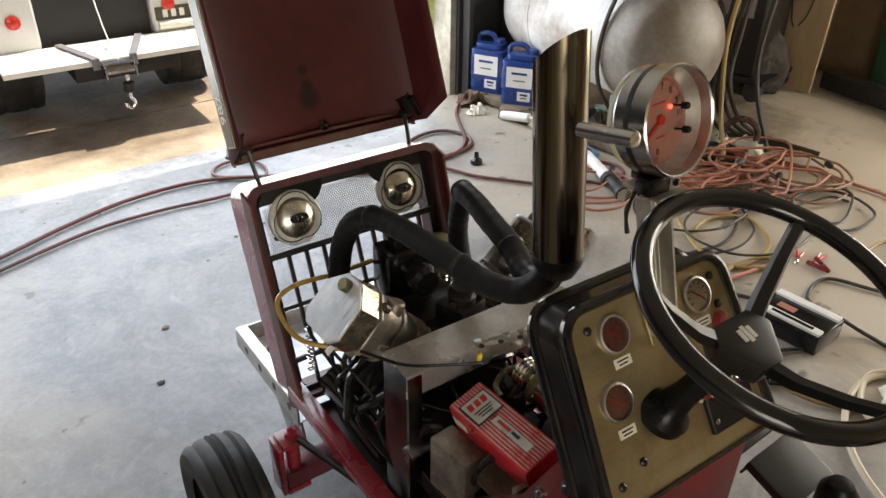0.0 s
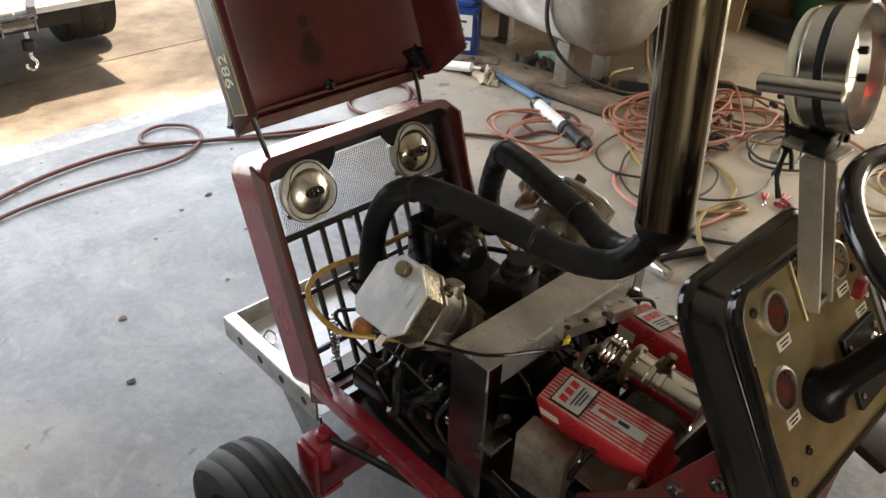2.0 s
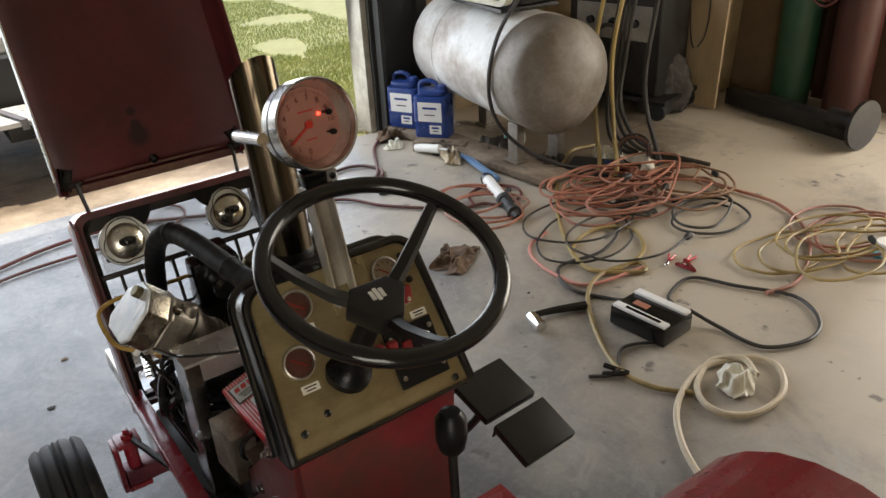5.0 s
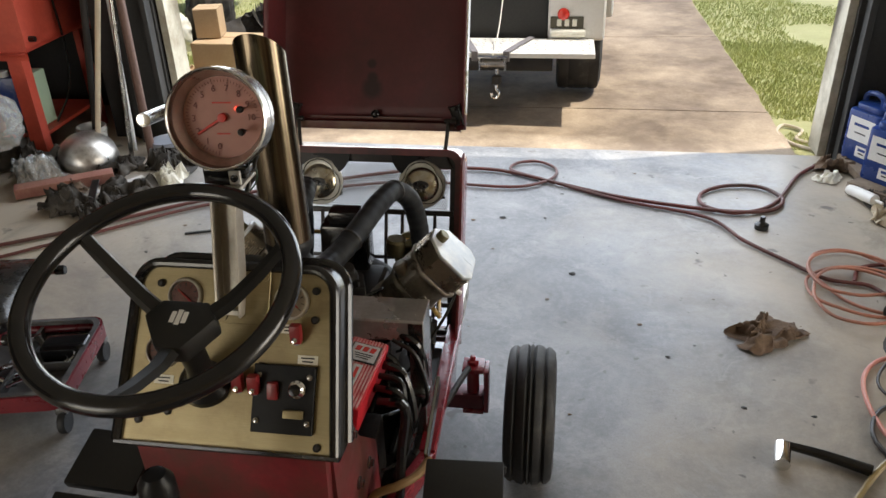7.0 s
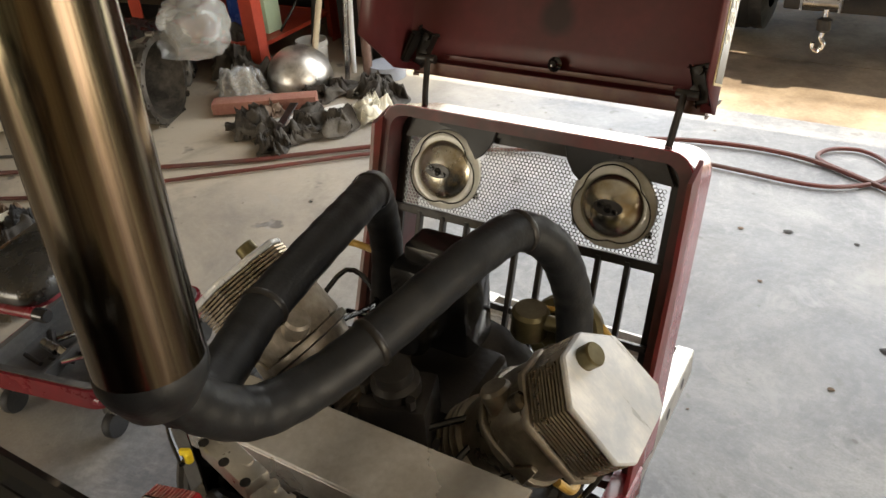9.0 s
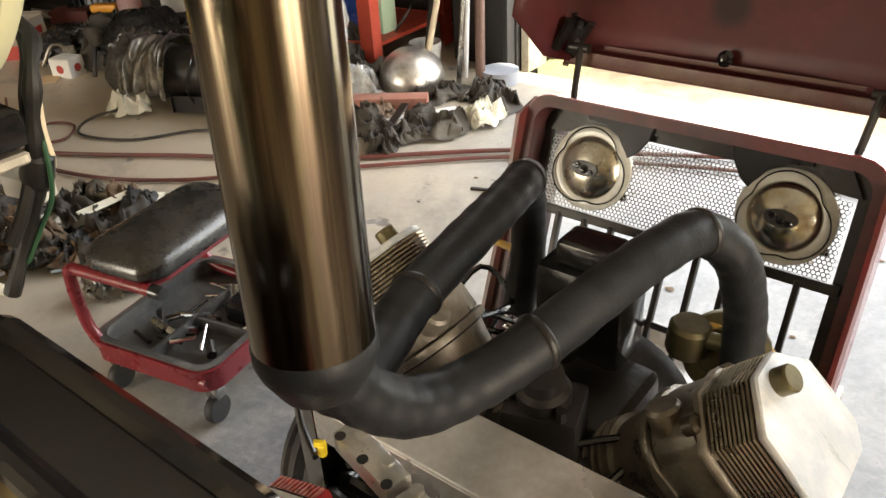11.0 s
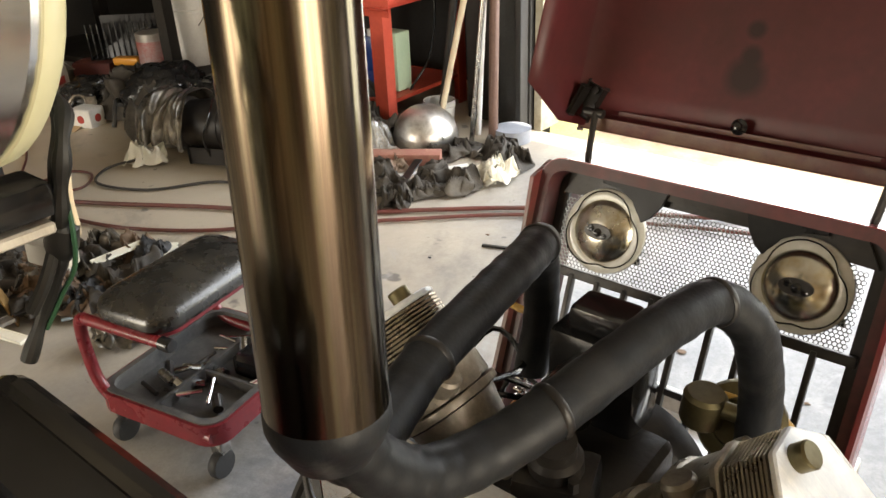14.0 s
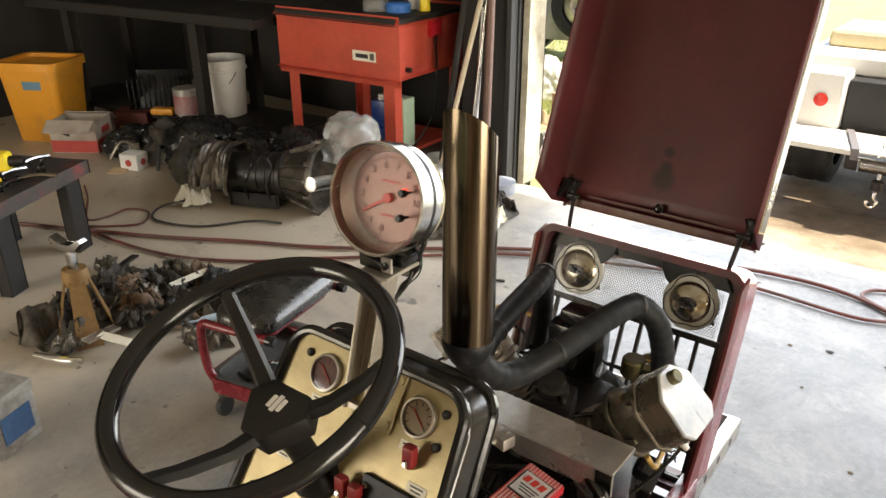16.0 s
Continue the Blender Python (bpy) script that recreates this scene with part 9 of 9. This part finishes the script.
for k, (ax0, ay0, ax1, ay1) in enumerate(((-1.66, 1.06, -1.56, 1.40), (-1.72, 1.20, -1.50, 1.44), (-1.60, 1.12, -1.70, 1.36))):
    single("flat_strip", box(B(), (0.035, math.hypot(ax1 - ax0, ay1 - ay0), 0.006), ((ax0 + ax1) / 2, (ay0 + ay1) / 2, 0.03 + 0.01 * k), pose(0, 0, 0, 4, 0, math.degrees(math.atan2(ax0 - ax1, ay1 - ay0))), 0.002, 1), (M_STEEL, M_WHITE, M_BLACKM)[k], "bent metal strip lying on the rags", "strip")

# rubbish and parts in the dark under the bench
for k, (x, y, w_, d_, h_, mt, lab) in enumerate(((-3.35, 1.25, 0.42, 0.36, 0.30, M_POLY, "glossy black rubbish bag slumped under the bench"), (-3.02, 1.42, 0.36, 0.30, 0.24, M_POLY, "small black rubbish bag beside the bench"),
        (-3.85, 1.12, 0.34, 0.26, 0.20, M_POLY, "torn black rubbish bag on the floor"), (-2.62, 1.40, 0.44, 0.36, 0.30, M_POLY, "black rubbish bag behind the gearbox"), (-3.10, 1.12, 0.30, 0.24, 0.20, M_CLOTH, "dark bundle of cloth by the bench"))):
    single("rubbish_bag", sack(w_ * 1.15, d_ * 1.15, h_ * 0.9, 70 + k), mt, lab, "rubbish bag").matrix_world = pose(x, y, 0.002, 0, 0, 40 * k)
rnd = random.Random(90)
for k in range(26):
    x, y = rnd.uniform(-4.0, -2.7), rnd.uniform(0.98, 1.5)
    a, ln = rnd.uniform(0, 6.28), rnd.uniform(0.05, 0.22)
    z = 0.02 + rnd.uniform(0, 0.10)
    single("scrap_part", box(tube(B(), [(x, y, z), (x + ln * 0.5 * math.cos(a), y + ln * 0.5 * math.sin(a), z + 0.03), (x + ln * math.cos(a), y + ln * math.sin(a), 0.012)], rnd.uniform(0.006, 0.016), 8, 3),
           (rnd.uniform(0.03, 0.07), 0.04, 0.03), (x, y, z), Matrix.Rotation(a, 4, "Z"), 0.006), rnd.choice([M_BLACKM, M_RUB, M_ALUD, M_BLACKM]), "grimy scrap engine part under the bench", "scrap", "scrap under the bench")
for k in range(14):
    x, y = rnd.uniform(-2.35, -1.65), rnd.uniform(-0.42, 0.22)
    a, ln = rnd.uniform(0, 6.28), rnd.uniform(0.06, 0.2)
    z = 0.05 + rnd.uniform(0, 0.02)
    single("scrap_strip", box(B(), (ln, rnd.uniform(0.015, 0.05), 0.006), (x, y, z), Matrix.Rotation(a, 4, "Z") @ Matrix.Rotation(rnd.uniform(-0.3, 0.3), 4, "X"), 0.002, 1),
           rnd.choice([M_BLACKM, M_RUB, M_ALUD, M_RUST, M_LABEL, M_COAT]), "torn scrap strip lying on the rags", "scrap", "scraps on the rag heap")

# litter in the corner beside the jugs, and odds and ends among the cords
for k, (x, y, w_, d_, h_, mt, lab) in enumerate(((1.80, 1.90, 0.22, 0.16, 0.05, M_RAG, "brown crumpled rag by the door jamb"), (1.74, 1.78, 0.16, 0.12, 0.03, M_LABEL, "scrap of dirty plastic by the jamb"), (1.88, 1.50, 0.2, 0.14, 0.05, M_CLOTH, "dark rag beside the plank"),
        (2.12, 1.30, 0.30, 0.2, 0.06, M_CLOTH, "dark oily rag under the tank"), (2.15, 0.95, 0.22, 0.16, 0.05, M_CLOTH, "grey rag at the end of the plank"), (2.44, 0.82, 0.16, 0.13, 0.09, M_LABEL, "white rag with oil stains below the tank"), (2.10, 0.30, 0.2, 0.14, 0.03, M_CLOTH, "dark rag among the cords"))):
    single("shop_rag", crumple(w_, d_, h_, 140 + k), mt, lab, "rag").matrix_world = pose(x, y, 0.0, 0, 0, 53 * k)
single("bottle_stopper", lathe(B(), [(0.022, 0), (0.022, 0.02), (0.018, 0.024), (0, 0.024)], pose(2.37, 0.74, 0.02, 70, 0, 30), 16), M_JUG, "bright blue plastic stopper on the floor", "stopper")
rl = thing("cord_reel", "small white reel with pale blue flange on the floor", "reel", (2.47, -0.65, 0.0), 25)
part("flange", lathe(B(), [(0.045, 0), (0.05, 0.004), (0.05, 0.010), (0, 0.010)], None, 24), surf("cyan_plastic", (0.08, 0.35, 0.45), (0.14, 0.45, 0.55), 0.4), rl)
part("spool", lathe(B(), [(0.03, 0.010), (0.03, 0.06), (0.045, 0.062), (0.045, 0.07), (0, 0.07)], None, 24), M_WHITE, rl)
for k, (x, y, a) in enumerate(((2.006, 0.274, 0.4), (1.816, -0.208, 1.3), (1.10, -0.50, 2.2))):
    cl = thing("spring_clamp", "small black jaw clamp on a lead", "clamp", (x, y, 0.0), math.degrees(a))
    for s in (-1, 1):
        part("jaw", box(B(), (0.085, 0.016, 0.012), (0, s * 0.012, 0.016), pose(0, 0, 0, 0, s * 6, s * 9), 0.004), M_BLACK if k != 1 else M_CREEP, cl)
    part("pivot", lathe(B(), [(0.007, 0), (0.007, 0.024), (0, 0.024)], Matrix.Translation((-0.005, 0, 0.004)), 12), M_STEEL, cl)
hose("garden_hose", [(1.95, 2.02), (1.80, 2.14, 0.0), (1.70, 2.30, -0.02), (1.66, 2.45, -0.02), (1.72, 2.58, -0.02), (1.80, 2.50, -0.02), (1.74, 2.36, -0.02), (1.85, 2.28, -0.02)], 0.010, M_BEIGE, "pale garden hose looped by the jamb")

# the rag heap by the jack stand: small crumpled pieces over one another
rnd = random.Random(52)
for k in range(20):
    x, y = rnd.gauss(-2.0, 0.16), rnd.gauss(-0.10, 0.17)
    w_, d_ = rnd.uniform(0.12, 0.24), rnd.uniform(0.10, 0.18)
    mt = rnd.choice([M_CLOTH, M_CLOTH, M_RAG, M_POLY, M_RUB, M_COAT])
    lab = "crumpled brown oily rag on the heap" if mt is M_RAG else "torn piece of black film on the heap" if mt in (M_POLY, M_COAT) else "crumpled dark oily rag on the heap"
    single("shop_rag", crumple(w_, d_, rnd.uniform(0.04, 0.07), 200 + k, 34, 4.5), mt, lab, "rag", "rags on the heap").matrix_world = pose(x, y, 0.012 + 0.05 * max(0.0, 1 - math.hypot(x + 2.05, y + 0.08) / 0.25), rnd.uniform(-8, 8), rnd.uniform(-8, 8), rnd.uniform(0, 360))
for k in range(9):
    x, y = rnd.uniform(-2.0, -1.4), rnd.uniform(1.05, 1.75)
    single("shop_rag", crumple(rnd.uniform(0.12, 0.22), rnd.uniform(0.08, 0.16), rnd.uniform(0.03, 0.06), 300 + k, 34, 4.5), rnd.choice([M_CLOTH, M_CLOTH, M_COAT, M_RAG]), "small crumpled grey rag by the door", "rag", "rags by the door").matrix_world = pose(x, y, 0.004, 0, 0, rnd.uniform(0, 360))

single("plastic_sheet", crumple(0.26, 0.22, 0.16, 162, 48, 3.8), M_BAG, "clear plastic bag on the floor", "plastic sheet").matrix_world = pose(-2.02, 1.40, 0.004, 0, 0, 140)
single("paper_sack", crumple(0.42, 0.34, 0.26, 171, 44, 2.6), M_BATT, "crumpled pale paper sack outside the door", "sack").matrix_world = pose(-1.72, 2.48, -0.04, 0, 0, 20)
single("paper_sack", crumple(0.36, 0.30, 0.22, 172, 44, 2.6), M_CARD, "crushed brown paper sack outside the door", "sack").matrix_world = pose(-1.95, 3.05, -0.04, 0, 0, 60)
